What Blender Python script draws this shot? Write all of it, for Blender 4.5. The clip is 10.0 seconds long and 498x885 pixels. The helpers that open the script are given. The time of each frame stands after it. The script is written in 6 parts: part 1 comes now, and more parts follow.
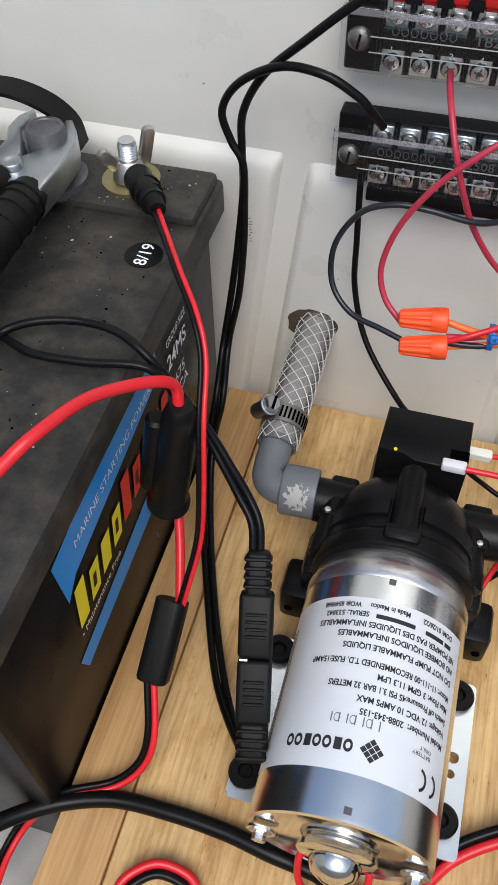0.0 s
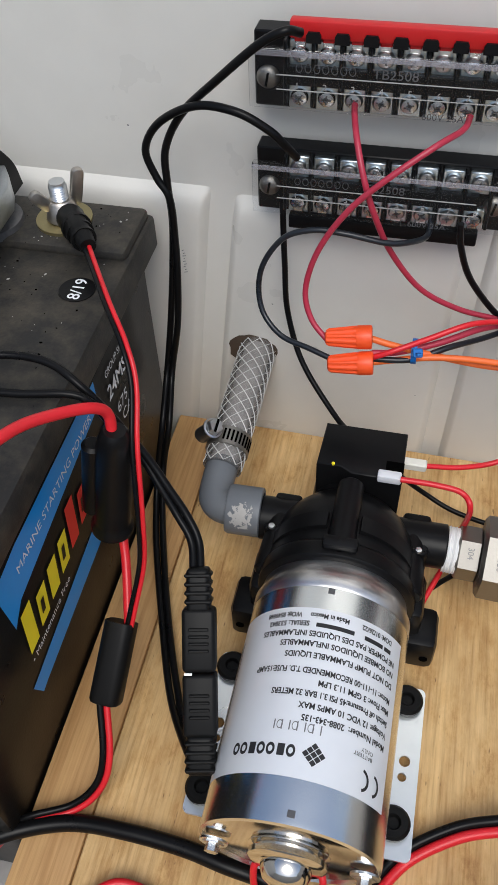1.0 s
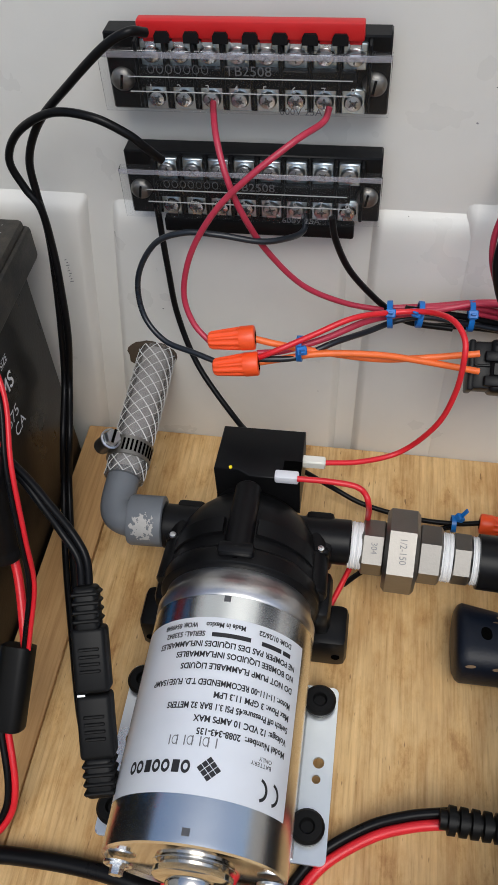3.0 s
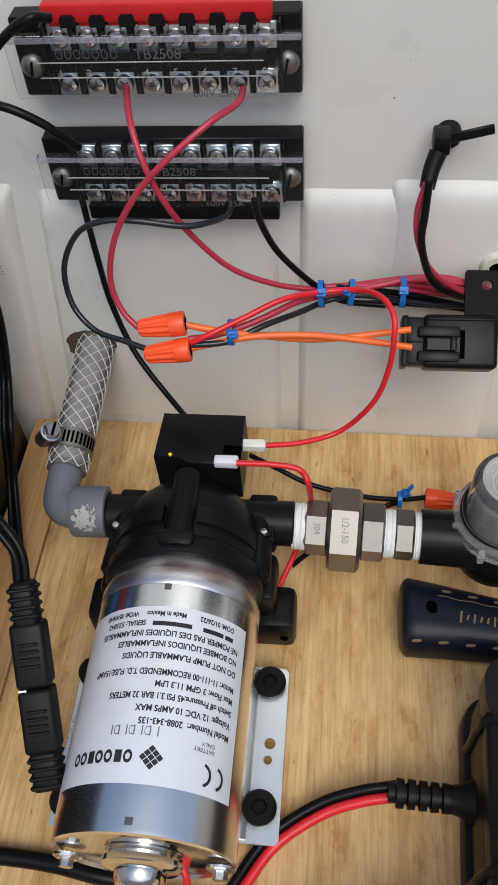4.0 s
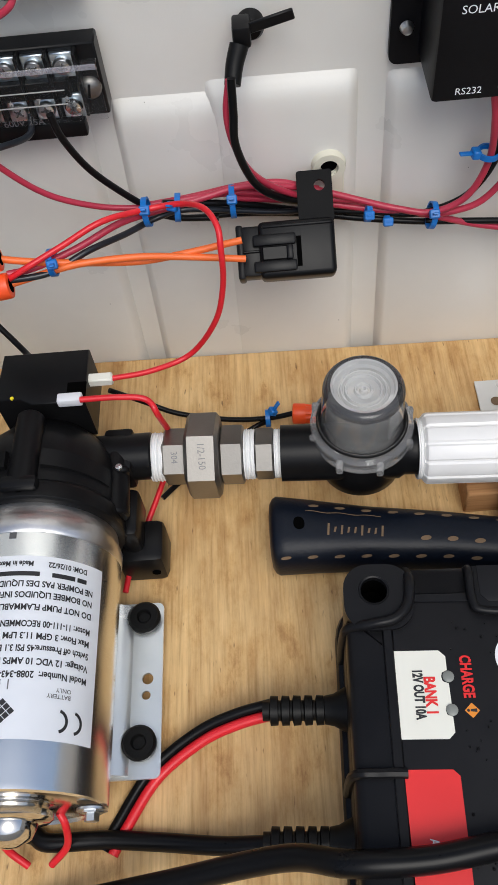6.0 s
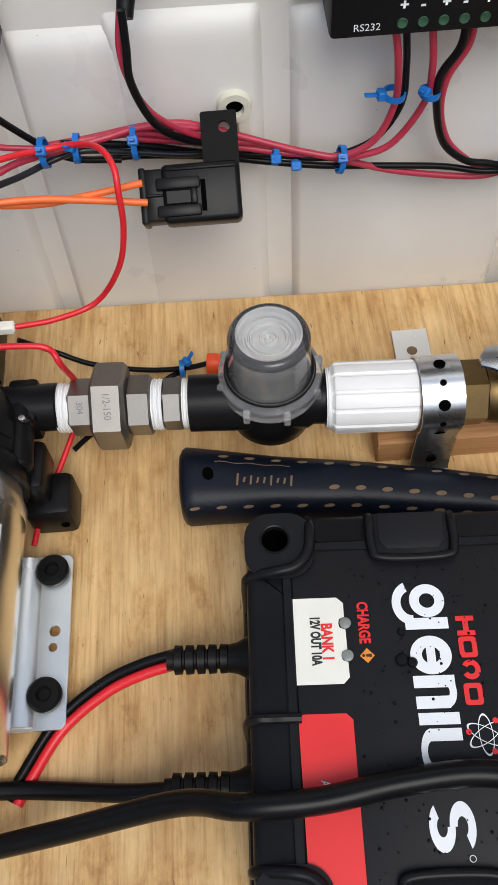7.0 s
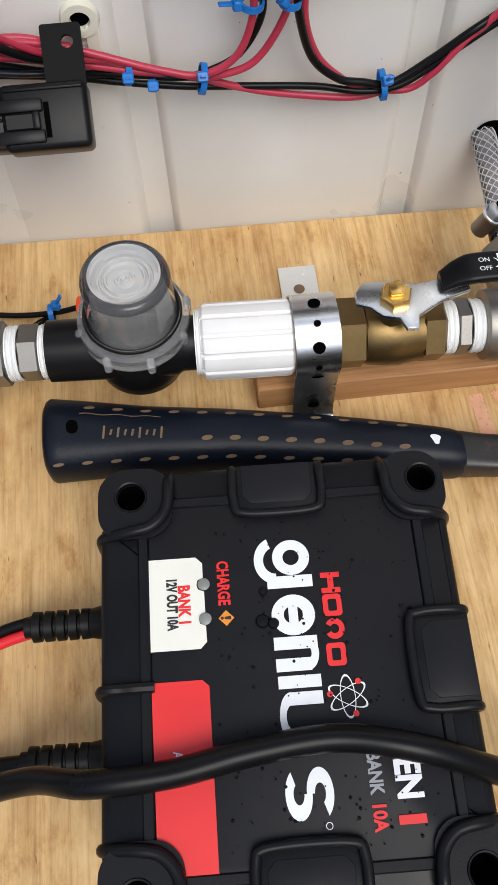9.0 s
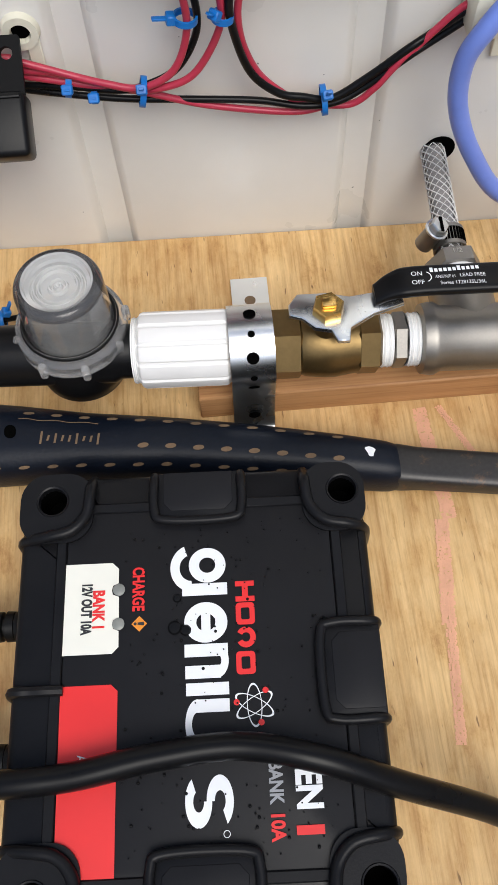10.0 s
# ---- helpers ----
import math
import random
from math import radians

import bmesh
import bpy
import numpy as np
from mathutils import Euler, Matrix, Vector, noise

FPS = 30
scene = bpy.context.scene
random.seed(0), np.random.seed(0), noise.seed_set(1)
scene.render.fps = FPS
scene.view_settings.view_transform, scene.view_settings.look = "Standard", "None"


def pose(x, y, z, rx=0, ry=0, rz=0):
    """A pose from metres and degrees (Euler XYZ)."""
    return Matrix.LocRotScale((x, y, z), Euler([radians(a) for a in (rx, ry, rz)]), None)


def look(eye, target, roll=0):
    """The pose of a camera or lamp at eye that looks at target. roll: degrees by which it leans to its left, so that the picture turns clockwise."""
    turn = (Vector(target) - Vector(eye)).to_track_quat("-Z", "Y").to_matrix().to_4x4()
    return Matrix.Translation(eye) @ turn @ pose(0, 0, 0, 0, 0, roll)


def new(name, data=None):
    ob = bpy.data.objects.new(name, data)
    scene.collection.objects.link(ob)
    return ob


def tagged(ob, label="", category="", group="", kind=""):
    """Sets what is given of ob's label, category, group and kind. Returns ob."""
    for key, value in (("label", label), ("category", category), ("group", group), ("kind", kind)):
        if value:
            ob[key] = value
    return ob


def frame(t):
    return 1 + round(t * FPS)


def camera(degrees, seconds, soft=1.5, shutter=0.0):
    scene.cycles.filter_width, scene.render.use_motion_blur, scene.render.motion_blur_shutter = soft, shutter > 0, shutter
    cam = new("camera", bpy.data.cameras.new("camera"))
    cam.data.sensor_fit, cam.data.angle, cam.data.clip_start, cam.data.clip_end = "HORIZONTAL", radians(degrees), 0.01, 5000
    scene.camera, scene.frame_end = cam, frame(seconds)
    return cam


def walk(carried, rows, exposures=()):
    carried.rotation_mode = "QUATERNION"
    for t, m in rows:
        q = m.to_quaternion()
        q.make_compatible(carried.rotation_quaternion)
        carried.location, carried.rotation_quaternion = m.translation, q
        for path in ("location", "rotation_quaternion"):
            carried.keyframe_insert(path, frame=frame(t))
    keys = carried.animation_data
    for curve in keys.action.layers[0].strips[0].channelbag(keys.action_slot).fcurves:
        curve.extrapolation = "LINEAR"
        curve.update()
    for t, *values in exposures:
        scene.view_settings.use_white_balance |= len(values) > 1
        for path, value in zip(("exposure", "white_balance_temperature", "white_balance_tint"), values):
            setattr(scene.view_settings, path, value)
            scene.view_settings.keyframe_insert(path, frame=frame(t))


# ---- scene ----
cam = camera(33.35, 10.0, soft=1.15)
PATH = [
    (0, (0.0842, 0.0529, 0.4073), (-0.2716, 1.242, -1.161), -1.14),
    (0.5, (0.0956, 0.0522, 0.4063), (-0.2445, 1.2625, -1.1491), -2.01),
    (1, (0.1086, 0.0457, 0.4137), (-0.2241, 1.303, -1.1057), -2.81),
    (1.5, (0.1179, 0.0445, 0.4152), (-0.2063, 1.3341, -1.0788), -3.35),
    (2, (0.1231, 0.0481, 0.4158), (-0.19, 1.3418, -1.0769), -3.64),
    (2.5, (0.1298, 0.0544, 0.4161), (-0.1671, 1.3396, -1.0873), -4.00),
    (3, (0.1436, 0.061, 0.4104), (-0.1137, 1.3225, -1.1201), -4.30),
    (4.3, (0.1649, 0.0678, 0.4095), (-0.0187, 1.2811, -1.1698), -5.99),
    (4.5, (0.1624, 0.0706, 0.4098), (-0.0036, 1.2645, -1.1861), -6.36),
    (5, (0.1838, 0.0759, 0.4119), (0.0444, 1.241, -1.2077), -7.06),
    (5.2, (0.1878, 0.0754, 0.4052), (0.0682, 1.2343, -1.2204), -7.30),
    (6.3, (0.2197, 0.0715, 0.3907), (0.1443, 1.1488, -1.2926), -7.65),
    (6.5, (0.224, 0.0708, 0.388), (0.1822, 1.1276, -1.3095), -6.18),
    (7, (0.2355, 0.0718, 0.3863), (0.2343, 1.0824, -1.3396), -4.47),
    (7.5, (0.2458, 0.0751, 0.3798), (0.2825, 1.018, -1.3836), -2.79),
    (8, (0.2517, 0.0759, 0.3753), (0.3161, 0.9853, -1.4048), -1.63),
    (8.5, (0.2648, 0.0782, 0.3691), (0.3503, 0.9683, -1.4199), -1.02),
    (9, (0.2764, 0.0839, 0.3653), (0.3653, 0.9598, -1.4305), -0.83),
    (9.5, (0.2931, 0.0815, 0.3664), (0.3711, 0.9681, -1.4246), -0.93),
    (10, (0.3131, 0.0777, 0.3664), (0.3641, 0.9847, -1.4154), -1.92),
]
walk(cam, [(t, look(eye, target, roll)) for t, eye, target, roll in PATH],
     exposures=[(0.0, 0.05, 6080, 6.0), (1.5, -0.26, 6080, 6.2), (3.0, -0.26, 6080, 6.2), (4.5, -0.20, 6080, 6.2), (5.0, -0.24, 6080, 6.2), (6.5, -0.10, 6140, 6.5), (7.0, -0.07, 6140, 6.5), (8.0, 0.24, 6180, 6.8), (9.0, 0.06, 6160, 6.8), (10.0, 0.08, 6180, 6.8)])

# ---------- world and light ----------
world = bpy.data.worlds.new("sky")
scene.world = world
world.use_nodes = True
wn = world.node_tree
sky = wn.nodes.new("ShaderNodeTexSky")
sky.sky_type = "NISHITA"
sky.sun_disc = False
sky.sun_elevation = radians(57)
sky.sun_rotation = radians(165)
sky.air_density, sky.dust_density, sky.ozone_density = 1.0, 4.0, 1.0
wn.links.new(sky.outputs["Color"], wn.nodes["Background"].inputs["Color"])
wn.nodes["Background"].inputs["Strength"].default_value = 0.145
sun_data = bpy.data.lights.new("sun", "SUN")
sun_data.energy, sun_data.angle, sun_data.color = 1.38, radians(36), (1.0, 0.97, 0.93)
sun = new("sun", sun_data)
sun.matrix_world = look((0.44, -0.75, 1.75), (0.15, 0.3, 0.0))


# ---------- materials ----------
def base(name, rough=0.5, metal=0.0):
    m = bpy.data.materials.new(name)
    m.use_nodes = True
    nt = m.node_tree
    b = nt.nodes["Principled BSDF"]
    b.inputs["Roughness"].default_value = rough
    b.inputs["Metallic"].default_value = metal
    return m, nt, b


def noise_node(nt, scale, detail=4.0, stretch=(1, 1, 1), rough=0.5):
    tc = nt.nodes.new("ShaderNodeTexCoord")
    mp = nt.nodes.new("ShaderNodeMapping")
    mp.inputs["Scale"].default_value = stretch
    n = nt.nodes.new("ShaderNodeTexNoise")
    n.inputs["Scale"].default_value = scale
    n.inputs["Detail"].default_value = detail
    n.inputs["Roughness"].default_value = rough
    nt.links.new(tc.outputs["Object"], mp.inputs["Vector"])
    nt.links.new(mp.outputs["Vector"], n.inputs["Vector"])
    return n


def ramp(nt, source, stops):
    r = nt.nodes.new("ShaderNodeValToRGB")
    while len(r.color_ramp.elements) < len(stops):
        r.color_ramp.elements.new(0.5)
    for e, (p, c) in zip(r.color_ramp.elements, stops):
        e.position = p
        e.color = (*c, 1) if len(c) == 3 else c
    nt.links.new(source, r.inputs["Fac"])
    return r


def mix(nt, fac, a, b, mode="MIX"):
    x = nt.nodes.new("ShaderNodeMix")
    x.data_type, x.blend_type = "RGBA", mode
    if isinstance(fac, float):
        x.inputs["Factor"].default_value = fac
    else:
        nt.links.new(fac, x.inputs["Factor"])
    for sock, v in ((x.inputs["A"], a), (x.inputs["B"], b)):
        if isinstance(v, tuple):
            sock.default_value = (*v, 1)
        else:
            nt.links.new(v, sock)
    return x.outputs["Result"]


def bump(nt, b, source, strength, dist):
    n = nt.nodes.new("ShaderNodeBump")
    n.inputs["Strength"].default_value = strength
    n.inputs["Distance"].default_value = dist
    nt.links.new(source, n.inputs["Height"])
    nt.links.new(n.outputs["Normal"], b.inputs["Normal"])


def stuff(name, color, rough=0.5, metal=0.0, vary=0.15, coarse=40, fine=600, relief=0.0, coat=0.0, gloss=0.5, dirt=None, dirt_at=(0.55, 0.75)):
    """A surface with broad and fine variation of colour and gloss."""
    m, nt, b = base(name, rough, metal)
    n1, n2 = noise_node(nt, coarse), noise_node(nt, fine)
    dark = tuple(c * (1 - vary) for c in color)
    lite = tuple(min(1, c * (1 + vary)) for c in color)
    c = ramp(nt, n1.outputs["Fac"], [(0.3, dark), (0.7, lite)]).outputs["Color"]
    c = mix(nt, 0.35 * vary / 0.15 if vary < 0.4 else 0.9, c, mix(nt, n2.outputs["Fac"], dark, lite))
    if dirt:
        n3 = noise_node(nt, coarse * 2.7, 8, rough=0.7)
        c = mix(nt, ramp(nt, n3.outputs["Fac"], [(dirt_at[0], (0, 0, 0)), (dirt_at[1], (1, 1, 1))]).outputs["Color"], c, dirt)
    nt.links.new(c, b.inputs["Base Color"])
    r = nt.nodes.new("ShaderNodeMapRange")
    r.inputs["To Min"].default_value, r.inputs["To Max"].default_value = max(0.02, rough - 0.09), min(1, rough + 0.09)
    nt.links.new(n1.outputs["Fac"], r.inputs["Value"])
    nt.links.new(r.outputs["Result"], b.inputs["Roughness"])
    if relief:
        bump(nt, b, n2.outputs["Fac"], 0.5, relief)
    b.inputs["Coat Weight"].default_value = coat
    b.inputs["Specular IOR Level"].default_value = gloss
    return m


def wood(name, light, dark, grain=(60, 2.2, 60), specks=0.0, rough=0.62):
    """Softwood: fine grain, streaks, broad stains and small dark flecks along the grain."""
    m, nt, b = base(name, rough)
    gx, gy, gz = grain
    fine = noise_node(nt, 9, 6, grain, 0.65)
    streak = noise_node(nt, 9, 5, (gx * 0.22, gy * 0.7, gz * 0.22), 0.6)
    broad = noise_node(nt, 7, 6, (gx ** 0.3, gy ** 0.3, gz ** 0.3), 0.62)
    mid = tuple((l * 2 + d) / 3 for l, d in zip(light, dark))
    c = ramp(nt, fine.outputs["Fac"], [(0.26, dark), (0.47, mid), (0.68, light)]).outputs["Color"]
    c = mix(nt, 0.9, c, ramp(nt, streak.outputs["Fac"], [(0.30, (0.74, 0.64, 0.51)), (0.50, (0.96, 0.93, 0.88)), (0.72, (1.08, 1.06, 1.0))]).outputs["Color"], "MULTIPLY")
    c = mix(nt, 0.9, c, ramp(nt, broad.outputs["Fac"], [(0.28, (0.70, 0.58, 0.44)), (0.44, (0.92, 0.87, 0.79)), (0.60, (1.05, 1.03, 0.98))]).outputs["Color"], "MULTIPLY")
    if specks:
        sp = noise_node(nt, 140, 2, (gx ** 0.35, gy ** -0.5, gz ** 0.35), 0.5)
        c = mix(nt, ramp(nt, sp.outputs["Fac"], [(0.73 - specks, (0, 0, 0)), (0.80 - specks, (0.8, 0.8, 0.8))]).outputs["Color"], c, (0.15, 0.075, 0.028))
    if specks:
        st = noise_node(nt, 38, 9, (1.6, 0.7, 1.6), 0.72)
        c = mix(nt, 0.85, c, ramp(nt, st.outputs["Fac"], [(0.33, (0.58, 0.44, 0.29)), (0.43, (0.89, 0.82, 0.71)), (0.54, (1.0, 1.0, 1.0)), (0.68, (1.07, 1.05, 1.0))]).outputs["Color"], "MULTIPLY")
    nt.links.new(c, b.inputs["Base Color"])
    bump(nt, b, fine.outputs["Fac"], 0.4, 0.0006)
    return m


def clear(name, tint=(1, 1, 1), rough=0.03, ior=1.3, solid=0.0, milk=(0.8, 0.8, 0.8)):
    """Thin clear plastic: mostly see-through, with a gloss and a slight haze."""
    m, nt, b = base(name, rough)
    out = nt.nodes["Material Output"]
    tr = nt.nodes.new("ShaderNodeBsdfTransparent")
    tr.inputs["Color"].default_value = (*tint, 1)
    gl = nt.nodes.new("ShaderNodeBsdfGlossy")
    gl.inputs["Roughness"].default_value = rough
    fr = nt.nodes.new("ShaderNodeFresnel")
    fr.inputs["IOR"].default_value = ior
    a = nt.nodes.new("ShaderNodeMixShader")
    nt.links.new(fr.outputs["Fac"], a.inputs["Fac"])
    nt.links.new(tr.outputs["BSDF"], a.inputs[1])
    nt.links.new(gl.outputs["BSDF"], a.inputs[2])
    b.inputs["Base Color"].default_value = (*milk, 1)
    f = nt.nodes.new("ShaderNodeMixShader")
    f.inputs["Fac"].default_value = solid
    nt.links.new(a.outputs["Shader"], f.inputs[1])
    nt.links.new(b.outputs["BSDF"], f.inputs[2])
    nt.links.new(f.outputs["Shader"], out.inputs["Surface"])
    return m


M_WALL = stuff("white_moulded_plastic", (0.715, 0.700, 0.655), 0.30, vary=0.03, coarse=31, fine=900, relief=0.00006)
M_TRAY = stuff("grey_plastic_tray", (0.42, 0.41, 0.40), 0.5, vary=0.12)
M_GROUND = stuff("grey_concrete", (0.3, 0.29, 0.28), 0.9, vary=0.2, coarse=3, fine=120, relief=0.001)
M_PLY = wood("plywood_veneer", (0.765, 0.560, 0.295), (0.46, 0.285, 0.115), (58, 2.2, 58), 0.045)
M_PINE = wood("pine_strip", (0.62, 0.40, 0.19), (0.42, 0.24, 0.10), (70, 1.3, 70), 0.0)
M_BLOCK = wood("cedar_block", (0.50, 0.28, 0.13), (0.30, 0.145, 0.06), (1.6, 55, 55), 0.0)
M_CASE = stuff("battery_case", (0.008, 0.0075, 0.007), 0.3, vary=0.3, relief=0.0001, gloss=0.17)
M_LID = stuff("dusty_battery_lid", (0.020, 0.0195, 0.0185), 0.5, vary=0.35, coarse=26, fine=900, relief=0.0002, gloss=0.3, dirt=(0.085, 0.073, 0.054), dirt_at=(0.42, 0.86))
M_BLACK = stuff("black_moulded_plastic", (0.006, 0.006, 0.0065), 0.34, vary=0.25, relief=0.00006, gloss=0.17)
M_BLACK_MATT = stuff("matt_black_plastic", (0.008, 0.008, 0.009), 0.45, vary=0.25, relief=0.0001, gloss=0.12)
M_RUBBER = stuff("black_rubber", (0.006, 0.006, 0.006), 0.45, vary=0.3, gloss=0.17)
M_CABLE = stuff("black_cable_jacket", (0.005, 0.005, 0.0055), 0.30, vary=0.3, coarse=60, gloss=0.17)
M_GREYWIRE = stuff("faded_black_wire", (0.012, 0.015, 0.020), 0.30, vary=0.4)
M_RED = stuff("red_wire_jacket", (0.68, 0.016, 0.026), 0.36, vary=0.12)
M_DARKRED = stuff("crimson_wire_jacket", (0.42, 0.028, 0.060), 0.36, vary=0.14)
M_REDBAR = stuff("red_bar_plastic", (0.52, 0.010, 0.012), 0.4, vary=0.08)
M_ORANGE = stuff("orange_plastic", (0.88, 0.088, 0.015), 0.42, vary=0.08)
M_ORANGEWIRE = stuff("orange_wire_jacket", (0.85, 0.16, 0.03), 0.4, vary=0.08)
M_BLUE = stuff("blue_nylon", (0.008, 0.15, 0.50), 0.4, vary=0.1)
M_STEEL = stuff("zinc_plated_steel", (0.74, 0.76, 0.77), 0.28, 1.0, vary=0.06, coarse=30)
M_MOTOR = stuff("zinc_motor_can", (0.88, 0.905, 0.90), 0.24, 1.0, vary=0.05, coarse=18, fine=400)
M_CAST = stuff("cast_aluminium", (0.74, 0.73, 0.72), 0.33, 1.0, vary=0.15, coarse=70, relief=0.0002)
M_ZINC = stuff("bright_zinc_plate", (0.90, 0.93, 0.92), 0.30, 0.85, vary=0.06, coarse=40)
M_TAB = stuff("fuse_tab_plastic", (0.006, 0.006, 0.0065), 0.55, vary=0.2, gloss=0.08)
M_DKGREEN = stuff("green_terminal", (0.03, 0.09, 0.05), 0.45, vary=0.2)
M_CHROME = stuff("polished_steel", (0.72, 0.71, 0.68), 0.12, 1.0, vary=0.05)
M_STAINLESS = stuff("cast_stainless", (0.29, 0.275, 0.25), 0.46, 1.0, vary=0.14, coarse=60, fine=900, relief=0.00012)
M_BRASS = stuff("brass", (0.20, 0.135, 0.055), 0.40, 0.9, vary=0.22, coarse=60, relief=0.0001)
M_GOLD = stuff("bright_brass", (0.80, 0.52, 0.17), 0.26, 1.0, vary=0.12)
M_TAPE = stuff("white_thread_tape", (0.82, 0.82, 0.80), 0.6, vary=0.06, relief=0.0002, fine=900)
M_WHITE = stuff("white_pvc", (0.82, 0.81, 0.79), 0.36, vary=0.04, dirt=(0.45, 0.38, 0.28), dirt_at=(0.70, 0.82))
M_GREYPVC = stuff("grey_pvc", (0.145, 0.158, 0.175), 0.42, vary=0.08)
M_LABEL = stuff("silver_label", (0.82, 0.845, 0.885), 0.36, 0.18, vary=0.03)
M_INK = stuff("black_ink", (0.02, 0.02, 0.022), 0.5, vary=0.1)
M_GREYINK = stuff("grey_ink", (0.16, 0.16, 0.17), 0.5, vary=0.1)
M_MIDINK = stuff("mid_grey_ink", (0.30, 0.31, 0.33), 0.5, vary=0.08)
M_LAMP = stuff("clouded_lamp_lens", (0.22, 0.23, 0.21), 0.3, vary=0.2)
M_WHITEINK = stuff("white_ink", (0.82, 0.84, 0.86), 0.5, vary=0.03)
M_CREAM = stuff("cream_print", (0.80, 0.79, 0.70), 0.5, vary=0.03)
M_REDINK = stuff("red_print", (0.72, 0.02, 0.02), 0.45, vary=0.05)
M_BLUEINK = stuff("blue_print", (0.02, 0.30, 0.78), 0.35, vary=0.08)
M_YELLOW = stuff("yellow_print", (0.92, 0.76, 0.02), 0.4, vary=0.06)
M_AMBER = stuff("amber_print", (0.75, 0.26, 0.02), 0.45, vary=0.05)
M_NAVY = stuff("navy_vinyl_grip", (0.0042, 0.0065, 0.0125), 0.38, vary=0.35, coarse=50, relief=0.0002, gloss=0.22)
M_TAN = stuff("tan_worn_dimple", (0.17, 0.11, 0.06), 0.8, vary=0.3, fine=900)
M_FORGED = stuff("forged_steel", (0.045, 0.043, 0.042), 0.40, 0.6, vary=0.3, dirt=(0.16, 0.09, 0.05))
M_NYLON = stuff("natural_nylon", (0.68, 0.66, 0.54), 0.4, vary=0.05)
M_CONN = stuff("white_nylon_sleeve", (0.72, 0.73, 0.76), 0.35, vary=0.04)
M_CHARGER = stuff("charger_case", (0.008, 0.008, 0.009), 0.34, vary=0.2, coarse=90, fine=1200, relief=0.00008, gloss=0.17)
M_PLATE = stuff("charger_face", (0.011, 0.011, 0.0125), 0.45, vary=0.15, coarse=70, fine=1500, relief=0.00006, gloss=0.17)
M_BORE = stuff("cloudy_bore", (0.42, 0.41, 0.41), 0.5, vary=0.2, coarse=90)
M_JAW = stuff("scuffed_zinc_jaw", (0.46, 0.49, 0.51), 0.36, 1.0, vary=0.22, coarse=110, fine=900, relief=0.0002)
M_BRAID = stuff("hose_braid", (0.60, 0.60, 0.59), 0.5, vary=0.08)
M_LEAD = stuff("dull_lead", (0.14, 0.14, 0.145), 0.5, 0.6, vary=0.35, coarse=90)
M_NICKEL = stuff("dull_nickel", (0.56, 0.52, 0.47), 0.36, 1.0, vary=0.2, coarse=120, relief=0.0002)
M_OLIVE = stuff("passivated_washer", (0.36, 0.31, 0.16), 0.4, 0.85, vary=0.2)
M_SCUFF = stuff("grey_filler_smear", (0.42, 0.41, 0.39), 0.8, vary=0.2, fine=500, relief=0.0003)
M_CLEAR = clear("clear_cover", (0.97, 0.975, 0.98), 0.05, 1.12, 0.006)
M_BOWL = clear("clear_bowl", (0.97, 0.975, 0.975), 0.05, 1.42, 0.07, (0.8, 0.8, 0.8))
M_CAP = clear("frosted_bowl_top", (0.95, 0.95, 0.95), 0.10, 1.5, 0.46, (0.74, 0.74, 0.72))
# dark tint stands for the lens darkening at the clear rim
M_RIM = clear("lens_dark_rim", (0.42, 0.42, 0.45), 0.06, 1.5, 0.03)
M_COLLAR = clear("clear_collar", (0.92, 0.92, 0.92), 0.06, 1.5, 0.16, (0.75, 0.74, 0.73))
M_LIP = clear("cover_lip", (0.9, 0.9, 0.92), 0.15, 1.3, 0.30, (0.62, 0.61, 0.66))
M_HAZE = clear("cloudy_screen", (0.94, 0.94, 0.94), 0.25, 1.15, 0.20, (0.70, 0.69, 0.67))
M_HOSE = clear("translucent_hose", (0.75, 0.74, 0.73), 0.12, 1.35, 0.16, (0.62, 0.6, 0.58))
M_BLUEHOSE = stuff("blue_vinyl_hose", (0.16, 0.24, 0.66), 0.35, vary=0.12)
# grey that stands for light caught on raised clear ridges and digits
M_RELIEF = stuff("relief_glint_grey", (0.40, 0.40, 0.39), 0.5, vary=0.25, coarse=90)
M_CRAYON = stuff("red_crayon", (0.74, 0.40, 0.25), 0.8, vary=0.2, fine=900)
M_BROWNHOLE = stuff("raw_cut_edge", (0.075, 0.052, 0.034), 0.8, vary=0.3, coarse=120)
# darker grey for the fainter light on raised clear lettering
M_EMBOSS = stuff("relief_glint_dark_grey", (0.095, 0.098, 0.105), 0.3, vary=0.2)
M_CONTACT = stuff("nickel_plate", (0.66, 0.75, 0.80), 0.36, 1.0, vary=0.12, coarse=120)
# near-black stands for the shade in holes and recesses; also colours the grit
M_SOCKET = stuff("dark_hole", (0.002, 0.002, 0.002), 0.9, vary=0.2, gloss=0.0)


# ---------- mesh helpers ----------
def part(name, bm, material, parent=None, label="", sharp=42):
    bmesh.ops.recalc_face_normals(bm, faces=bm.faces)
    me = bpy.data.meshes.new(name)
    for f in bm.faces:
        f.smooth = True
    bm.to_mesh(me)
    bm.free()
    me.set_sharp_from_angle(angle=radians(sharp))
    me.materials.append(material)
    ob = new(name, me)
    if parent is not None:
        ob.parent = parent
        ob.matrix_parent_inverse = parent.matrix_world.inverted()
    if label:
        tagged(ob, label)
    return ob


def thing(name, at, label, category, group="", rz=0.0):
    e = new(name)
    e.empty_display_size = 0.02
    e.matrix_world = pose(*at, 0, 0, rz)
    return tagged(e, label, category, group)


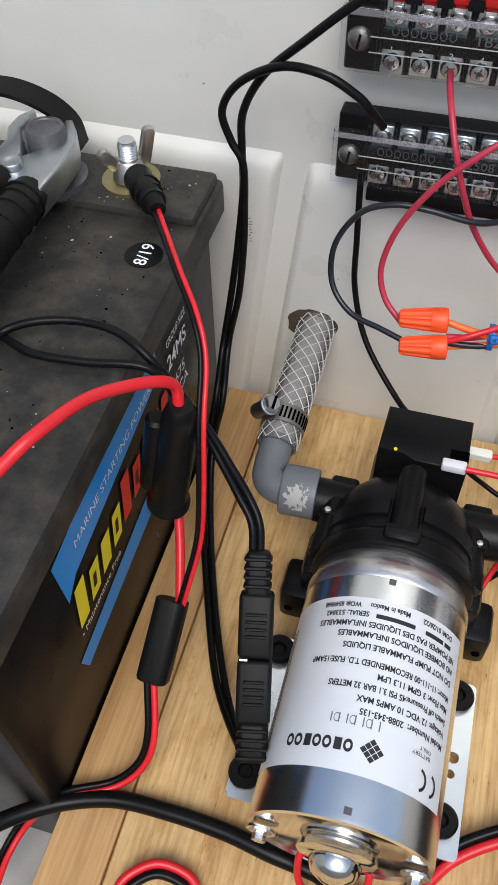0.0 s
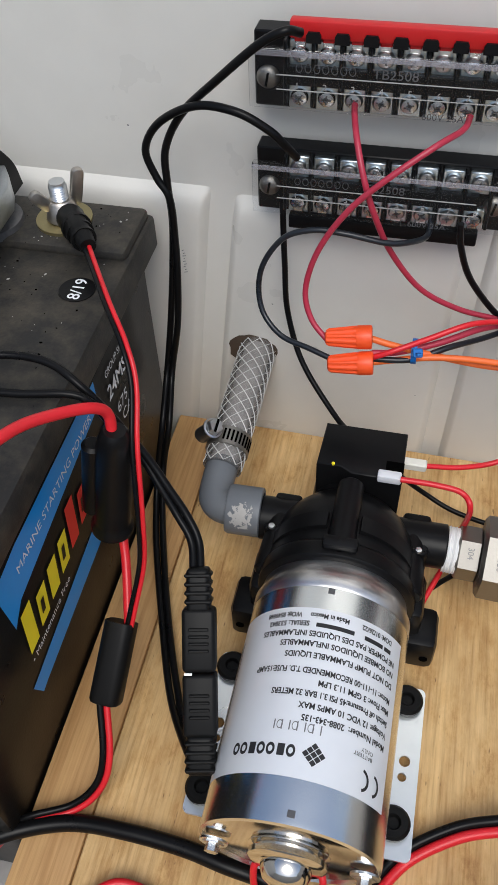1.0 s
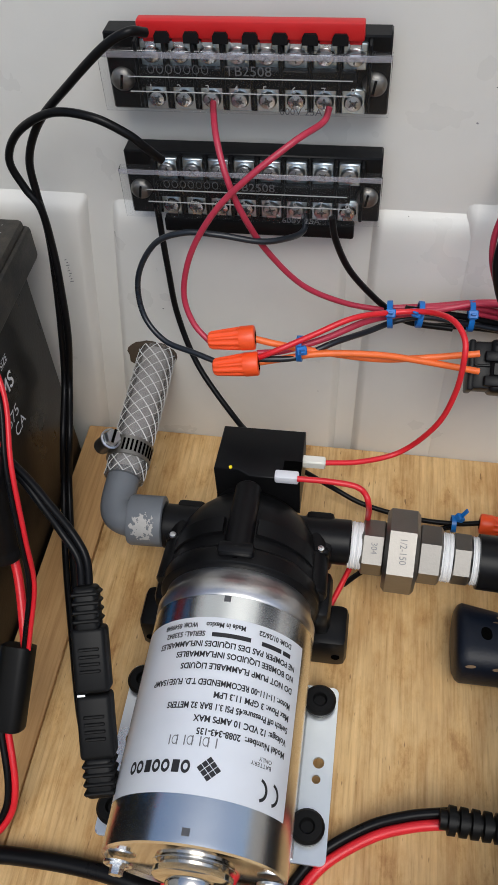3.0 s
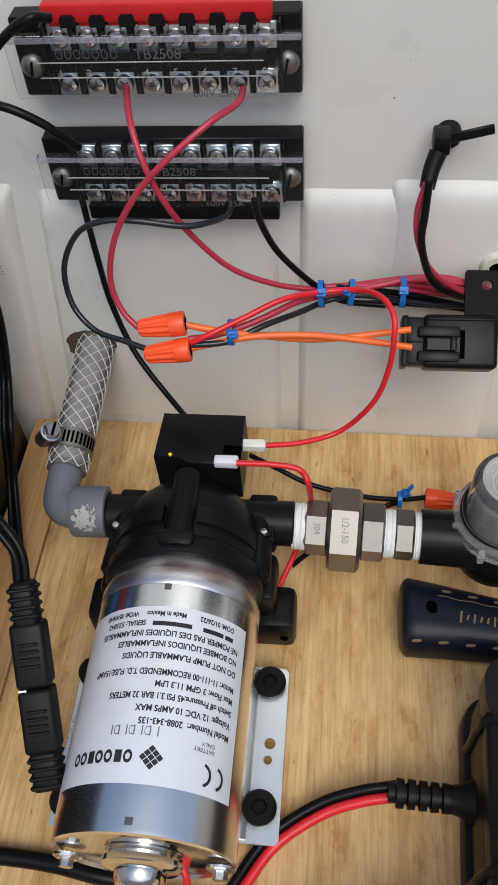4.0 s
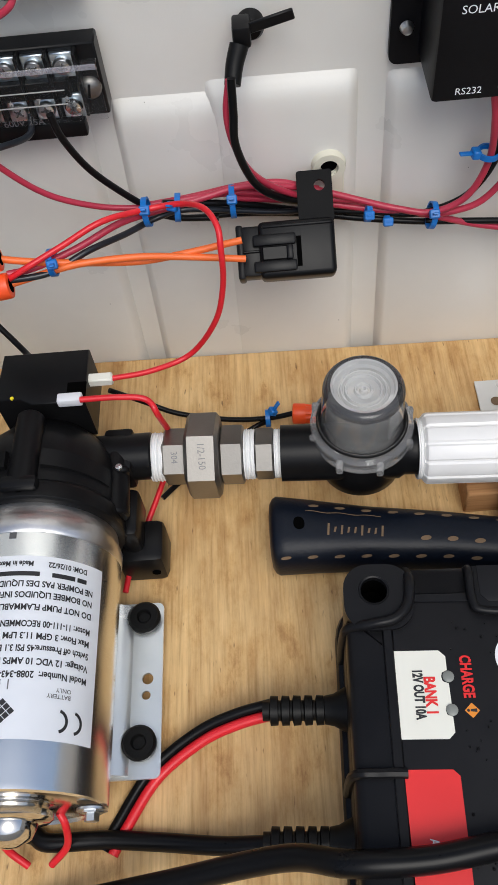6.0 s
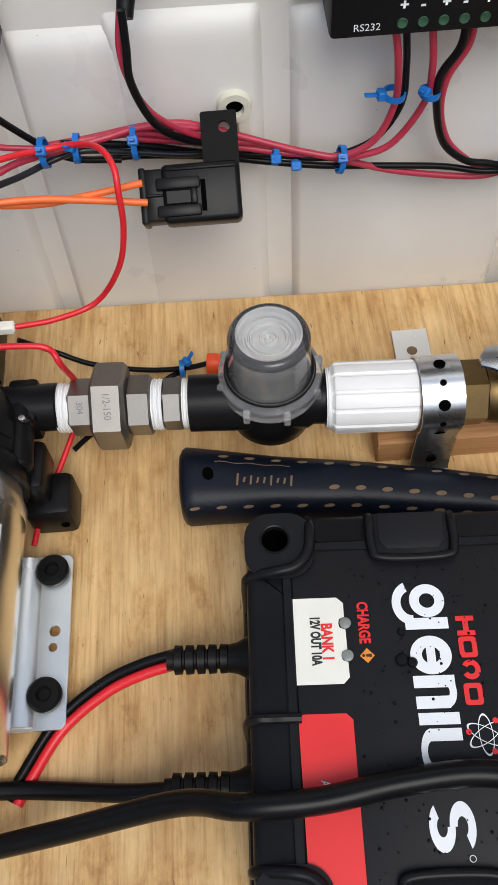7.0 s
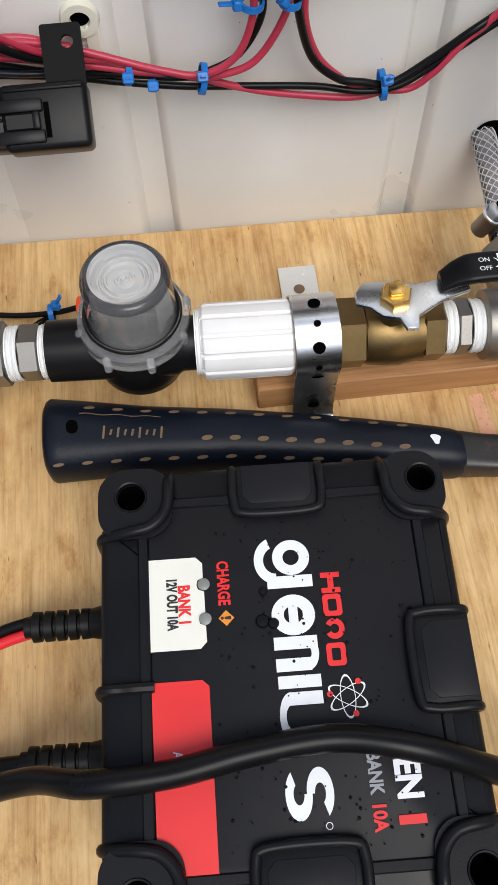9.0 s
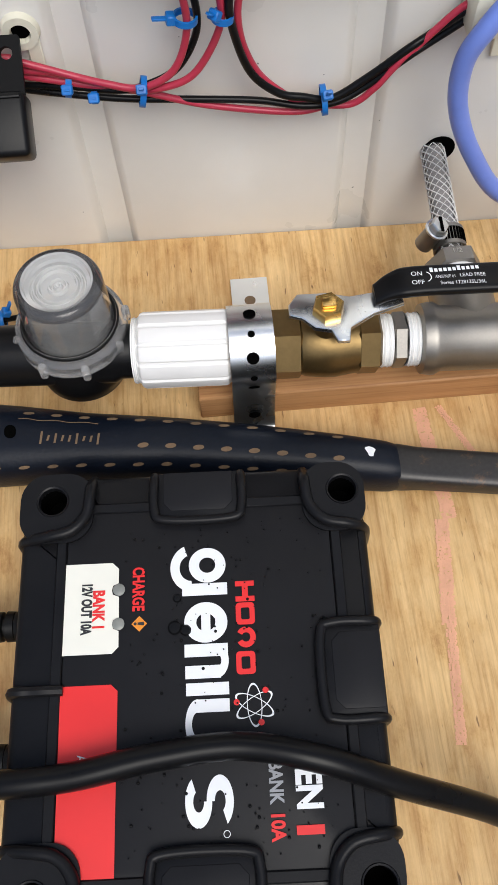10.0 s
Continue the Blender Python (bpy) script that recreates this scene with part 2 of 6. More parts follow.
def merge(bm, other, m=None):
    me = bpy.data.meshes.new("tmp")
    if m is not None:
        other.transform(m)
    other.to_mesh(me)
    other.free()
    bm.from_mesh(me)
    bpy.data.meshes.remove(me)


def box(x0, x1, y0, y1, z0, z1, r=0.0, seg=2, bm=None):
    b = bmesh.new()
    bmesh.ops.create_cube(b, size=1, matrix=Matrix.LocRotScale(((x0 + x1) / 2, (y0 + y1) / 2, (z0 + z1) / 2), None, (x1 - x0, y1 - y0, z1 - z0)))
    if r:
        bmesh.ops.bevel(b, geom=b.edges[:], offset=r, segments=seg, affect="EDGES", profile=0.5)
    if bm is None:
        return b
    merge(bm, b)
    return bm


def aim(p, q):
    """A turn whose z axis runs from p to q, placed at p."""
    d = Vector(q) - Vector(p)
    return Matrix.Translation(p) @ d.to_track_quat("Z", "Y").to_matrix().to_4x4(), d.length


def lathe(profile, m=None, seg=32, bm=None, flats=0):
    """A turned body: profile of (radius, height) from one end to the other, round the z axis of m."""
    b = bm if bm is not None else bmesh.new()
    m = m or Matrix()
    rows = []
    for r, h in profile:
        if r < 1e-7:
            rows.append([b.verts.new(m @ Vector((0, 0, h)))])
        else:
            rows.append([b.verts.new(m @ Vector((r * math.cos(2 * math.pi * i / seg), r * math.sin(2 * math.pi * i / seg), h))) for i in range(seg)])
    for a, c in zip(rows, rows[1:]):
        for i in range(seg):
            j = (i + 1) % seg
            if len(a) == 1 and len(c) == 1:
                continue
            if len(a) == 1:
                b.faces.new((a[0], c[i], c[j]))
            elif len(c) == 1:
                b.faces.new((a[i], c[0], a[j]))
            else:
                b.faces.new((a[i], c[i], c[j], a[j]))
    return b


def rod(p, q, r, seg=24, bev=0.0, bm=None, r1=None):
    m, n = aim(p, q)
    r1 = r if r1 is None else r1
    if bev:
        prof = [(0, 0), (r - bev, 0), (r, bev), (r1, n - bev), (r1 - bev, n), (0, n)]
    else:
        prof = [(0, 0), (r, 0), (r1, n), (0, n)]
    return lathe(prof, m, seg, bm)


def glide(pts, steps=8):
    """A smooth line through the points."""
    p = [Vector(a) for a in pts]
    p = [2 * p[0] - p[1]] + p + [2 * p[-1] - p[-2]]
    out = []
    for a, b, c, d in zip(p, p[1:], p[2:], p[3:]):
        for i in range(steps):
            t = i / steps
            out.append(0.5 * (2 * b + (c - a) * t + (2 * a - 5 * b + 4 * c - d) * t * t + (3 * b - a - 3 * c + d) * t ** 3))
    out.append(p[-2])
    return out


def tube(pts, r, seg=10, steps=6, smooth=True, bm=None, shift=None, closed=False):
    """A round strand along the points; shift: sideways and upward offset of its axis."""
    line = glide(pts, steps) if smooth else [Vector(a) for a in pts]
    b = bm if bm is not None else bmesh.new()
    rings, up = [], Vector((0, 0, 1))
    t0 = (line[1] - line[0]).normalized()
    side = t0.cross(up)
    if side.length < 0.05:
        side = t0.cross(Vector((0, 1, 0)))
    side.normalize()
    for i, p in enumerate(line):
        t = (line[min(i + 1, len(line) - 1)] - line[max(i - 1, 0)]).normalized()
        side = (side - t * side.dot(t)).normalized()
        u = side.cross(t).normalized()
        c = p + side * shift[0] + u * shift[1] if shift else p
        rr = r(i / (len(line) - 1)) if callable(r) else r
        rings.append([b.verts.new(c + (side * math.cos(k) + u * math.sin(k)) * rr) for k in (2 * math.pi * j / seg for j in range(seg))])
    for a, c in zip(rings, rings[1:]):
        for j in range(seg):
            k = (j + 1) % seg
            b.faces.new((a[j], a[k], c[k], c[j]))
    b.faces.new(rings[0])
    b.faces.new(rings[-1])
    return b


def slab(outline, h0, h1, m=None, bev=0.0, bm=None, seg=2):
    """A flat body: outline in the xy plane of m, from h0 to h1."""
    b = bmesh.new()
    vs = [b.verts.new((x, y, h0)) for x, y in outline]
    f = b.faces.new(vs)
    ext = bmesh.ops.extrude_face_region(b, geom=[f])
    bmesh.ops.translate(b, verts=[v for v in ext["geom"] if isinstance(v, bmesh.types.BMVert)], vec=(0, 0, h1 - h0))
    if bev:
        top = [e for e in b.edges if all(abs(v.co.z - h1) < 1e-7 for v in e.verts)]
        bmesh.ops.bevel(b, geom=top, offset=bev, segments=seg, affect="EDGES", profile=0.5)
    if m is not None:
        b.transform(m)
    if bm is None:
        return b
    merge(bm, b)
    return bm


def rounded(w, h, r, n=5, cx=0, cy=0):
    out = []
    for sx, sy, a0 in ((1, 1, 0), (-1, 1, 90), (-1, -1, 180), (1, -1, 270)):
        for i in range(n + 1):
            a = radians(a0 + 90 * i / n)
            out.append((cx + sx * (w / 2 - r) + r * math.cos(a), cy + sy * (h / 2 - r) + r * math.sin(a)))
    return out


def ngon(n, r, turn=0.0):
    return [(r * math.cos(2 * math.pi * i / n + turn), r * math.sin(2 * math.pi * i / n + turn)) for i in range(n)]


def letters(text, size, place, name, material, parent, label="", align="LEFT", bold=0.0, squeeze=1.0, length=0.0):
    """Writing in the built-in font; place() takes a point of the writing's own plane to the world."""
    cu = bpy.data.curves.new("writing", "FONT")
    cu.body, cu.size, cu.align_x, cu.resolution_u = text, size, align, 3
    cu.offset = bold
    ob = bpy.data.objects.new("writing", cu)
    scene.collection.objects.link(ob)
    me = bpy.data.meshes.new_from_object(ob.evaluated_get(bpy.context.evaluated_depsgraph_get()))
    b = bmesh.new()
    b.from_mesh(me)
    bpy.data.objects.remove(ob)
    bpy.data.curves.remove(cu)
    bpy.data.meshes.remove(me)
    if length:
        squeeze = length / max(v.co.x for v in b.verts)
    for v in b.verts:
        v.co = place(v.co.x * squeeze, v.co.y)
    me = bpy.data.meshes.new(name)
    b.to_mesh(me)
    b.free()
    me.materials.append(material)
    o = new(name, me)
    if parent is not None:
        o.parent = parent
        o.matrix_parent_inverse = parent.matrix_world.inverted()
    if label:
        tagged(o, label)
    return o


def flat_shape(outline, place, name, material, parent, label=""):
    """A printed patch: an outline laid on a surface by place()."""
    b = bmesh.new()
    b.faces.new([b.verts.new(place(x, y)) for x, y in outline])
    bmesh.ops.triangulate(b, faces=b.faces[:])
    return part(name, b, material, parent, label)


def ring_shape(r0, r1, place, name, material, parent, seg=28, a0=0, a1=360, sx=1.0, label="", cx=0.0, cy=0.0):
    b = bmesh.new()
    rows = []
    for i in range(seg + 1):
        a = radians(a0 + (a1 - a0) * i / seg)
        rows.append([b.verts.new(place(cx + r * sx * math.cos(a), cy + r * math.sin(a))) for r in (r0, r1)])
    for p, q in zip(rows, rows[1:]):
        b.faces.new((p[0], p[1], q[1], q[0]))
    return part(name, b, material, parent, label)


def settle(e, dx=0.0, dy=0.0, dz=0.0, sx=1.0, about=0.0):
    """Moves a finished thing with its parts, and draws it out along x from the line x = about."""
    e.matrix_world = Matrix(((sx, 0, 0, (1 - sx) * about + dx), (0, 1, 0, dy), (0, 0, 1, dz), (0, 0, 0, 1))) @ e.matrix_world
    return e


def wire(points, r, material, label, shift=None, category="wire"):
    ob = part("wire", tube(points, r, 14, 7, shift=shift), material, sharp=70)
    return tagged(ob, label, category, "loose wiring")


def pair(points, r, label, mats=None):
    e = thing("twin_wire", points[0], label, "wire", "loose wiring")
    for s, m in ((-1, (mats or (M_RED, M_CABLE))[0]), (1, (mats or (M_RED, M_CABLE))[1])):
        part("strand", tube(points, r, 14, 7, shift=(s * r * 0.98, 0)), m, e, "red strand" if m is M_RED else "black strand", 70)
    return e


# ---------- structure ----------
WALL_Y, UPPER_Y = 0.397, 0.4045


def panel_wall():
    """The moulded back wall: a sheet with raised lower panels whose rounded tops make a ledge."""
    back_y = WALL_Y + 0.0062
    w = part("wall_north", box(-0.36, 0.90, back_y, back_y + 0.006, -0.06, 0.62), M_WALL)
    tagged(w, "white moulded plastic back wall with raised panels", "wall", kind="structure")
    runs = [((-0.345, -0.345), (-0.029, -0.002), 0.1735), ((-0.014, 0.013), (0.127, 0.131), 0.1710), ((0.1395, 0.144), (0.205, 0.206), 0.1740),
            ((0.184, 0.187), (0.254, 0.253), 0.1790), ((0.270, 0.267), (0.386, 0.383), 0.1770), ((0.402, 0.397), (0.89, 0.89), 0.1770)]
    prof = [(0.0, -0.055), (0.0, None, -0.016), (0.0004, None, -0.0100), (0.0012, None, -0.0068), (0.0026, None, -0.0042), (0.0045, None, -0.0022), (0.0068, None, 0.0008)]
    prof = [(WALL_Y + p[0],) + p[1:] for p in prof]
    for n, ((xl0, xl1), (xr0, xr1), zt) in enumerate(runs):
        back = 0.0004 if n == 2 else 0.0
        b = bmesh.new()
        rows = []
        for p in prof:
            p = (p[0] + back,) + p[1:]
            z = p[1] if p[1] is not None else zt + p[2]
            k = min(1.0, max(0.0, z / 0.175))
            xl, xr = xl0 + (xl1 - xl0) * k, xr0 + (xr1 - xr0) * k
            cut = 0.0042
            d = max(0.0, back_y - p[0])
            line = [(xl - 0.0014, back_y + 0.001), (xl, p[0] + d * 0.7), (xl + cut * 0.45, p[0] + d * 0.2), (xl + cut, p[0]), (xr - cut, p[0]), (xr - cut * 0.45, p[0] + d * 0.2), (xr, p[0] + d * 0.7), (xr + 0.0014, back_y + 0.001)]
            rows.append([b.verts.new((x, y, z)) for x, y in line])
        for a, c in zip(rows, rows[1:]):
            for i in range(len(a) - 1):
                b.faces.new((a[i], a[i + 1], c[i + 1], c[i]))
        part("panel", b, M_WALL, w, sharp=70)
    return w


wall_north = panel_wall()
# unseen walls close the box; the south one is added for the metal's reflections
for nm, bx in (("wall_west", (-0.346, -0.34, -0.45, 0.41, -0.06, 0.40)), ("wall_east", (0.86, 0.866, -0.45, 0.384, -0.06, 0.40)), ("wall_south", (-0.34, 0.86, -0.456, -0.45, -0.06, 0.30))):
    tagged(part(nm, box(*bx), M_WALL), "unseen white plastic wall added to close the box", "wall", kind="structure")
tagged(part("floor", box(-0.346, 0.866, -0.45, 0.41, -0.068, -0.06), M_TRAY), "grey plastic floor of the box", "floor", kind="structure")
tagged(part("ground", box(-60, 60, -60, 60, -0.12, -0.0685), M_GROUND), "grey concrete ground under the box", "ground", kind="structure")

def along_wall(x):
    """The depth of the raised panels, which run slightly askew to the board."""
    return 0.4045 - 0.02 * x


wall_north.matrix_world = pose(-0.02 * WALL_Y, along_wall(0) - WALL_Y, 0, 0, 0, math.degrees(math.atan(-0.02)))

board = thing("plywood_board", (0.3, 0.15, -0.018), "pale plywood board with brown knots on the box floor", "board")
part("sheet", slab([(-0.0035, -0.16), (0.80, -0.16), (0.80, along_wall(0.8) - 0.0005), (-0.0035, along_wall(0) - 0.0005)], -0.018, 0.0, None, 0.0008, seg=1), M_PLY, board)
strip = part("wood_strip", box(-0.0335, -0.0043, -0.16, 0.4040, -0.055, -0.0004, 0.0012, 2), M_PINE)
tagged(strip, "pale pine strip along the plywood board edge", "wood strip")
for i, (xa, xb) in enumerate(((0.02, 0.06), (0.55, 0.59))):
    tagged(part("batten", box(xa, xb, -0.15, 0.39, -0.06, -0.0182), M_PINE), "pine batten under the plywood board", "wood strip", "battens")

for x, y, w, h, rz in ((0.4120, 0.245, 0.0065, 0.060, 4), (0.4070, 0.190, 0.0060, 0.050, -7), (0.4020, 0.140, 0.0040, 0.050, -6), (0.426, 0.262, 0.0030, 0.030, 24)):
    b = bmesh.new()
    rng = random.Random(int(x * 1e4))
    for i in range(60):
        yy = -h / 2 + h * i / 60
        for k in range(6):
            if rng.random() < 0.90:
                lift = 0.0003 + 0.00006 * k + 0.00003 * (i % 2)
                xx = -w / 2 + w * k / 6 + rng.uniform(-0.0004, 0.0004)
                b.faces.new([b.verts.new(pose(x, y, lift, 0, 0, rz) @ Vector(p)) for p in ((xx, yy, 0), (xx + w / 4.5, yy + h / 200, 0), (xx + w / 4.8, yy + h / 40, 0), (xx, yy + h / 42, 0))])
    part("crayon_mark", b, M_CRAYON, board, "faint red crayon mark")
rng = random.Random(8)
for i in range(26):
    x, z = rng.uniform(-0.09, 0.46), rng.uniform(0.02, 0.33)
    y = WALL_Y - 0.0002 if z < 0.155 else WALL_Y + 0.0060
    r = rng.uniform(0.00025, 0.0005)
    b = bmesh.new()
    b.faces.new([b.verts.new((x + r * px * rng.uniform(0.5, 1.6), y, z + r * pz)) for px, pz in ngon(7, 1.0)])
    part("speck", b, M_GREYINK, wall_north)
for i in range(9):
    b = tube([(-0.0165 + 0.0006 * (i % 2), WALL_Y - 0.0001, 0.127 + i * 0.0018), (-0.0145 - 0.0005 * (i % 3), WALL_Y - 0.0001, 0.1275 + i * 0.0018)], 0.00022, 4, 1)
    part("pencil_scribble", b, M_GREYINK, wall_north)


# ---------- battery ----------
def battery():
    e = thing("battery", (-0.12, 0.26, -0.06), "dusty black marine battery with a blue and yellow side label", "battery")
    part("case", box(-0.204, -0.0345, 0.128, 0.388, -0.06, 0.150, 0.004, 2), M_CASE, e)
    lid = box(-0.208, -0.0275, 0.124, 0.3935, 0.146, 0.166, 0.003, 2)
    part("lid", lid, M_LID, e, "dusty black battery lid")
    part("terminal_ledge", box(-0.200, -0.0300, 0.352, 0.392, 0.163, 0.1705, 0.003, 2), M_LID, e)

    def face(x, y):
        return Vector((-0.0341, x, y))
    flat_shape([(0.186, 0.0985), (0.196, 0.1065), (0.300, 0.118), (0.300, 0.134), (0.205, 0.134), (0.183, 0.131)], face, "label_band", M_BLUEINK, e, "bright blue label band")
    flat_shape([(0.1840, 0.0415), (0.1790, 0.0545), (0.300, 0.0665), (0.300, 0.0475), (0.190, 0.0425)], face, "label_band", M_BLUEINK, e, "bright blue label band")

    def lift(x, y):
        return Vector((-0.0336, x, y))
    letters("MARINE STARTING POWER", 0.0072, lambda x, y: lift(0.2 + x, 0.1195 + y), "writing", M_WHITEINK, e, squeeze=1.0)
    letters("• Maintenance Free", 0.0058, lambda x, y: lift(0.186 + x, 0.0665 + y), "writing", M_WHITEINK, e)
    letters("GROUP SIZE", 0.0062, lambda x, y: lift(0.312 + x, 0.1235 + y), "writing", M_WHITEINK, e, squeeze=0.8)
    letters("24MS", 0.0135, lambda x, y: lift(0.311 + x, 0.1085 + y), "writing", M_WHITEINK, e, bold=0.0002, squeeze=0.9)
    letters("675", 0.0100, lambda x, y: lift(0.318 + x, 0.092 + y), "writing", M_WHITEINK, e)
    letters("CA", 0.0100, lambda x, y: lift(0.322 + x, 0.082 + y), "writing", M_WHITEINK, e)
    # brand mark: slanted plain blocks, yellow then red
    x = 0.187
    for i in range(9):
        w, h = (0.0125, 0.030 if i == 0 else 0.020)
        m = M_YELLOW if i < 4 else M_REDINK
        z0 = 0.0735 + 0.0012 * i
        s = 0.0035
        if i in (0, 4):
            h = 0.027
        flat_shape([(x, z0), (x + w * 0.74, z0), (x + w * 0.74 + s, z0 + h), (x + s, z0 + h)], lift, "brand_mark", m, e)
        if i % 2:
            flat_shape([(x + w * 0.26, z0 + h * 0.3), (x + w * 0.52, z0 + h * 0.3), (x + w * 0.52 + s * 0.5, z0 + h * 0.72), (x + w * 0.26 + s * 0.5, z0 + h * 0.72)], lambda u, v: lift(u, v) + Vector((0.0003, 0, 0)), "brand_gap", M_CASE, e)
        x += w + 0.001
    # date sticker
    top = 0.1662
    part("date_sticker", slab(ngon(28, 0.0088), 0, 0.0003, pose(-0.0455, 0.3270, top)), M_BLACK, e, "round black date sticker")
    letters("8/19", 0.0085, lambda x, y: Vector((-0.0425 - y, 0.3195 + x, top + 0.0005)), "writing", M_WHITEINK, e, bold=0.0001)
    # stud terminal
    sx, sy = -0.0685, 0.3735
    part("washer", lathe([(0.0, 0.1705), (0.0142, 0.1705), (0.0142, 0.1722), (0.0, 0.1722)], pose(sx, sy, 0), 32), M_OLIVE, e, "tarnished brass washer")
    prof = [(0.0, 0.172)]
    for i in range(15):
        prof += [(0.0046, 0.172 + i * 0.0013), (0.0040, 0.17265 + i * 0.0013)]
    prof += [(0.0038, 0.1925), (0.0, 0.1930)]
    part("stud", lathe(prof, pose(sx, sy, 0), 20), M_STEEL, e, "threaded steel stud")
    wing = rod((sx, sy, 0.1722), (sx, sy, 0.1830), 0.0088, 24, 0.001, r1=0.0064)
    for s, lean, tall in ((-1, 38, 0.0130), (1, 14, 0.0190)):
        b = slab(rounded(0.0060, tall, 0.0026), -0.0016, 0.0016, None, 0.0008)
        b.transform(Matrix.Translation((sx + s * 0.0074, sy + s * 0.0058, 0.1775 + tall / 2)) @ pose(0, 0, 0, 0, 0, 38) @ pose(0, 0, 0, 0, s * lean, 0) @ pose(0, 0, 0, 90, 0, 0))
        merge(wing, b)
    part("wing_nut", wing, M_NICKEL, e, "nickel wing nut")
    # lead post
    part("post", lathe([(0.0165, 0.169), (0.0160, 0.1735), (0.0100, 0.175), (0.0094, 0.197), (0.0086, 0.1988), (0.0066, 0.1990), (0.0062, 0.1985), (0, 0.1986)], pose(-0.1045, 0.3650, 0), 32), M_LEAD, e, "dull lead battery post")
    # grit and pale crumbs on the lid
    rng = random.Random(8)
    for k in range(430):
        x, y = rng.uniform(-0.19, -0.037), rng.uniform(0.14, 0.386)
        z = 0.1661 if y < 0.349 else 0.1706
        r = rng.choice((0.0002, 0.0002, 0.0003, 0.0003, 0.0004, 0.0006))
        b = bmesh.new()
        bmesh.ops.create_icosphere(b, subdivisions=1, radius=r)
        b.transform(pose(x, y, z, 0, 0, rng.uniform(0, 360)) @ Matrix.Diagonal((rng.uniform(0.8, 1.8), 1, 0.4, 1)))
        if k == 0:
            grit, crumbs = bmesh.new(), bmesh.new()
        merge(crumbs if k % 3 == 0 else grit, b)
    tagged(part("grit", grit, M_SOCKET, e, "black grit on the lid"), kind="stuff")
    tagged(part("crumbs", crumbs, M_SCUFF, e, "pale dried crumbs on the lid"), kind="stuff")
    return e


battery()


def battery_clamp():
    e = thing("battery_clamp", (-0.105, 0.36, 0.175), "steel battery charging clamp with black handles gripping the post", "clamp")
    # two pressed jaws, toothed where they meet the post
    right = [(-0.1030, 0.3810), (-0.0990, 0.3822), (-0.0940, 0.3750), (-0.0895, 0.3640), (-0.0892, 0.3440), (-0.0905, 0.3240), (-0.1010, 0.3250), (-0.1080, 0.3285), (-0.1130, 0.3390), (-0.1115, 0.3470), (-0.1070, 0.3510), (-0.1020, 0.3580)]
    right += [(-0.0975 - 0.0012 * (k % 2) - 0.0006 * k, 0.3620 + 0.0030 * k) for k in range(6)]
    left = [(-0.1240, 0.3650), (-0.1235, 0.3750), (-0.1185, 0.3825)]
    left += [(-0.1165 - 0.0012 * (k % 2) + 0.0002 * k, 0.3800 - 0.0030 * k) for k in range(6)]
    left += [(-0.1120, 0.3560), (-0.1085, 0.3470), (-0.1090, 0.3390), (-0.1110, 0.3300), (-0.1180, 0.3330), (-0.1210, 0.3440), (-0.1200, 0.3550)]
    for nm, out, z0, z1 in (("jaw", right, 0.1800, 0.1935), ("jaw", left, 0.1830, 0.1962)):
        part(nm, slab(out, z0, z1, None, 0.0016, seg=3), M_JAW, e, "zinc plated toothed jaw", 55)
    part("rivet", lathe([(0, 0.1966), (0.0022, 0.1966), (0.0026, 0.1969), (0.0044, 0.1969), (0.0050, 0.1962), (0.0050, 0.18)], pose(-0.1090, 0.3385, 0), 22), M_JAW, e)
    grips = (((-0.0985, 0.3300, 0.1870), (-0.0960, 0.3120, 0.1900), (-0.0975, 0.2850, 0.1890), (-0.1010, 0.2500, 0.1860)), ((-0.1130, 0.3330, 0.1890), (-0.1210, 0.3080, 0.1920), (-0.1290, 0.2750, 0.1920), (-0.1340, 0.2400, 0.1890)))
    for pts in grips:
        h = part("handle", tube(pts, lambda t: 0.0085 + 0.0022 * t, 16), M_RUBBER, e, "black rubber handle sleeve")
        for k in range(7):
            c = glide(pts, 8)[3 + 3 * k]
            part("grip_ridge", lathe([(0.0088, -0.0009), (0.0100, -0.0005), (0.0100, 0.0005), (0.0088, 0.0009)], aim(c, c + Vector((-0.003, -0.03, 0.0)))[0], 18), M_RUBBER, h)
    # flat strap arching over the post and down behind it
    b = bmesh.new()
    line = glide([(-0.168, 0.352, 0.196), (-0.156, 0.358, 0.207), (-0.140, 0.366, 0.2125), (-0.124, 0.372, 0.2115), (-0.109, 0.378, 0.203), (-0.1010, 0.384, 0.190), (-0.0990, 0.386, 0.176)], 6)
    rows = []
    for i, p in enumerate(line):
        t = (line[min(i + 1, len(line) - 1)] - line[max(i - 1, 0)]).normalized()
        n = Vector((0, 1, 0)).cross(t).normalized()
        rows.append([b.verts.new(p + Vector((0, a, 0)) + n * c) for a, c in ((-0.0070, -0.001), (0.0070, -0.001), (0.0070, 0.001), (-0.0070, 0.001))])
    for a, c in zip(rows, rows[1:]):
        for i in range(4):
            b.faces.new((a[i], a[(i + 1) % 4], c[(i + 1) % 4], c[i]))
    b.faces.new(rows[0]), b.faces.new(rows[-1])
    part("strap", b, M_RUBBER, e, "black rubber strap")


battery_clamp()


# ---------- pump ----------
PX, PZ, PR = 0.0926, 0.048, 0.0378


def pump_y(p):
    return pose(PX, 0, PZ) @ Matrix.Rotation(radians(-90), 4, "X") @ pose(0, 0, p)


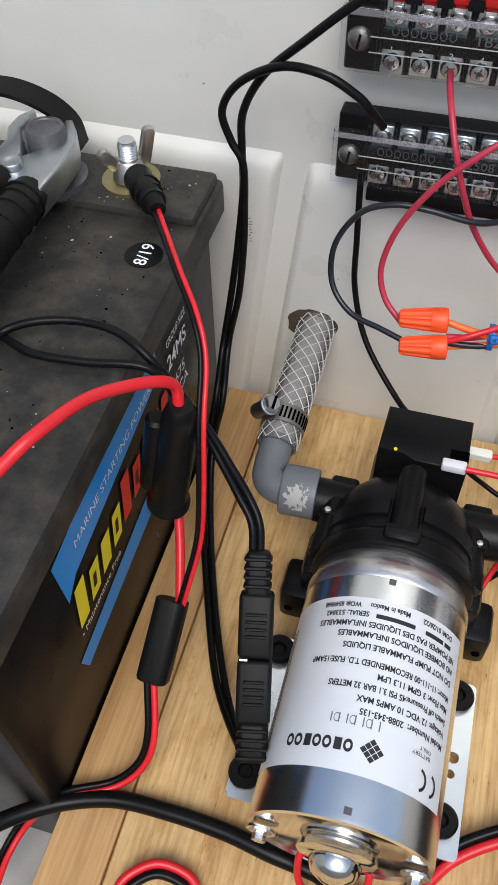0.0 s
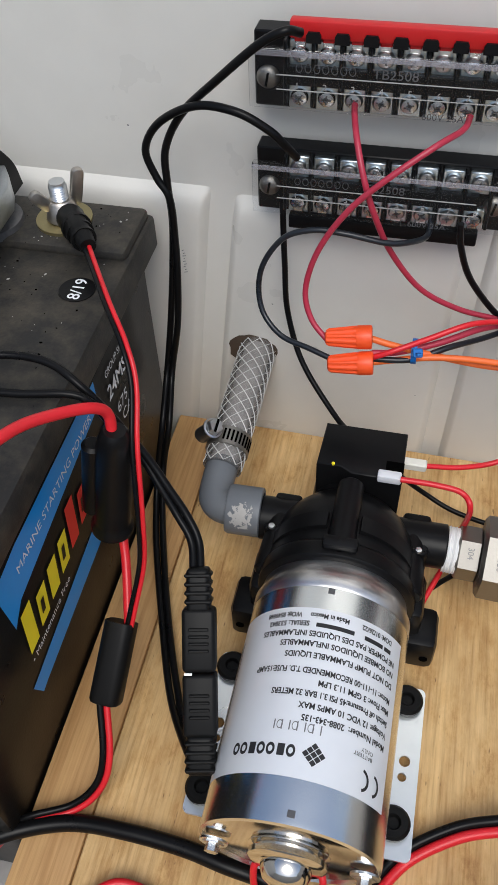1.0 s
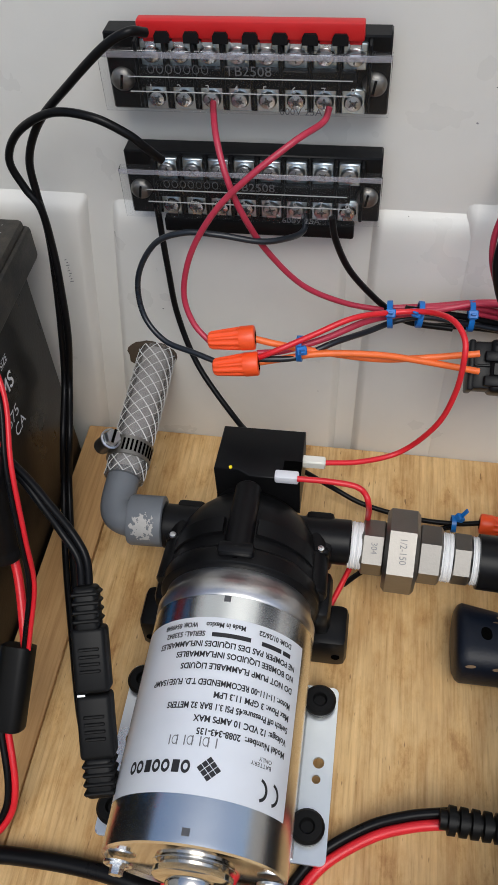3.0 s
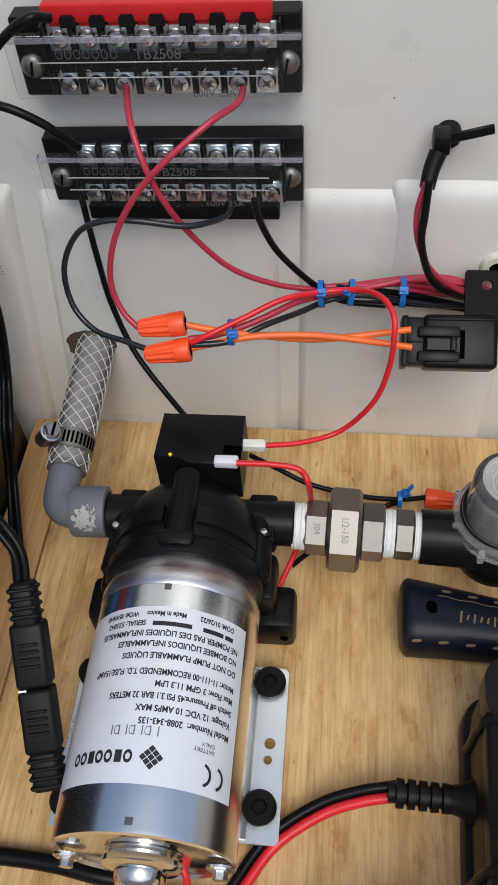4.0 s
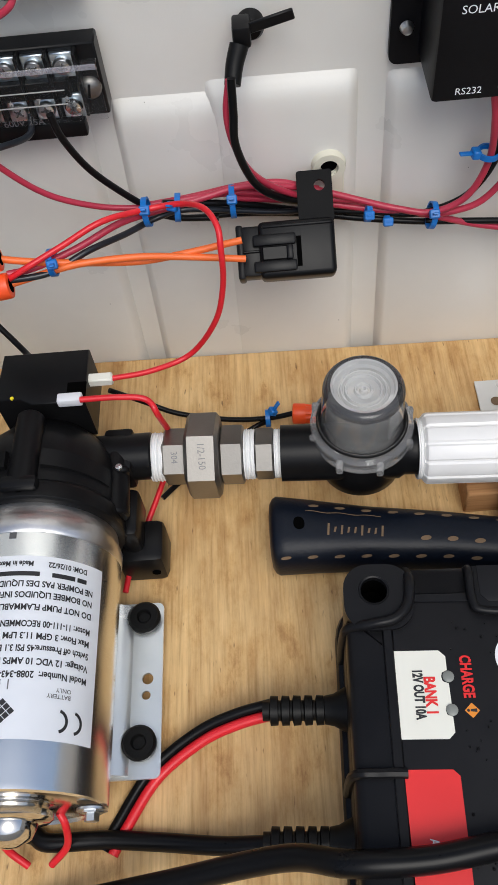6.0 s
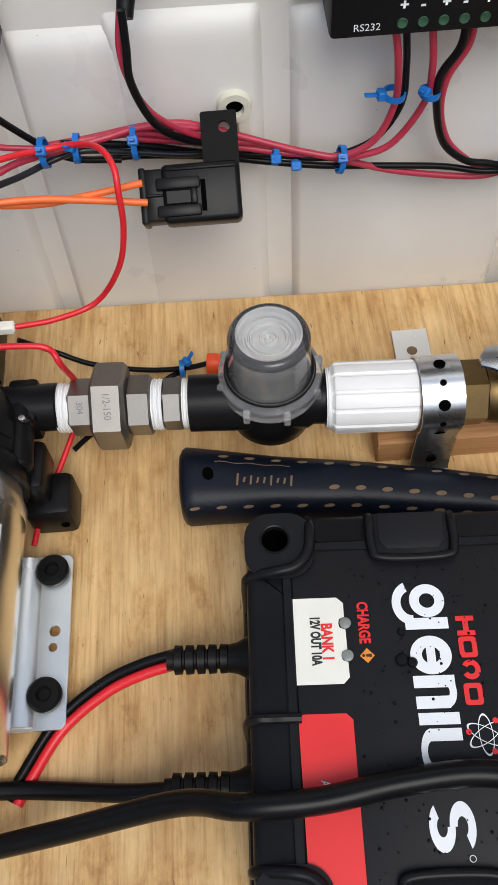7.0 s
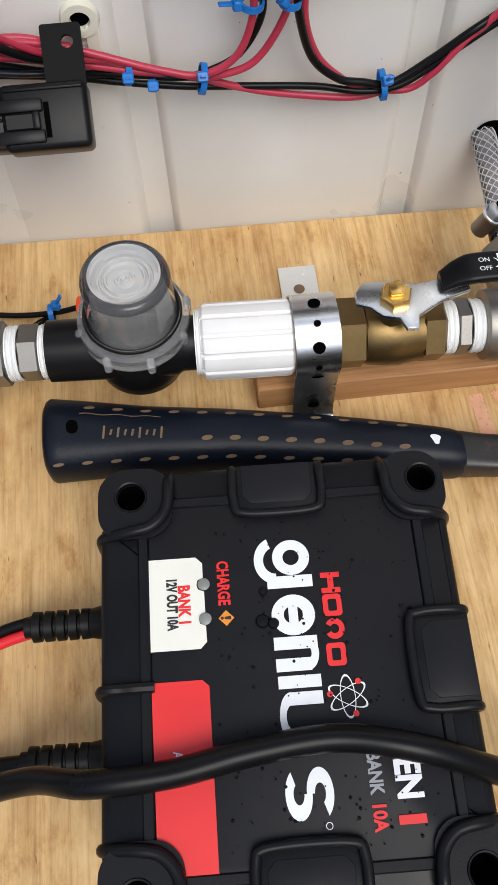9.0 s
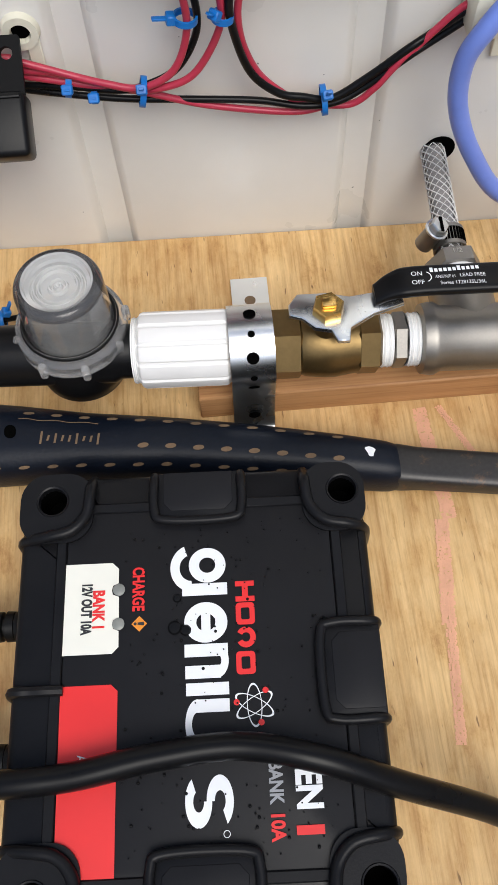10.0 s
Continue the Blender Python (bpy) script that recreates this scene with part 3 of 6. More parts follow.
def holed(outline, holes, h0, h1):
    """A plate with round holes through it."""
    b = bmesh.new()
    for ring in [outline] + [[(cx + x, cy + y) for x, y in ngon(20, r)] for cx, cy, r in holes]:
        vs = [b.verts.new((x, y, h0)) for x, y in ring]
        for i in range(len(vs)):
            b.edges.new((vs[i], vs[(i + 1) % len(vs)]))
    bmesh.ops.triangle_fill(b, use_beauty=True, edges=b.edges[:])
    ext = bmesh.ops.extrude_face_region(b, geom=b.faces[:])
    bmesh.ops.translate(b, verts=[v for v in ext["geom"] if isinstance(v, bmesh.types.BMVert)], vec=(0, 0, h1 - h0))
    return b


def pump():
    e = thing("water_pump", (PX, 0.2, 0.0), "silver diaphragm water pump with black head on steel plate", "pump")
    part("motor_can", lathe([(0.0350, 0.1382), (0.0362, 0.1366), (0.0376, 0.1372), (PR, 0.139), (PR, 0.2400), (PR - 0.0008, 0.2408), (PR - 0.0008, 0.2415)], pump_y(0), 96), M_MOTOR, e, "shiny zinc motor can")
    part("cast_ring", lathe([(PR - 0.0004, 0.2405), (PR + 0.0002, 0.2415), (PR + 0.0003, 0.247), (PR - 0.001, 0.250), (PR - 0.0016, 0.2515), (PR - 0.0024, 0.2565), (PR - 0.006, 0.2575)], pump_y(0), 72), M_CAST, e, "cast aluminium adapter ring")
    part("end_plate", lathe([(0, 0.1378), (0.0340, 0.1378), (0.0356, 0.1382), (0.0362, 0.1395)], pump_y(0), 64), M_CHROME, e, "polished end plate")
    part("bearing_cup", lathe([(0, 0.1225), (0.004, 0.1232), (0.0088, 0.126), (0.0105, 0.1295), (0.0107, 0.1315), (0.0150, 0.132), (0.0165, 0.1332), (0.0165, 0.1355), (0.0150, 0.136), (0.0145, 0.1372), (0.0172, 0.1376), (0.0172, 0.139)], pump_y(0), 48), M_CHROME, e, "chromed bearing cup")
    for s in (-1, 1):
        b = lathe([(0.0, -0.003), (0.0030, -0.003), (0.0030, 0.0), (0.0048, 0.0), (0.0048, 0.0012)], pose(PX + s * 0.0315, 0.1345, PZ - 0.003, -90, 0, 0), 6)
        merge(b, lathe([(0, 0.0003), (0.0062, 0.0008), (0.0062, 0.0018), (0, 0.002)], pose(PX + s * 0.0315, 0.1345, PZ - 0.003, -90, 0, 0), 20))
        part("bolt", b, M_STEEL, e)
    # dark raised squares stand for the shade in two cut slots
    for y in (0.1412, 0.2385):
        part("notch", box(PX - 0.0015, PX + 0.0015, y - 0.0014, y + 0.0014, PZ + PR - 0.002, PZ + PR + 0.0002), M_LEAD, e)

    def wrap(lift):
        def place(x, y):
            a = x / PR
            return Vector((PX + (PR + lift) * math.sin(a), y, PZ + (PR + lift) * math.cos(a)))
        return place
    b = bmesh.new()
    rows = [[b.verts.new(wrap(0.00012)(radians(a) * PR, y)) for a in range(-84, 65, 2)] for y in (0.1545, 0.2290)]
    for i in range(len(rows[0]) - 1):
        b.faces.new((rows[0][i], rows[0][i + 1], rows[1][i + 1], rows[1][i]))
    lab = part("label", b, M_LABEL, e, "silver printed rating label")
    on = wrap(0.0003)
    lines = [("Model Number:  2088-343-135", 0.1800), ("Voltage: 12 VDC 10 AMPS MAX", 0.1852), ("Switch off Pressure:45 PSI 3.1 BAR 32 METERS", 0.1904),
             ("Max Flow: 3 GPM 11.3 LPM", 0.1955), ("Motor: 11-111-00 RECOMMENDED T.D. FUSE:15AMP", 0.2005), ("DO NOT PUMP FLAMMABLE LIQUIDS", 0.2075),
             ("NO BOMBEE LIQUIDOS INFLAMMABLES", 0.2128), ("NE POMPER PAS DES LIQUIDES INFLAMMABLES", 0.2176)]
    for text, y in lines:
        letters(text, 0.0037, lambda gx, gy, y=y: on(0.0372 - gx, y - gy), "writing", M_INK, lab, bold=0.00010, squeeze=0.86 if len(text) < 40 else 0.78)
    letters("DOM: 01/26/22        Made in Mexico     WO#: 8549848", 0.0033, lambda gx, gy: on(0.0335 - gx, 0.2264 - gy), "writing", M_INK, lab, bold=0.00010, squeeze=0.82)
    letters("SERIAL: 533842", 0.0034, lambda gx, gy: on(-0.007 - gx, 0.2222 - gy), "writing", M_INK, lab, bold=0.00010, squeeze=0.9)
    def ink_bar(x0, x1, y0, y1, m=M_INK):
        b = bmesh.new()
        n = max(2, int(abs(x1 - x0) / 0.001))
        rows = [[b.verts.new(on(x0 + (x1 - x0) * k / n, y)) for k in range(n + 1)] for y in (y0, y1)]
        for k in range(n):
            b.faces.new((rows[0][k], rows[0][k + 1], rows[1][k + 1], rows[1][k]))
        part("printed_bar", b, m, lab)
    # telephone number and web address as word-long bars
    for a, c in ((0.0335, 0.0290), (0.0280, 0.0180), (0.0130, -0.0040)):
        ink_bar(a, c, 0.2198, 0.2218)
    for k in range(3):
        ink_bar(-0.0465 - k * 0.0022, -0.0475 - k * 0.0022, 0.162, 0.218, M_GREYINK)
    letters("BATTERY\nONLY", 0.0024, lambda gx, gy: on(0.0305 - gx, 0.1720 - gy), "writing", M_INK, lab)
    for cx in (0.0320, 0.0255):
        ring_shape(0.0034, 0.0046, lambda a, c, cx=cx: on(cx + a, 0.1620 + c), "mark_ring", M_INK, lab, a0=-75, a1=75, seg=20)
    # maker's mark: plain blocks and a diamond
    x = -0.003
    for i in range(7):
        if i in (1, 4):
            flat_shape([(x, 0.1622), (x - 0.0030, 0.1622), (x - 0.0030, 0.1670), (x, 0.1670)], on, "brand_mark", M_INK, lab)
        else:
            ring_shape(0.0013, 0.0026, lambda a, c, x=x: on(x - 0.0017 + a, 0.1646 + c), "brand_mark", M_INK, lab, sx=0.72, seg=14)
        x -= 0.0042
    for i in range(3):
        for j in range(3):
            cx, cy = 0.0045 + (i - j) * 0.00165, 0.1647 + (i + j - 2) * 0.00165
            flat_shape([(cx + 0.00145, cy), (cx, cy + 0.00145), (cx - 0.00145, cy), (cx, cy - 0.00145)], on, "brand_mark", M_INK, lab)
    x = 0.006
    for i in range(7):
        flat_shape([(x, 0.1728), (x - 0.0005, 0.1728), (x - 0.0005, 0.1768), (x, 0.1768)], on, "brand_mark", M_GREYINK, lab)
        if i % 2:
            ring_shape(0.0015, 0.0019, lambda a, c, x=x: on(x - 0.0012 + a, 0.1748 + c), "brand_mark", M_GREYINK, lab, sx=0.7, seg=14)
        x -= 0.0032
    # mounting plate
    out = rounded(0.106, 0.083, 0.003, 4, 0.0915, 0.1955)
    part("mount_plate", holed(out, [(0.1375, 0.199, 0.0027), (0.1370, 0.1912, 0.0021), (0.0455, 0.199, 0.0027), (0.0460, 0.1912, 0.0021)], 0.0066, 0.0082), M_ZINC, e, "bright zinc mounting plate")
    for s in (-1, 1):
        x0 = 0.0915 + s * 0.0385
        b = slab([(x0, 0.0082), (x0 - s * 0.0012, 0.0098), (x0 - s * 0.0060, 0.0125), (x0 - s * 0.0120, 0.0125), (x0 - s * 0.0120, 0.0082)], -0.0400, 0.0400, Matrix.Translation((0, 0.1955, 0)) @ pose(0, 0, 0, 90, 0, 0))
        part("folded_rib", b, M_ZINC, e)
    b = box(0.075, 0.110, 0.158, 0.234, 0.008, 0.0125, 0.001, 1)
    part("saddle", b, M_STEEL, e)
    for x, y in ((0.0455, 0.2285), (0.0455, 0.166), (0.1355, 0.2285), (0.1350, 0.1690)):
        part("grommet", lathe([(0.0075, 0), (0.0080, 0.001), (0.0080, 0.006), (0.0062, 0.0066), (0.0062, 0.0084), (0.0078, 0.0088), (0.0080, 0.0115), (0.0068, 0.0130), (0.0036, 0.0130), (0.0030, 0.0120), (0.0028, 0.0105), (0, 0.0105)], pose(x, y, 0), 24), M_RUBBER, e, "black rubber grommet foot")
    # black pump head
    head = lathe([(0.030, 0.2555), (0.0375, 0.256), (0.0390, 0.2575), (0.0390, 0.264), (0.0382, 0.2660), (0.0370, 0.2670), (0.0368, 0.2780), (0.0362, 0.2860), (0.0345, 0.2930), (0.0310, 0.3000), (0.0260, 0.3060), (0.0215, 0.3100), (0.0215, 0.332), (0.020, 0.334), (0, 0.334)], pump_y(0), 64)
    part("pump_head", head, M_BLACK, e, "glossy black moulded pump head")
    for a in (-82, 82, 0):
        m = pose(PX, 0, PZ, 0, a, 0)
        b = rod(m @ Vector((0, 0.262, 0.0355)), m @ Vector((0, 0.3030, 0.0345)), 0.0072, 20, 0.0012, r1=0.0064)
        if a == 0:
            merge(b, box(-0.0085, 0.0085, 0.2595, 0.2665, 0.029, 0.0425, 0.0022, 2), m)
        part("screw_boss", b, M_BLACK, e)
    part("boss_hole", rod((PX, 0.2590, PZ + 0.0365), (PX, 0.264, PZ + 0.0365), 0.0027, 16), M_SOCKET, e)
    for s in (-1, 1):
        b = bmesh.new()
        line = [(s * radians(a), 0.0385 - 0.0002 * i) for i, a in enumerate(range(12, 72, 5))]
        rows = []
        for a, r in line:
            rows.append([b.verts.new((PX + rr * math.sin(a), y, PZ + rr * math.cos(a))) for rr, y in ((0.031, 0.2725), (r + 0.0012, 0.2730), (r + 0.0014, 0.2815), (0.031, 0.2828))])
        for p, q in zip(rows, rows[1:]):
            for i in range(4):
                b.faces.new((p[i], p[(i + 1) % 4], q[(i + 1) % 4], q[i]))
        b.faces.new(rows[0]), b.faces.new(rows[-1])
        part("rib", b, M_BLACK, e)
        b = box(PX + (0.030 if s > 0 else -0.054), PX + (0.054 if s > 0 else -0.030), 0.252, 0.276, 0.0, 0.025, 0.004, 2)
        box(PX + (0.034 if s > 0 else -0.0445), PX + (0.0445 if s > 0 else -0.034), 0.257, 0.284, 0.022, 0.044, 0.004, 2, b)
        part("foot", b, M_BLACK, e)
        part("foot_hole", rod((PX + s * 0.0485, 0.2515, 0.012), (PX + s * 0.0485, 0.2535, 0.012), 0.0022, 12), M_SOCKET, e)
        x0, x1 = (PX + 0.02, 0.1445) if s > 0 else (0.0465, PX - 0.02)
        b = rod((x0, 0.2985, 0.048), (x1, 0.2985, 0.048), 0.0118, 28, 0.0008)
        box(x1 - 0.024 if s > 0 else x0 + 0.006, x1 - 0.009 if s > 0 else x0 + 0.021, 0.2862, 0.3108, 0.037, 0.0572, 0.0025, 2, b)
        part("port", b, M_BLACK, e)
        part("clip", box(PX + s * 0.0375 - 0.004, PX + s * 0.0375 + 0.004, 0.2835, 0.287, 0.052, 0.0600, 0.001, 1), M_BLACK, e)
        part("screw_tip", lathe([(0, 0.0013), (0.0016, 0.001), (0.002, 0)], pose(PX + s * 0.0375, 0.2853, 0.0600), 12), M_STEEL, e)
    # pressure switch
    b = slab([(-0.0225, -0.013), (-0.010, -0.013), (-0.004, -0.0165), (0.0215, -0.0165), (0.0215, 0.0155), (-0.0215, 0.0155)], 0.054, 0.0822, pose(0.0955, 0.3265, 0), 0.0008)
    sw = part("pressure_switch", b, M_BLACK, e, "black pressure switch housing")
    part("switch_stem", rod((PX, 0.326, 0.04), (PX, 0.326, 0.056), 0.018, 24, 0.001), M_BLACK, e)
    # black patch painted for the shade in the switch's notch
    part("switch_recess", box(0.108, 0.1172, 0.3115, 0.3215, 0.0818, 0.0824), M_SOCKET, sw)
    part("adjuster_dot", rod((0.0815, 0.3145, 0.0815), (0.0815, 0.3145, 0.0826), 0.0009, 12), M_YELLOW, sw, "yellow adjuster dot")
    part("spade_sleeve", box(0.1160, 0.1285, 0.3240, 0.3292, 0.0740, 0.0792, 0.0008, 1), M_CREAM, sw, "white wire terminal sleeve")
    part("spade_sleeve", box(0.1045, 0.1165, 0.3075, 0.3128, 0.0812, 0.0862, 0.0010, 2), M_CONN, sw, "translucent white wire terminal sleeve")
    return e


pump()


def hose_clamp(at, r, along, toward, label):
    """A worm-drive band with slots and a screw housing."""
    e = thing("hose_clamp", at, label, "hose clamp", "hose clamps")
    m, _ = aim(at, Vector(at) + Vector(along))
    d = m.to_3x3().inverted() @ Vector(toward)
    screw = math.degrees(math.atan2(d.y, d.x))
    flip = -1 if (m.to_3x3() @ Vector((math.sin(radians(screw)), -math.cos(radians(screw)), 0))).z < 0 else 1
    part("band", lathe([(r, -0.0055), (r + 0.0009, -0.0055), (r + 0.0009, 0.0055), (r, 0.0055)], m, 40), M_STAINLESS, e, "stainless band")
    for i in range(9):
        a = radians(screw - flip * (48 + i * 11))
        c = m @ pose(math.cos(a) * (r + 0.0009), math.sin(a) * (r + 0.0009), 0, 0, 0, math.degrees(a))
        b = box(-0.0002, 0.0002, -0.0006, 0.0006, -0.0035, 0.0035)
        b.transform(c)
        part("slot", b, M_SOCKET, e)
    a = radians(screw)
    c = m @ pose(math.cos(a) * (r + 0.004), math.sin(a) * (r + 0.004), 0, 0, 0, math.degrees(a))
    b = rod((0, -0.0075 * flip, 0), (0, 0.0055 * flip, 0), 0.0046, 18, 0.0006)
    b.transform(c)
    part("housing", b, M_STAINLESS, e)
    b = lathe([(0, 0), (0.0046, 0), (0.0048, 0.001), (0.0048, 0.004), (0.0040, 0.005), (0, 0.005)], c @ pose(0, -0.0075 * flip, 0, 90 * flip, 0, 0), 6)
    merge(b, lathe([(0.0048, -0.0002), (0.0058, 0.0), (0.0058, 0.001), (0.0048, 0.0012)], c @ pose(0, -0.0075 * flip, 0, 90 * flip, 0, 0), 20))
    part("screw_head", b, M_STEEL, e)
    b = box(-0.0007, 0.0007, -0.0127 * flip - 0.0003, -0.0127 * flip + 0.0003, -0.004, 0.004)
    b.transform(c)
    part("screw_slot", b, M_SOCKET, e)
    return e


def braided_hose(p, q, r, label, turns, bulge=0.0):
    e = thing("braided_hose", p, label, "hose", "clear hoses")
    p, q = Vector(p), Vector(q)
    mid = (p + q) / 2 + Vector((0, 0, bulge))
    part("hose_wall", tube([p, mid, q], r, 28, 10), M_HOSE, e)
    part("core", tube([p, mid, q], r * 0.72, 16, 8), M_BORE, e, "grey hose bore")
    line = glide([p, mid, q], 24)
    d = (q - p).normalized()
    u = d.cross(Vector((0, 0, 1))).normalized()
    v = u.cross(d)
    for k in range(9):
        for s in (-1, 1):
            pts = []
            for i, c in enumerate(line):
                a = s * 2 * math.pi * (turns * i / (len(line) - 1)) + k * 2 * math.pi / 9
                pts.append(c + (u * math.cos(a) + v * math.sin(a)) * (r + 0.0001))
            part("braid_yarn", tube(pts, 0.00034 if s > 0 else 0.00018, 4, 1, smooth=False), M_BRAID, e)
    return e


def inlet():
    e = thing("pipe_elbow", (0.02, 0.30, 0.03), "grey plastic pipe elbow with a smeared patch on the pump inlet", "pipe fitting")
    part("body", tube([(0.040, 0.2975, 0.050), (0.027, 0.2975, 0.050), (0.0205, 0.301, 0.050), (0.0185, 0.309, 0.0505), (0.0182, 0.326, 0.0515)], 0.0090, 24, 8), M_GREYPVC, e)
    b = lathe([(0.0098, 0.0), (0.0126, 0.0005), (0.0134, 0.002), (0.0134, 0.0185), (0.0126, 0.019), (0.0108, 0.019), (0.0108, 0.012)], aim((0.0275, 0.2975, 0.050), (0.05, 0.2985, 0.0495))[0], 36)
    part("socket", b, M_GREYPVC, e)
    # a roundish patchy smear on the upper side of the socket
    b = bmesh.new()
    grid = {}
    n = 34
    for i in range(n):
        for j in range(n):
            h, a = 0.0030 + 0.0135 * i / n, -0.62 + 1.2 * j / n
            ang = math.atan2(0.62, -0.78) + a
            grid[i, j] = b.verts.new((0.0275 + h, 0.2977 + math.cos(ang) * 0.01355, 0.0500 + math.sin(ang) * 0.01355))
    for i in range(n - 1):
        for j in range(n - 1):
            d = ((i - n / 2) / (n / 2.2)) ** 2 + ((j - n / 2) / (n / 2.2)) ** 2
            if d + 1.5 * noise.noise(Vector((i * 0.22, j * 0.22, 3.0))) + 0.7 * noise.noise(Vector((i * 0.7, j * 0.7, 9.0))) < 0.72:
                b.faces.new((grid[i, j], grid[i + 1, j], grid[i + 1, j + 1], grid[i, j + 1]))
    part("smear", b, M_SCUFF, e, "dried grey sealant smear")
    settle(e, 0.0005, 0.0005, 0.0015)


inlet()
braided_hose((0.0190, 0.323, 0.0530), (0.0222, 0.407, 0.0690), 0.0110, "clear braided hose from the wall to the pump inlet", 1.25)
hose_clamp((0.0194, 0.338, 0.0560), 0.0114, (0.0032, 0.084, 0.016), (-0.8, 0, 0.6), "stainless worm-drive clamp on the braided hose")
rng = random.Random(5)
b = bmesh.new()
b.faces.new([b.verts.new((0.0212 - 0.002 + 0.0150 * math.cos(a) * rng.uniform(0.93, 1.07), along_wall(0.02) - 0.0006, 0.0685 + 0.0122 * math.sin(a) * rng.uniform(0.95, 1.05))) for a in (2 * math.pi * k / 26 for k in range(26))])
part("cut_hole", b, M_BROWNHOLE, wall_north, "ragged hole cut for the hose")


# ---------- outlet pipe run ----------
def py(x):
    return 0.2985 - 0.0455 * (x - 0.15)


PZ2 = 0.046


def along(x0, x1):
    return aim((x0, py(x0), PZ2), (x1, py(x1), PZ2))


def hexed(x0, x1, r, bev=0.0012, turn=0.0):
    m, n = along(x0, x1)
    d = m.to_3x3().inverted() @ Vector((0, -0.6, 0.8))
    spin = Matrix.Rotation(math.atan2(d.y, d.x) + math.pi / 6 + turn, 4, "Z")
    return lathe([(0, 0), (r * 0.90, 0), (r, bev), (r, n - bev), (r * 0.90, n), (0, n)], m @ spin, 6)


def turned(x0, x1, prof, seg=36):
    m, n = along(x0, x1)
    return lathe([(r, h * n) for r, h in prof], m, seg)


def taped(x0, x1, r, e):
    prof = [(r - 0.001, 0)]
    for i in range(5):
        prof += [(r + 0.0003 * (i % 2), i / 4.5 + 0.02), (r - 0.0003, i / 4.5 + 0.1)]
    part("thread_tape", turned(x0, x1, prof + [(r - 0.001, 1)]), M_TAPE, e, "white thread seal tape")


def fittings():
    run = []
    e = thing("pipe_union", (0.17, py(0.17), 0.025), "stainless steel pipe union with white thread tape", "pipe fitting")
    run.append(e)
    taped(0.1440, 0.1508, 0.0122, e)
    part("end_hex", hexed(0.1502, 0.1625, 0.0142, turn=0.05), M_STAINLESS, e)
    nut = part("union_nut", hexed(0.1622, 0.1790, 0.0215, 0.0018, turn=0.0), M_STAINLESS, e)
    part("tail_hex", hexed(0.1788, 0.1910, 0.0150, turn=0.1), M_STAINLESS, e)
    taped(0.1908, 0.1962, 0.0125, e)

    # letters raised in the same metal; darker colour stands for their relief shading
    letters("1/2-150", 0.0050, lambda gx, gy: Vector((0.1690 + gy, py(0.17), PZ2)) + Vector((0, -0.6, 0.8)) * 0.0189 + Vector((0, -0.8, -0.6)) * (gx - 0.0078), "writing", M_LEAD, nut, squeeze=0.85)
    letters("304", 0.0045, lambda gx, gy: Vector((0.1550 + gy, py(0.155), PZ2)) + Vector((0, -0.6, 0.8)) * 0.0126 + Vector((0, -0.8, -0.6)) * (gx - 0.0035), "writing", M_LEAD, e, squeeze=0.9)
    e = thing("hex_nipple", (0.2, py(0.2), 0.03), "short stainless hex nipple with white thread tape", "pipe fitting")
    run.append(e)
    part("hex", hexed(0.1958, 0.2060, 0.0130, turn=0.1), M_STAINLESS, e)
    taped(0.2058, 0.2092, 0.0122, e)

    e = thing("strainer", (0.247, py(0.247), 0.012), "inline water strainer with clear bowl and black body", "strainer")
    run.append(e)
    part("body", turned(0.2088, 0.2765, [(0.0105, 0), (0.0140, 0.005), (0.0142, 0.4), (0.0142, 0.86), (0.0125, 0.9), (0.0125, 1.0), (0.009, 1.0)]), M_BLACK, e, "black strainer body")
    c = (0.2494, 0.3003)

    def cup(profile, seg=64):
        """A turned part of the bowl, which stands 0.0545 over the board."""
        return lathe([(r * 0.95, 0.0545 + (h - 0.0545) * 0.90) for r, h in profile], pose(*c, 0), seg)
    part("cup", lathe([(0, 0.024), (0.0185, 0.0245), (0.0210, 0.027), (0.0222, 0.034), (0.0225, 0.052), (0.0215, 0.056), (0.0, 0.056)], pose(*c, 0), 48), M_BLACK, e)
    collar = lathe([(0.0215, 0.0545), (0.0252, 0.0550), (0.0255, 0.0568), (0.0249, 0.0578), (0.0254, 0.0590), (0.0250, 0.0615), (0.0226, 0.0625), (0.0213, 0.0655)], pose(*c, 0), 64)
    bowl = cup([(0.0213, 0.0655), (0.0209, 0.0720), (0.0203, 0.0880), (0.0202, 0.0908)])
    bw = part("bowl", bowl, M_BOWL, e, "clear plastic strainer bowl")
    part("collar", collar, M_COLLAR, bw, "clear ridged collar with lugs")
    # the rim's dark lens edge is put into its tint
    part("bowl_rim", cup([(0.0202, 0.0908), (0.0199, 0.0922), (0.0190, 0.0938), (0.0176, 0.0946), (0.0162, 0.0948)]), M_RIM, bw, "clear rounded rim, tinted for its dark lens edge")
    part("bowl_top", cup([(0.0162, 0.0948), (0.0152, 0.0944), (0.0147, 0.0922), (0.0130, 0.0917), (0.0124, 0.0900), (0, 0.0898)]), M_CAP, bw, "frosted dished bowl top")
    for r in (0.0014, 0.0040, 0.0088, 0.0110):
        part("bowl_ring", cup([(r - 0.0009, 0.0901), (r - 0.0003, 0.0920), (r + 0.0003, 0.0920), (r + 0.0009, 0.0901)], 40), M_CAP, bw)
    for i in range(8):
        a = 2 * math.pi * i / 8 + 0.25
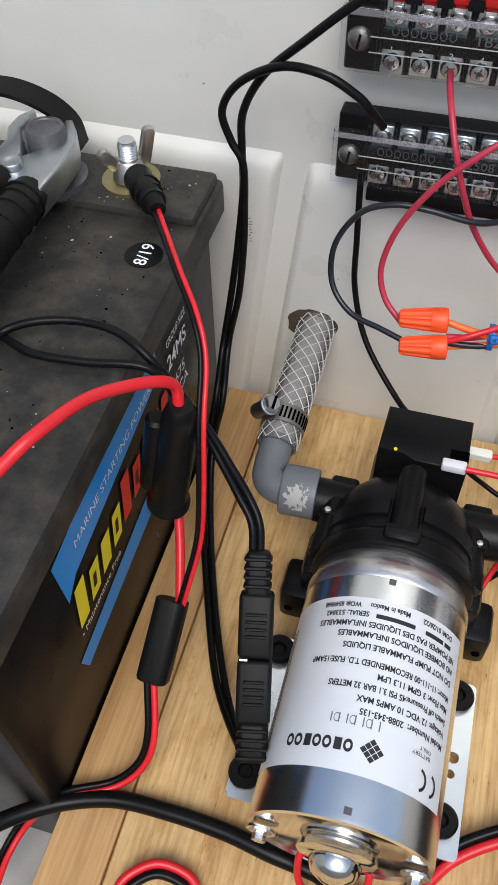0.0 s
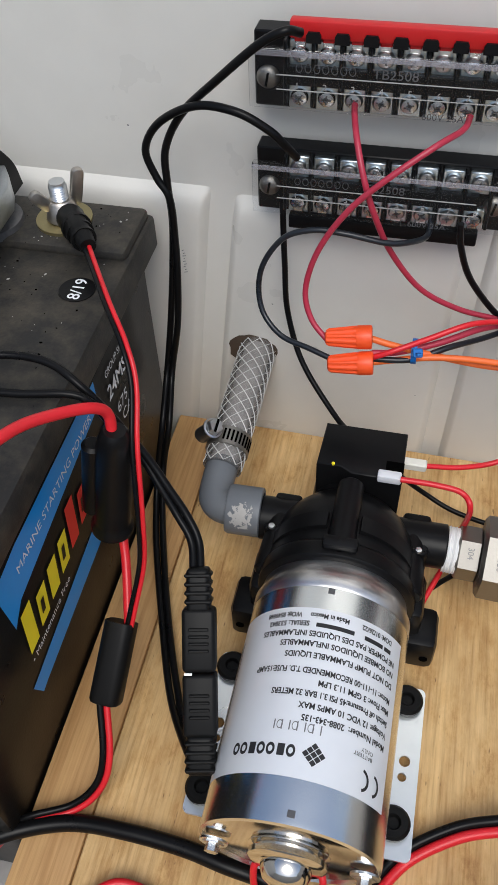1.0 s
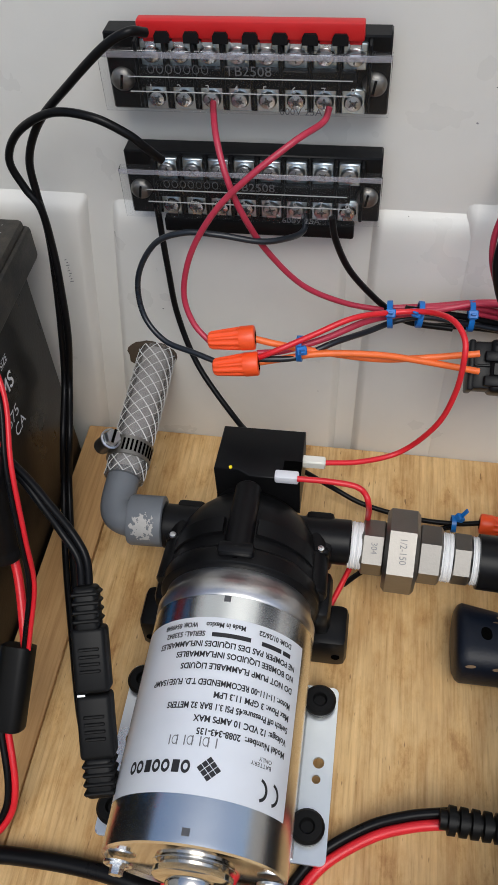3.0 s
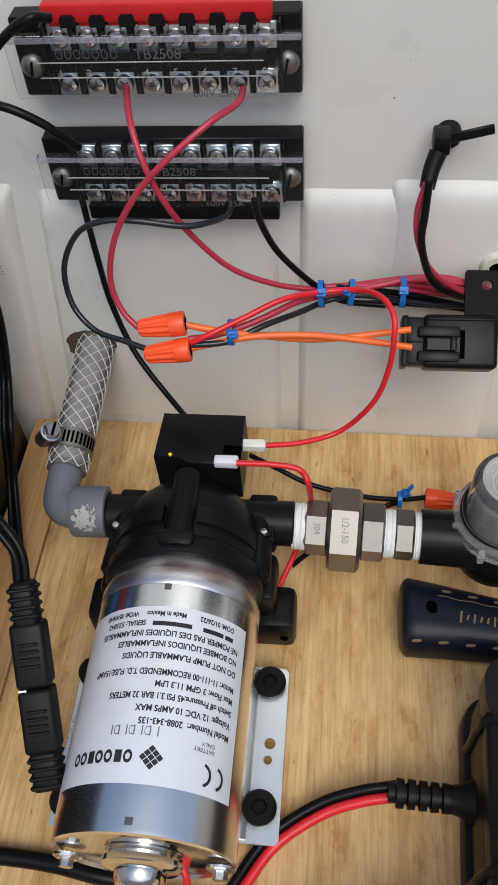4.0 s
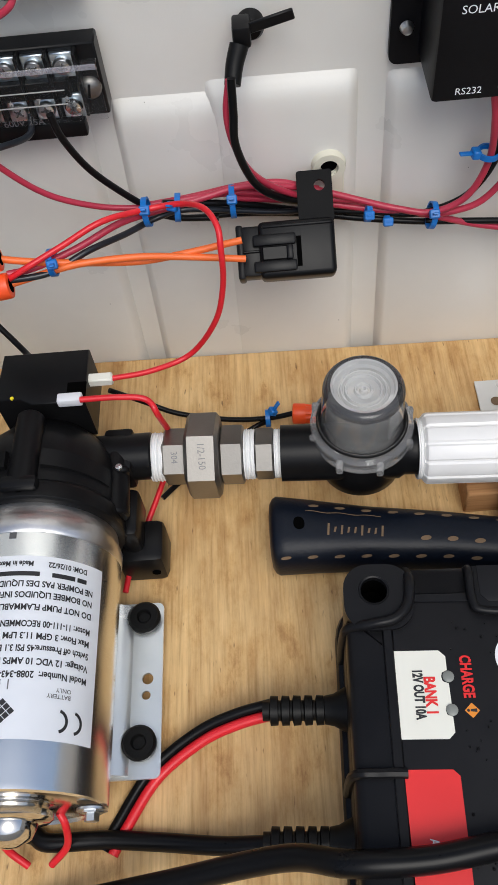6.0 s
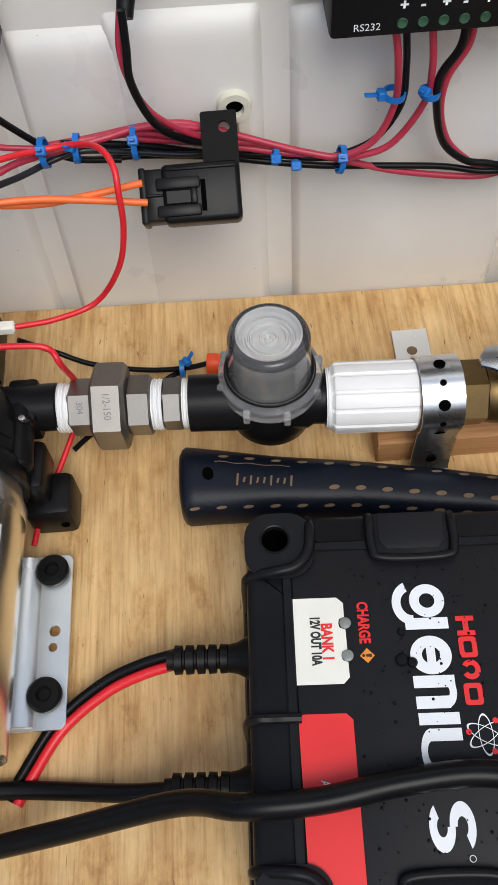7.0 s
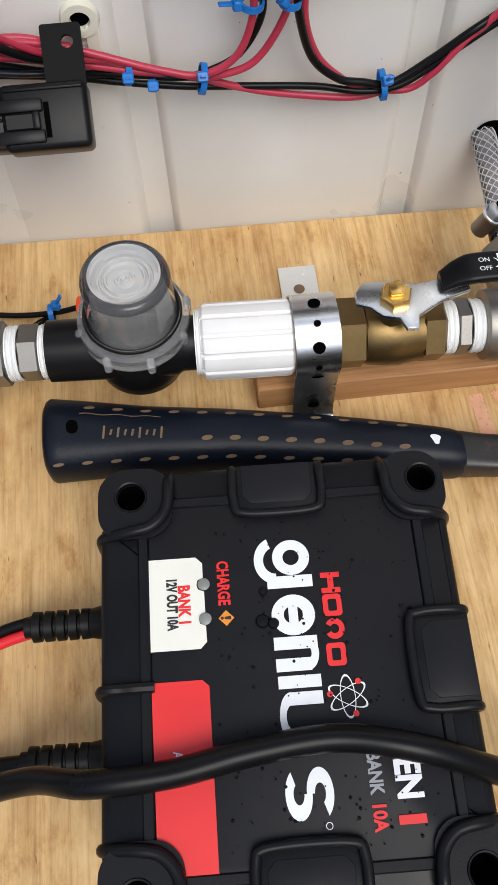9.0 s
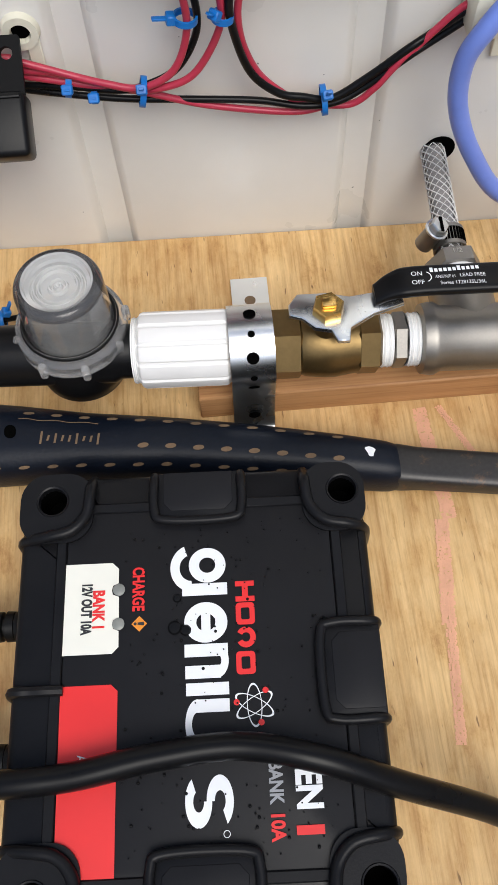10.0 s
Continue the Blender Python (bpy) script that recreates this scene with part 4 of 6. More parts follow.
        part("lug", box(c[0] + 0.0252 * math.cos(a) - 0.0018, c[0] + 0.0252 * math.cos(a) + 0.0018, c[1] + 0.0252 * math.sin(a) - 0.0018, c[1] + 0.0252 * math.sin(a) + 0.0018, 0.0525, 0.0612, 0.0012, 2), M_COLLAR, bw)
    part("seal_ring", lathe([(0.0212 + 0.0011 * math.cos(a), 0.0640 + 0.0011 * math.sin(a)) for a in (2 * math.pi * k / 10 for k in range(11))], pose(*c, 0), 48), M_RUBBER, e, "black rubber seal ring")
    # filter drawn as a pale cloudy shell, widened so the whole bowl looks lighter
    part("filter_screen", cup([(0.0192, 0.0572), (0.0186, 0.0700), (0.0176, 0.0800), (0.0120, 0.0815), (0, 0.0815)], 40), M_HAZE, e, "grey filter screen, widened to lighten the bowl")

    for ob in list(e.children) + list(bw.children):
        if ob.name.split(".")[0] in ("bowl", "bowl_rim", "bowl_top", "bowl_ring", "collar", "lug", "filter_screen"):
            ob.visible_shadow = False

    e = thing("ribbed_coupling", (0.3, py(0.3), 0.028), "white ribbed plastic pipe coupling", "pipe fitting")
    run.append(e)
    taped(0.2758, 0.2795, 0.0150, e)
    m, n = along(0.2785, 0.3205)
    b = bmesh.new()
    rows = []
    for h, k in ((0.0, 0.86), (0.03, 0.97), (0.06, 1.0), (0.94, 1.0), (0.97, 0.98), (1.0, 0.9)):
        row = []
        for i in range(120):
            a = 2 * math.pi * i / 120
            r = 0.0166 * k + (0.0009 if (i % 10) < 8 else 0.0001)
            row.append(b.verts.new(m @ Vector((r * math.cos(a), r * math.sin(a), h * n))))
        rows.append(row)
    for a, c2 in zip(rows, rows[1:]):
        for i in range(120):
            j = (i + 1) % 120
            b.faces.new((a[i], c2[i], c2[j], a[j]))
    b.faces.new(rows[0]), b.faces.new(rows[-1])
    part("sleeve", b, M_WHITE, e, "white ribbed sleeve", 25)

    e = thing("ball_valve", (0.365, py(0.365), 0.03), "brass ball valve with steel lever and black grip", "valve")
    run.append(e)
    b = hexed(0.3380, 0.3535, 0.0166, turn=0.25)
    part("inlet_hex", b, M_BRASS, e)
    part("body", turned(0.3530, 0.3795, [(0.0142, 0), (0.0150, 0.1), (0.0158, 0.4), (0.0158, 0.6), (0.0146, 0.85), (0.0142, 1.0)]), M_BRASS, e)
    part("outlet_hex", hexed(0.3785, 0.3895, 0.0156, turn=0.25), M_BRASS, e)
    y = py(0.364) - 0.001
    part("stem", rod((0.364, y, 0.056), (0.364, y, 0.0735), 0.0062, 24, 0.0006), M_BRASS, e)
    lev = slab([(-0.017, 0.004), (-0.013, 0.0095), (0.0, 0.0098), (0.010, 0.0075), (0.022, 0.0095), (0.032, 0.013), (0.034, 0.003), (0.020, -0.002), (0.0095, -0.009), (0.0085, -0.0155), (0.0035, -0.0155), (0.001, -0.0100), (-0.006, -0.0085), (-0.011, -0.0035), (-0.017, -0.0015)], 0.0700, 0.0722, pose(0.364, y, 0, 0, 0, -3), 0.0006)
    lever = part("lever", lev, M_STEEL, e, "polished steel lever")
    part("lever_nut", lathe([(0, 0.0722), (0.0072, 0.0722), (0.0072, 0.0762), (0.0064, 0.0772), (0, 0.0772)], pose(0.364, y, 0, 0, 0, 12), 6), M_GOLD, e, "bright brass nut")
    part("stem_tip", box(0.3608, 0.3672, y - 0.0026, y + 0.0026, 0.077, 0.0795, 0.0009, 2), M_GOLD, e)
    g = [(0.385, y + 0.0055, 0.0728), (0.392, y + 0.0070, 0.0765), (0.402, y + 0.0072, 0.0785), (0.43, y + 0.0060, 0.0790), (0.47, y + 0.0045, 0.0790), (0.51, y + 0.003, 0.0790)]
    line = glide(g, 8)
    b = bmesh.new()
    rows = []
    for i, p in enumerate(line):
        t = i / (len(line) - 1)
        w = 0.0052 + 0.0022 * min(1, t * 3)
        h = 0.0026
        rows.append([b.verts.new(p + Vector((0, w * math.copysign(abs(math.cos(a)) ** 0.6, math.cos(a)), h * math.copysign(abs(math.sin(a)) ** 0.6, math.sin(a))))) for a in (2 * math.pi * k / 20 for k in range(20))])
    for p, q in zip(rows, rows[1:]):
        for i in range(20):
            b.faces.new((p[i], p[(i + 1) % 20], q[(i + 1) % 20], q[i]))
    b.faces.new(rows[0]), b.faces.new(rows[-1])
    grip = part("grip", b, M_BLACK, e, "black vinyl lever grip", 60)

    def on_grip(x0, y0):
        return lambda gx, gy: Vector((x0 + gx, y + y0 + gy - 0.045 * gx, 0.0818))
    letters("ON", 0.0032, on_grip(0.4005, 0.0078), "writing", M_WHITEINK, grip)
    letters("OFF", 0.0032, on_grip(0.4002, 0.0033), "writing", M_WHITEINK, grip)
    ring_shape(0.0024, 0.0028, on_grip(0.4065, 0.0068), "arrow_arc", M_WHITEINK, grip, a0=-70, a1=70, seg=12)
    letters("LEAD FREE", 0.0026, on_grip(0.4215, 0.0055), "writing", M_WHITEINK, grip, squeeze=0.9)
    letters("Series 1728135L/36L", 0.0026, on_grip(0.4125, 0.0022), "writing", M_WHITEINK, grip, squeeze=0.9)
    letters("ANSI/NSF 61", 0.0022, on_grip(0.4108, 0.0057), "writing", M_WHITEINK, grip, squeeze=0.75)
    for i in range(11):
        h = 0.0024 if i in (0, 6) else 0.0018
        flat_shape([(0.0, 0.0), (0.0014, 0.0), (0.0014, h), (0.0, h)], on_grip(0.4090 + i * 0.0020, 0.0090), "brand_mark", M_WHITEINK, grip)

    e = thing("pipe_tee", (0.437, py(0.437), 0.028), "stainless steel pipe tee with hose barb branch", "pipe fitting")
    run.append(e)
    taped(0.3893, 0.3950, 0.0122, e)
    part("nipple", hexed(0.3948, 0.4020, 0.0130, turn=0.1), M_STAINLESS, e)
    taped(0.4018, 0.4078, 0.0122, e)
    part("run", turned(0.4075, 0.505, [(0.0125, 0), (0.0160, 0.01), (0.0168, 0.05), (0.0168, 0.07), (0.0152, 0.1), (0.0152, 0.9), (0.0168, 0.93), (0.016, 1.0), (0.01, 1.0)]), M_STAINLESS, e)
    part("branch", rod((0.4325, 0.285, PZ2), (0.4325, 0.3150, PZ2), 0.0148, 32, 0.001), M_STAINLESS, e)
    m = aim((0.4325, 0.3148, PZ2), (0.4325, 0.4, PZ2))[0]
    part("thread_tape", lathe([(0.0105, 0), (0.0118, 0.0008), (0.0115, 0.003), (0.0119, 0.005), (0.0105, 0.0065)], m, 30), M_TAPE, e, "white thread seal tape")
    b = lathe([(0, 0.006), (0.0125, 0.006), (0.0135, 0.0068), (0.0135, 0.0142), (0.0120, 0.0155), (0.007, 0.0160), (0.0062, 0.0175), (0.0062, 0.024)], m, 6)
    part("barb_hex", b, M_STAINLESS, e, "hex hose barb")
    letters("1/2", 0.0040, lambda gx, gy: Vector((0.4295 + gx, 0.3255, PZ2 + 0.0120)) + Vector((0, gy * 0.9, 0.0)), "writing", M_CHROME, e)
    for e in run:
        settle(e, -0.0006, 0.0, 0.0, 0.987, 0.17)


fittings()
braided_hose((0.4290, 0.334, PZ2 - 0.0005), (0.4300, 0.400, 0.054), 0.0060, "thin clear braided hose from the wall to the tee", 1.6)
hose_clamp((0.4290, 0.3415, PZ2 + 0.0008), 0.0072, (0.0, 0.068, 0.009), (-0.9, 0, 0.3), "stainless worm-drive clamp on the thin hose")
# black ring painted for the shaded gap round the thin hose
part("hole_rim", lathe([(0.0030, 0.0004), (0.0080, 0.0005), (0.0083, 0.0001)], pose(0.4330, along_wall(0.433) - 0.0006, 0.0545, 90, 0, 0), 24), M_SOCKET, wall_north)


def pipe_strap():
    e = thing("pipe_strap", (0.33, py(0.33), 0.0), "perforated galvanised strap over the white coupling", "pipe strap")
    x0, x1, yc, r = 0.3200, 0.3400, py(0.33), 0.0187
    line = [(0.3640, 0.0012), (0.3290, 0.0012), (0.3235, 0.004), (0.3190, 0.014)]
    for i in range(13):
        a = radians(-32 + i * 244 / 12)
        line.append((yc + r * math.cos(a) * 1.0, PZ2 + r * math.sin(a)))
    line += [(0.2745, 0.0150), (0.2735, 0.0040), (0.2705, 0.0014), (0.2600, 0.0012)]
    b = bmesh.new()
    rows = []
    pts = [Vector((0, y, z)) for y, z in line]
    for i, p in enumerate(pts):
        t = (pts[min(i + 1, len(pts) - 1)] - pts[max(i - 1, 0)]).normalized()
        n = Vector((1, 0, 0)).cross(t).normalized()
        sh = 0.0045 if p.y > 0.325 else 0.0
        rows.append([b.verts.new(Vector((x + sh, p.y, p.z)) + n * k) for x, k in ((x0, -0.0005), (x1, -0.0005), (x1, 0.0005), (x0, 0.0005))])
    for p, q in zip(rows, rows[1:]):
        for i in range(4):
            b.faces.new((p[i], p[(i + 1) % 4], q[(i + 1) % 4], q[i]))
    b.faces.new(rows[0]), b.faces.new(rows[-1])
    part("band", b, M_STEEL, e, "bright galvanised band", 50)
    for i, a in enumerate((76, 108, 140, 172, 200)):
        a = radians(a)
        rr = 0.0016 if i % 2 else 0.0028
        p = Vector((0.330, yc + (r + 0.0006) * math.cos(a), PZ2 + (r + 0.0006) * math.sin(a)))
        m = aim(p, p + Vector((0, math.cos(a), math.sin(a))))[0]
        part("hole", lathe([(0, 0.0001), (rr, 0.0001)], m, 20), M_SOCKET, e)
    part("hole", lathe([(0, 0.00185), (0.0030, 0.00185)], pose(0.3342, 0.3490, 0), 20), M_TAN, e)
    part("hole", lathe([(0, 0.0001), (0.0028, 0.0001)], pose(0.330, 0.2732, 0.0115, 90, 0, 0), 20), M_SOCKET, e)
    s = lathe([(0, 0.0034), (0.0026, 0.0032), (0.0042, 0.0018), (0.0042, 0.0012)], pose(0.3300, 0.2660, 0), 20)
    part("screw", s, M_RUBBER, e, "black cross-head screw")
    settle(e, -0.0027)


pipe_strap()
tagged(part("wood_block", box(0.3010, 0.58, 0.2800, 0.2985, 0.0, 0.0185, 0.0008, 1), M_BLOCK), "reddish brown cedar block under the pipe", "wood block")


# ---------- hammer ----------
def hammer():
    e = thing("hammer", (0.3, 0.25, 0.0), "hammer with perforated navy grip and dark steel shank on the plywood", "hammer")
    ax = [(0.2005, 0.2640, 0.0195, 0.0150), (0.2040, 0.2640, 0.0200, 0.0155), (0.2200, 0.2625, 0.0185, 0.0150), (0.2500, 0.2590, 0.0158, 0.0140), (0.2870, 0.2550, 0.0142, 0.0135), (0.3300, 0.2478, 0.0134, 0.0135), (0.3700, 0.2400, 0.0122, 0.0130), (0.3900, 0.2360, 0.0112, 0.0120), (0.3945, 0.2353, 0.0100, 0.0108)]

    def at(x):
        for a, c in zip(ax, ax[1:]):
            if x <= c[0]:
                k = (x - a[0]) / (c[0] - a[0])
                k = max(0, min(1, k))
                return [a[i] + (c[i] - a[i]) * k for i in (1, 2, 3)]
        return ax[-1][1:]
    b = bmesh.new()
    rows = []
    xs = [0.2003, 0.2010, 0.2025] + [0.2045 + 0.0038 * i for i in range(50)] + [0.3945]
    for i, x in enumerate(xs):
        y, w, h = at(x)
        k = (0.55, 0.82, 0.95)[i] if i < 3 else 1.0
        rows.append([b.verts.new((x, y + w * k * math.copysign(abs(math.cos(a)) ** 0.8, math.cos(a)), 0.0158 + h * k * math.copysign(abs(math.sin(a)) ** 0.8, math.sin(a)))) for a in (2 * math.pi * j / 40 for j in range(40))])
    for p, q in zip(rows, rows[1:]):
        for i in range(40):
            b.faces.new((p[i], p[(i + 1) % 40], q[(i + 1) % 40], q[i]))
    b.faces.new(rows[0]), b.faces.new(rows[-1])
    grip = part("grip", b, M_NAVY, e, "worn navy blue vinyl grip", 50)
    b = bmesh.new()
    rows = []
    for x, y, w, h in ((0.3930, 0.2353, 0.0098, 0.0085), (0.3960, 0.2350, 0.0102, 0.0080), (0.405, 0.2335, 0.0096, 0.0068), (0.43, 0.2295, 0.0094, 0.0062), (0.50, 0.218, 0.0094, 0.0062)):
        rows.append([b.verts.new((x, y + w * math.copysign(abs(math.cos(a)) ** 0.5, math.cos(a)), 0.0158 + h * math.copysign(abs(math.sin(a)) ** 0.5, math.sin(a)))) for a in (2 * math.pi * j / 24 for j in range(24))])
    for p, q in zip(rows, rows[1:]):
        for i in range(24):
            b.faces.new((p[i], p[(i + 1) % 24], q[(i + 1) % 24], q[i]))
    b.faces.new(rows[0]), b.faces.new(rows[-1])
    part("shank", b, M_FORGED, e, "dark forged steel shank", 50)

    def skin(x, v, lift=0.0002):
        """A point on the grip: along it, and round it from the top towards the near side."""
        y, w, h = at(x)
        a = math.pi / 2 - v
        return Vector((x, y + (w + lift) * math.copysign(abs(math.cos(a)) ** 0.8, math.cos(a)), 0.0158 + (h + lift) * math.copysign(abs(math.sin(a)) ** 0.8, math.sin(a))))
    for v, xa, n, step in ((-0.98, 0.2080, 12, 0.0132), (0.50, 0.2235, 12, 0.0131), (-0.28, 0.2770, 8, 0.0128)):
        for i in range(n):
            x = xa + i * step
            b = bmesh.new()
            vs = [b.verts.new(skin(x + 0.0025 * math.cos(t) + 0.0008 * math.sin(t), v + 0.075 * math.sin(t) * (0.016 / at(x)[1]))) for t in (2 * math.pi * j / 14 for j in range(14))]
            b.faces.new(vs)
            part("grip_hole", b, M_TAN, grip)
    b = bmesh.new()
    b.faces.new([b.verts.new(skin(0.2155 + 0.0028 * math.cos(t), -0.02 + 0.12 * math.sin(t))) for t in (2 * math.pi * j / 18 for j in range(18))])
    part("hang_hole", b, M_SOCKET, grip)
    # worn gold maker's mark as plain strokes
    for i in range(9):
        x = 0.2290 + i * 0.0033
        b = bmesh.new()
        wv = (0.17, 0.08, 0.14, 0.09, 0.1, 0.16, 0.08, 0.1, 0.17)[i]
        b.faces.new([b.verts.new(skin(x + dx, dv)) for dx, dv in ((0, -wv - 0.1), (0.0010, -wv - 0.1), (0.0018, wv * 0.6 - 0.1), (0.0008, wv * 0.6 - 0.1))])
        part("brand_mark", b, M_TAN, grip)
    b = bmesh.new()
    pts = [(0.219 + 0.0022 * i, 0.26 + 0.02 * math.sin(i)) for i in range(18)]
    for p, q in zip(pts, pts[1:]):
        b.faces.new([b.verts.new(skin(x, v + d)) for (x, v), d in ((p, 0), (q, 0), (q, 0.025), (p, 0.025))])
    part("brand_mark", b, M_TAN, grip)
    b = bmesh.new()
    b.faces.new([b.verts.new(skin(0.3815 + 0.0021 * math.cos(t) * (1 + 0.3 * math.sin(3 * t)), 0.05 + 0.15 * math.sin(t))) for t in (2 * math.pi * j / 16 for j in range(16))])
    part("paint_fleck", b, M_WHITEINK, grip, "white paint fleck")
    settle(e, -0.0014, 0.0018, 0.0, 0.982, 0.22)


hammer()


# ---------- battery charger ----------
def charger():
    e = thing("battery_charger", (0.2968, 0.1427, 0.0), "black ruggedised battery charger with white and red print", "battery charger")
    e.matrix_world = pose(0.2968, 0.1427, 0.0030, 2.2, 0, -2.4)
    M = e.matrix_world.copy()
    hw, hh, top = 0.0655, 0.0775, 0.0612

    def put(b):
        b.transform(M)
        return b
    b = slab(rounded(2 * hw + 0.004, 2 * hh + 0.003, 0.017, 6, -0.002, 0.0015), 0.004, top - 0.016, None, 0.0015, seg=2)
    slab(rounded(2 * hw + 0.0034, 2 * hh - 0.036, 0.003, 3, -0.002, 0), top - 0.018, top - 0.003, None, 0.004, b, 3)
    slab(rounded(2 * hw - 0.034, 2 * hh + 0.0024, 0.003, 3, 0, 0.0015), top - 0.018, top - 0.003, None, 0.004, b, 3)
    part("case", put(b), M_CHARGER, e, "black textured charger case")
    part("base_flange", put(slab(rounded(2 * hw + 0.010, 2 * hh + 0.008, 0.018, 6, -0.002, 0.0015), 0.0, 0.012, None, 0.003)), M_CHARGER, e)
    part("face_plate", put(slab(rounded(2 * hw - 0.030, 2 * hh - 0.026, 0.006, 4), top - 0.006, top - 0.0022, None, 0.0006)), M_PLATE, e, "dark grey printed face plate")
    # flat band round the face, with a dark seam
    for sx in (-1, 1):
        part("border_rail", put(box(sx * 0.0526 - 0.0020, sx * 0.0526 + 0.0020, -hh + 0.020, hh - 0.020, top - 0.006, top - 0.0014, 0.0005, 1)), M_CHARGER, e)
    for sy in (-1, 1):
        part("border_rail", put(box(-hw + 0.022, hw - 0.022, sy * 0.0655 - 0.0020, sy * 0.0655 + 0.0020, top - 0.006, top - 0.0014, 0.0005, 1)), M_CHARGER, e)
    # corner bosses with through holes
    for sx in (-1, 1):
        for sy in (-1, 1):
            cx, cy = sx * 0.0568, sy * 0.0690
            ox, oy = cx - sx * 0.0036, cy - sy * 0.0042
            gx, gy = (0.004 if sx < 0 else 0.0), (0.003 if sy > 0 else 0.0)
            out = rounded(0.0246 + gx, 0.0256 + gy, 0.0105, 7, ox + sx * gx / 2, oy + sy * gy / 2)
            boss = part("corner_boss", put(holed(out, [(cx, cy, 0.0056)], top - 0.0165, top - 0.0006)), M_CHARGER, e)
            part("corner_hole", put(lathe([(0.0066, top - 0.0008), (0.0062, top - 0.0001), (0.0056, top - 0.0004), (0.0054, top - 0.003)], pose(cx, cy, 0), 24)), M_CHARGER, boss)
            part("hole_bore", put(lathe([(0.0056, top - 0.003), (0.0050, top - 0.0155), (0, top - 0.0155)], pose(cx, cy, 0), 24)), M_SOCKET, boss)
            # curved rib round the boss
            pts = [(cx - sx * 0.0145, cy + sy * (0.0086 + gy), top - 0.010), (cx - sx * 0.0148, cy + sy * 0.004, top + 0.0004), (cx - sx * 0.0135, cy - sy * 0.006, top + 0.0004), (cx - sx * 0.008, cy - sy * 0.0125, top + 0.0004), (cx + sx * 0.001, cy - sy * 0.0145, top - 0.0002), (cx + sx * (0.0068 + gx), cy - sy * 0.0148, top - 0.005), (cx + sx * (0.0088 + gx), cy - sy * 0.0148, top - 0.016), (cx + sx * (0.0094 + gx), cy - sy * 0.0148, 0.012)]
            part("corner_rib", put(tube([Vector(p) for p in pts], 0.0023, 10, 7)), M_CHARGER, e)
    # grip pads at the middle of the edges
    for cx, cy, w, d, turn in ((0.0000, 0.0690, 0.034, 0.020, 0), (0.0000, -0.0670, 0.036, 0.020, 180), (0.0545, -0.0005, 0.034, 0.022, -90)):
        m = pose(cx, cy, 0, 0, 0, turn)
        out = [(-w / 2, d / 2), (-w / 2, -d / 2 + 0.004), (-w / 2 + 0.004, -d / 2), (w / 2 - 0.004, -d / 2), (w / 2, -d / 2 + 0.004), (w / 2, d / 2)]
        b = slab(out, top - 0.006, top - 0.0006, m, 0.0008)
        pad = part("edge_pad", put(b), M_CHARGER, e)
        pts = [Vector((-w / 2, d / 2, top - 0.012)), Vector((-w / 2, d / 2 - 0.002, top - 0.001)), Vector((-w / 2, -d / 2 + 0.0045, top)), Vector((-w / 2 + 0.0045, -d / 2, top)), Vector((w / 2 - 0.0045, -d / 2, top)), Vector((w / 2, -d / 2 + 0.0045, top)), Vector((w / 2, d / 2 - 0.002, top - 0.001)), Vector((w / 2, d / 2, top - 0.012))]
        part("pad_rib", put(tube([m @ p for p in pts], 0.0019, 10, 6)), M_CHARGER, pad)
        inset = [(x * 0.80, y * 0.80 + 0.0018) for x, y in out]
        part("pad_face", put(slab(inset, top - 0.003, top - 0.0003, m, 0.0003)), M_PLATE, pad)
    part("side_rib", put(tube([(-0.0495, -0.003, top - 0.001), (-0.060, -0.003, top - 0.001), (-0.0695, -0.003, top - 0.006), (-0.0708, -0.003, 0.012)], 0.0020, 8, 6)), M_CHARGER, e)
    # strain reliefs
    for cy, zz in ((0.030, 0.020), (-0.0225, 0.0195)):
        b = lathe([(0.0105, 0), (0.0100, 0.004), (0.0068, 0.010), (0.0060, 0.014)], pose(-0.0650, cy, zz, 0, -90, 0), 24)
        boot = part("cable_boot", put(b), M_RUBBER, e, "ribbed black cable strain relief")
        for i in range(5):
            part("boot_ring", put(lathe([(0.0040, 0), (0.0062, 0.0003), (0.0064, 0.0035), (0.0040, 0.0042)], pose(-0.0790 - i * 0.0050, cy, zz, 0, -90, 0), 20)), M_RUBBER, boot)
        part("boot_core", put(rod((-0.076, cy, zz), (-0.106, cy, zz), 0.0044, 16)), M_RUBBER, boot)

    z = top - 0.0020

    def flatp(x, y):
        return M @ Vector((x, y, z))

    def turned_text(x0, y0, lift=0.0003):
        return lambda gx, gy: M @ Vector((x0 + gy, y0 - gx, z + lift))
    # white bank panel with lamp cut-outs, red panel
    out = [(-0.0510, 0.0434), (-0.0330, 0.0434), (-0.0305, 0.0410), (-0.0305, 0.0354), (-0.0326, 0.0345), (-0.0330, 0.0328), (-0.0326, 0.0311), (-0.0303, 0.0302), (-0.0302, 0.0224), (-0.0323, 0.0215), (-0.0327, 0.0199), (-0.0323, 0.0183), (-0.0302, 0.0174), (-0.0301, 0.0116), (-0.0325, 0.0092), (-0.0508, 0.0092)]
    flat_shape(out, lambda x, y: M @ Vector((x, y, z + 0.0001)), "print_panel", M_CREAM, e, "cream printed panel")
    for y in (0.0328, 0.0199):
        part("lamp", put(lathe([(0.0022, z + 0.0001), (0.0023, z + 0.0006), (0.0018, z + 0.0009), (0, z + 0.0010)], pose(-0.0303, y, 0), 18)), M_LAMP, e, "unlit grey indicator lamp")
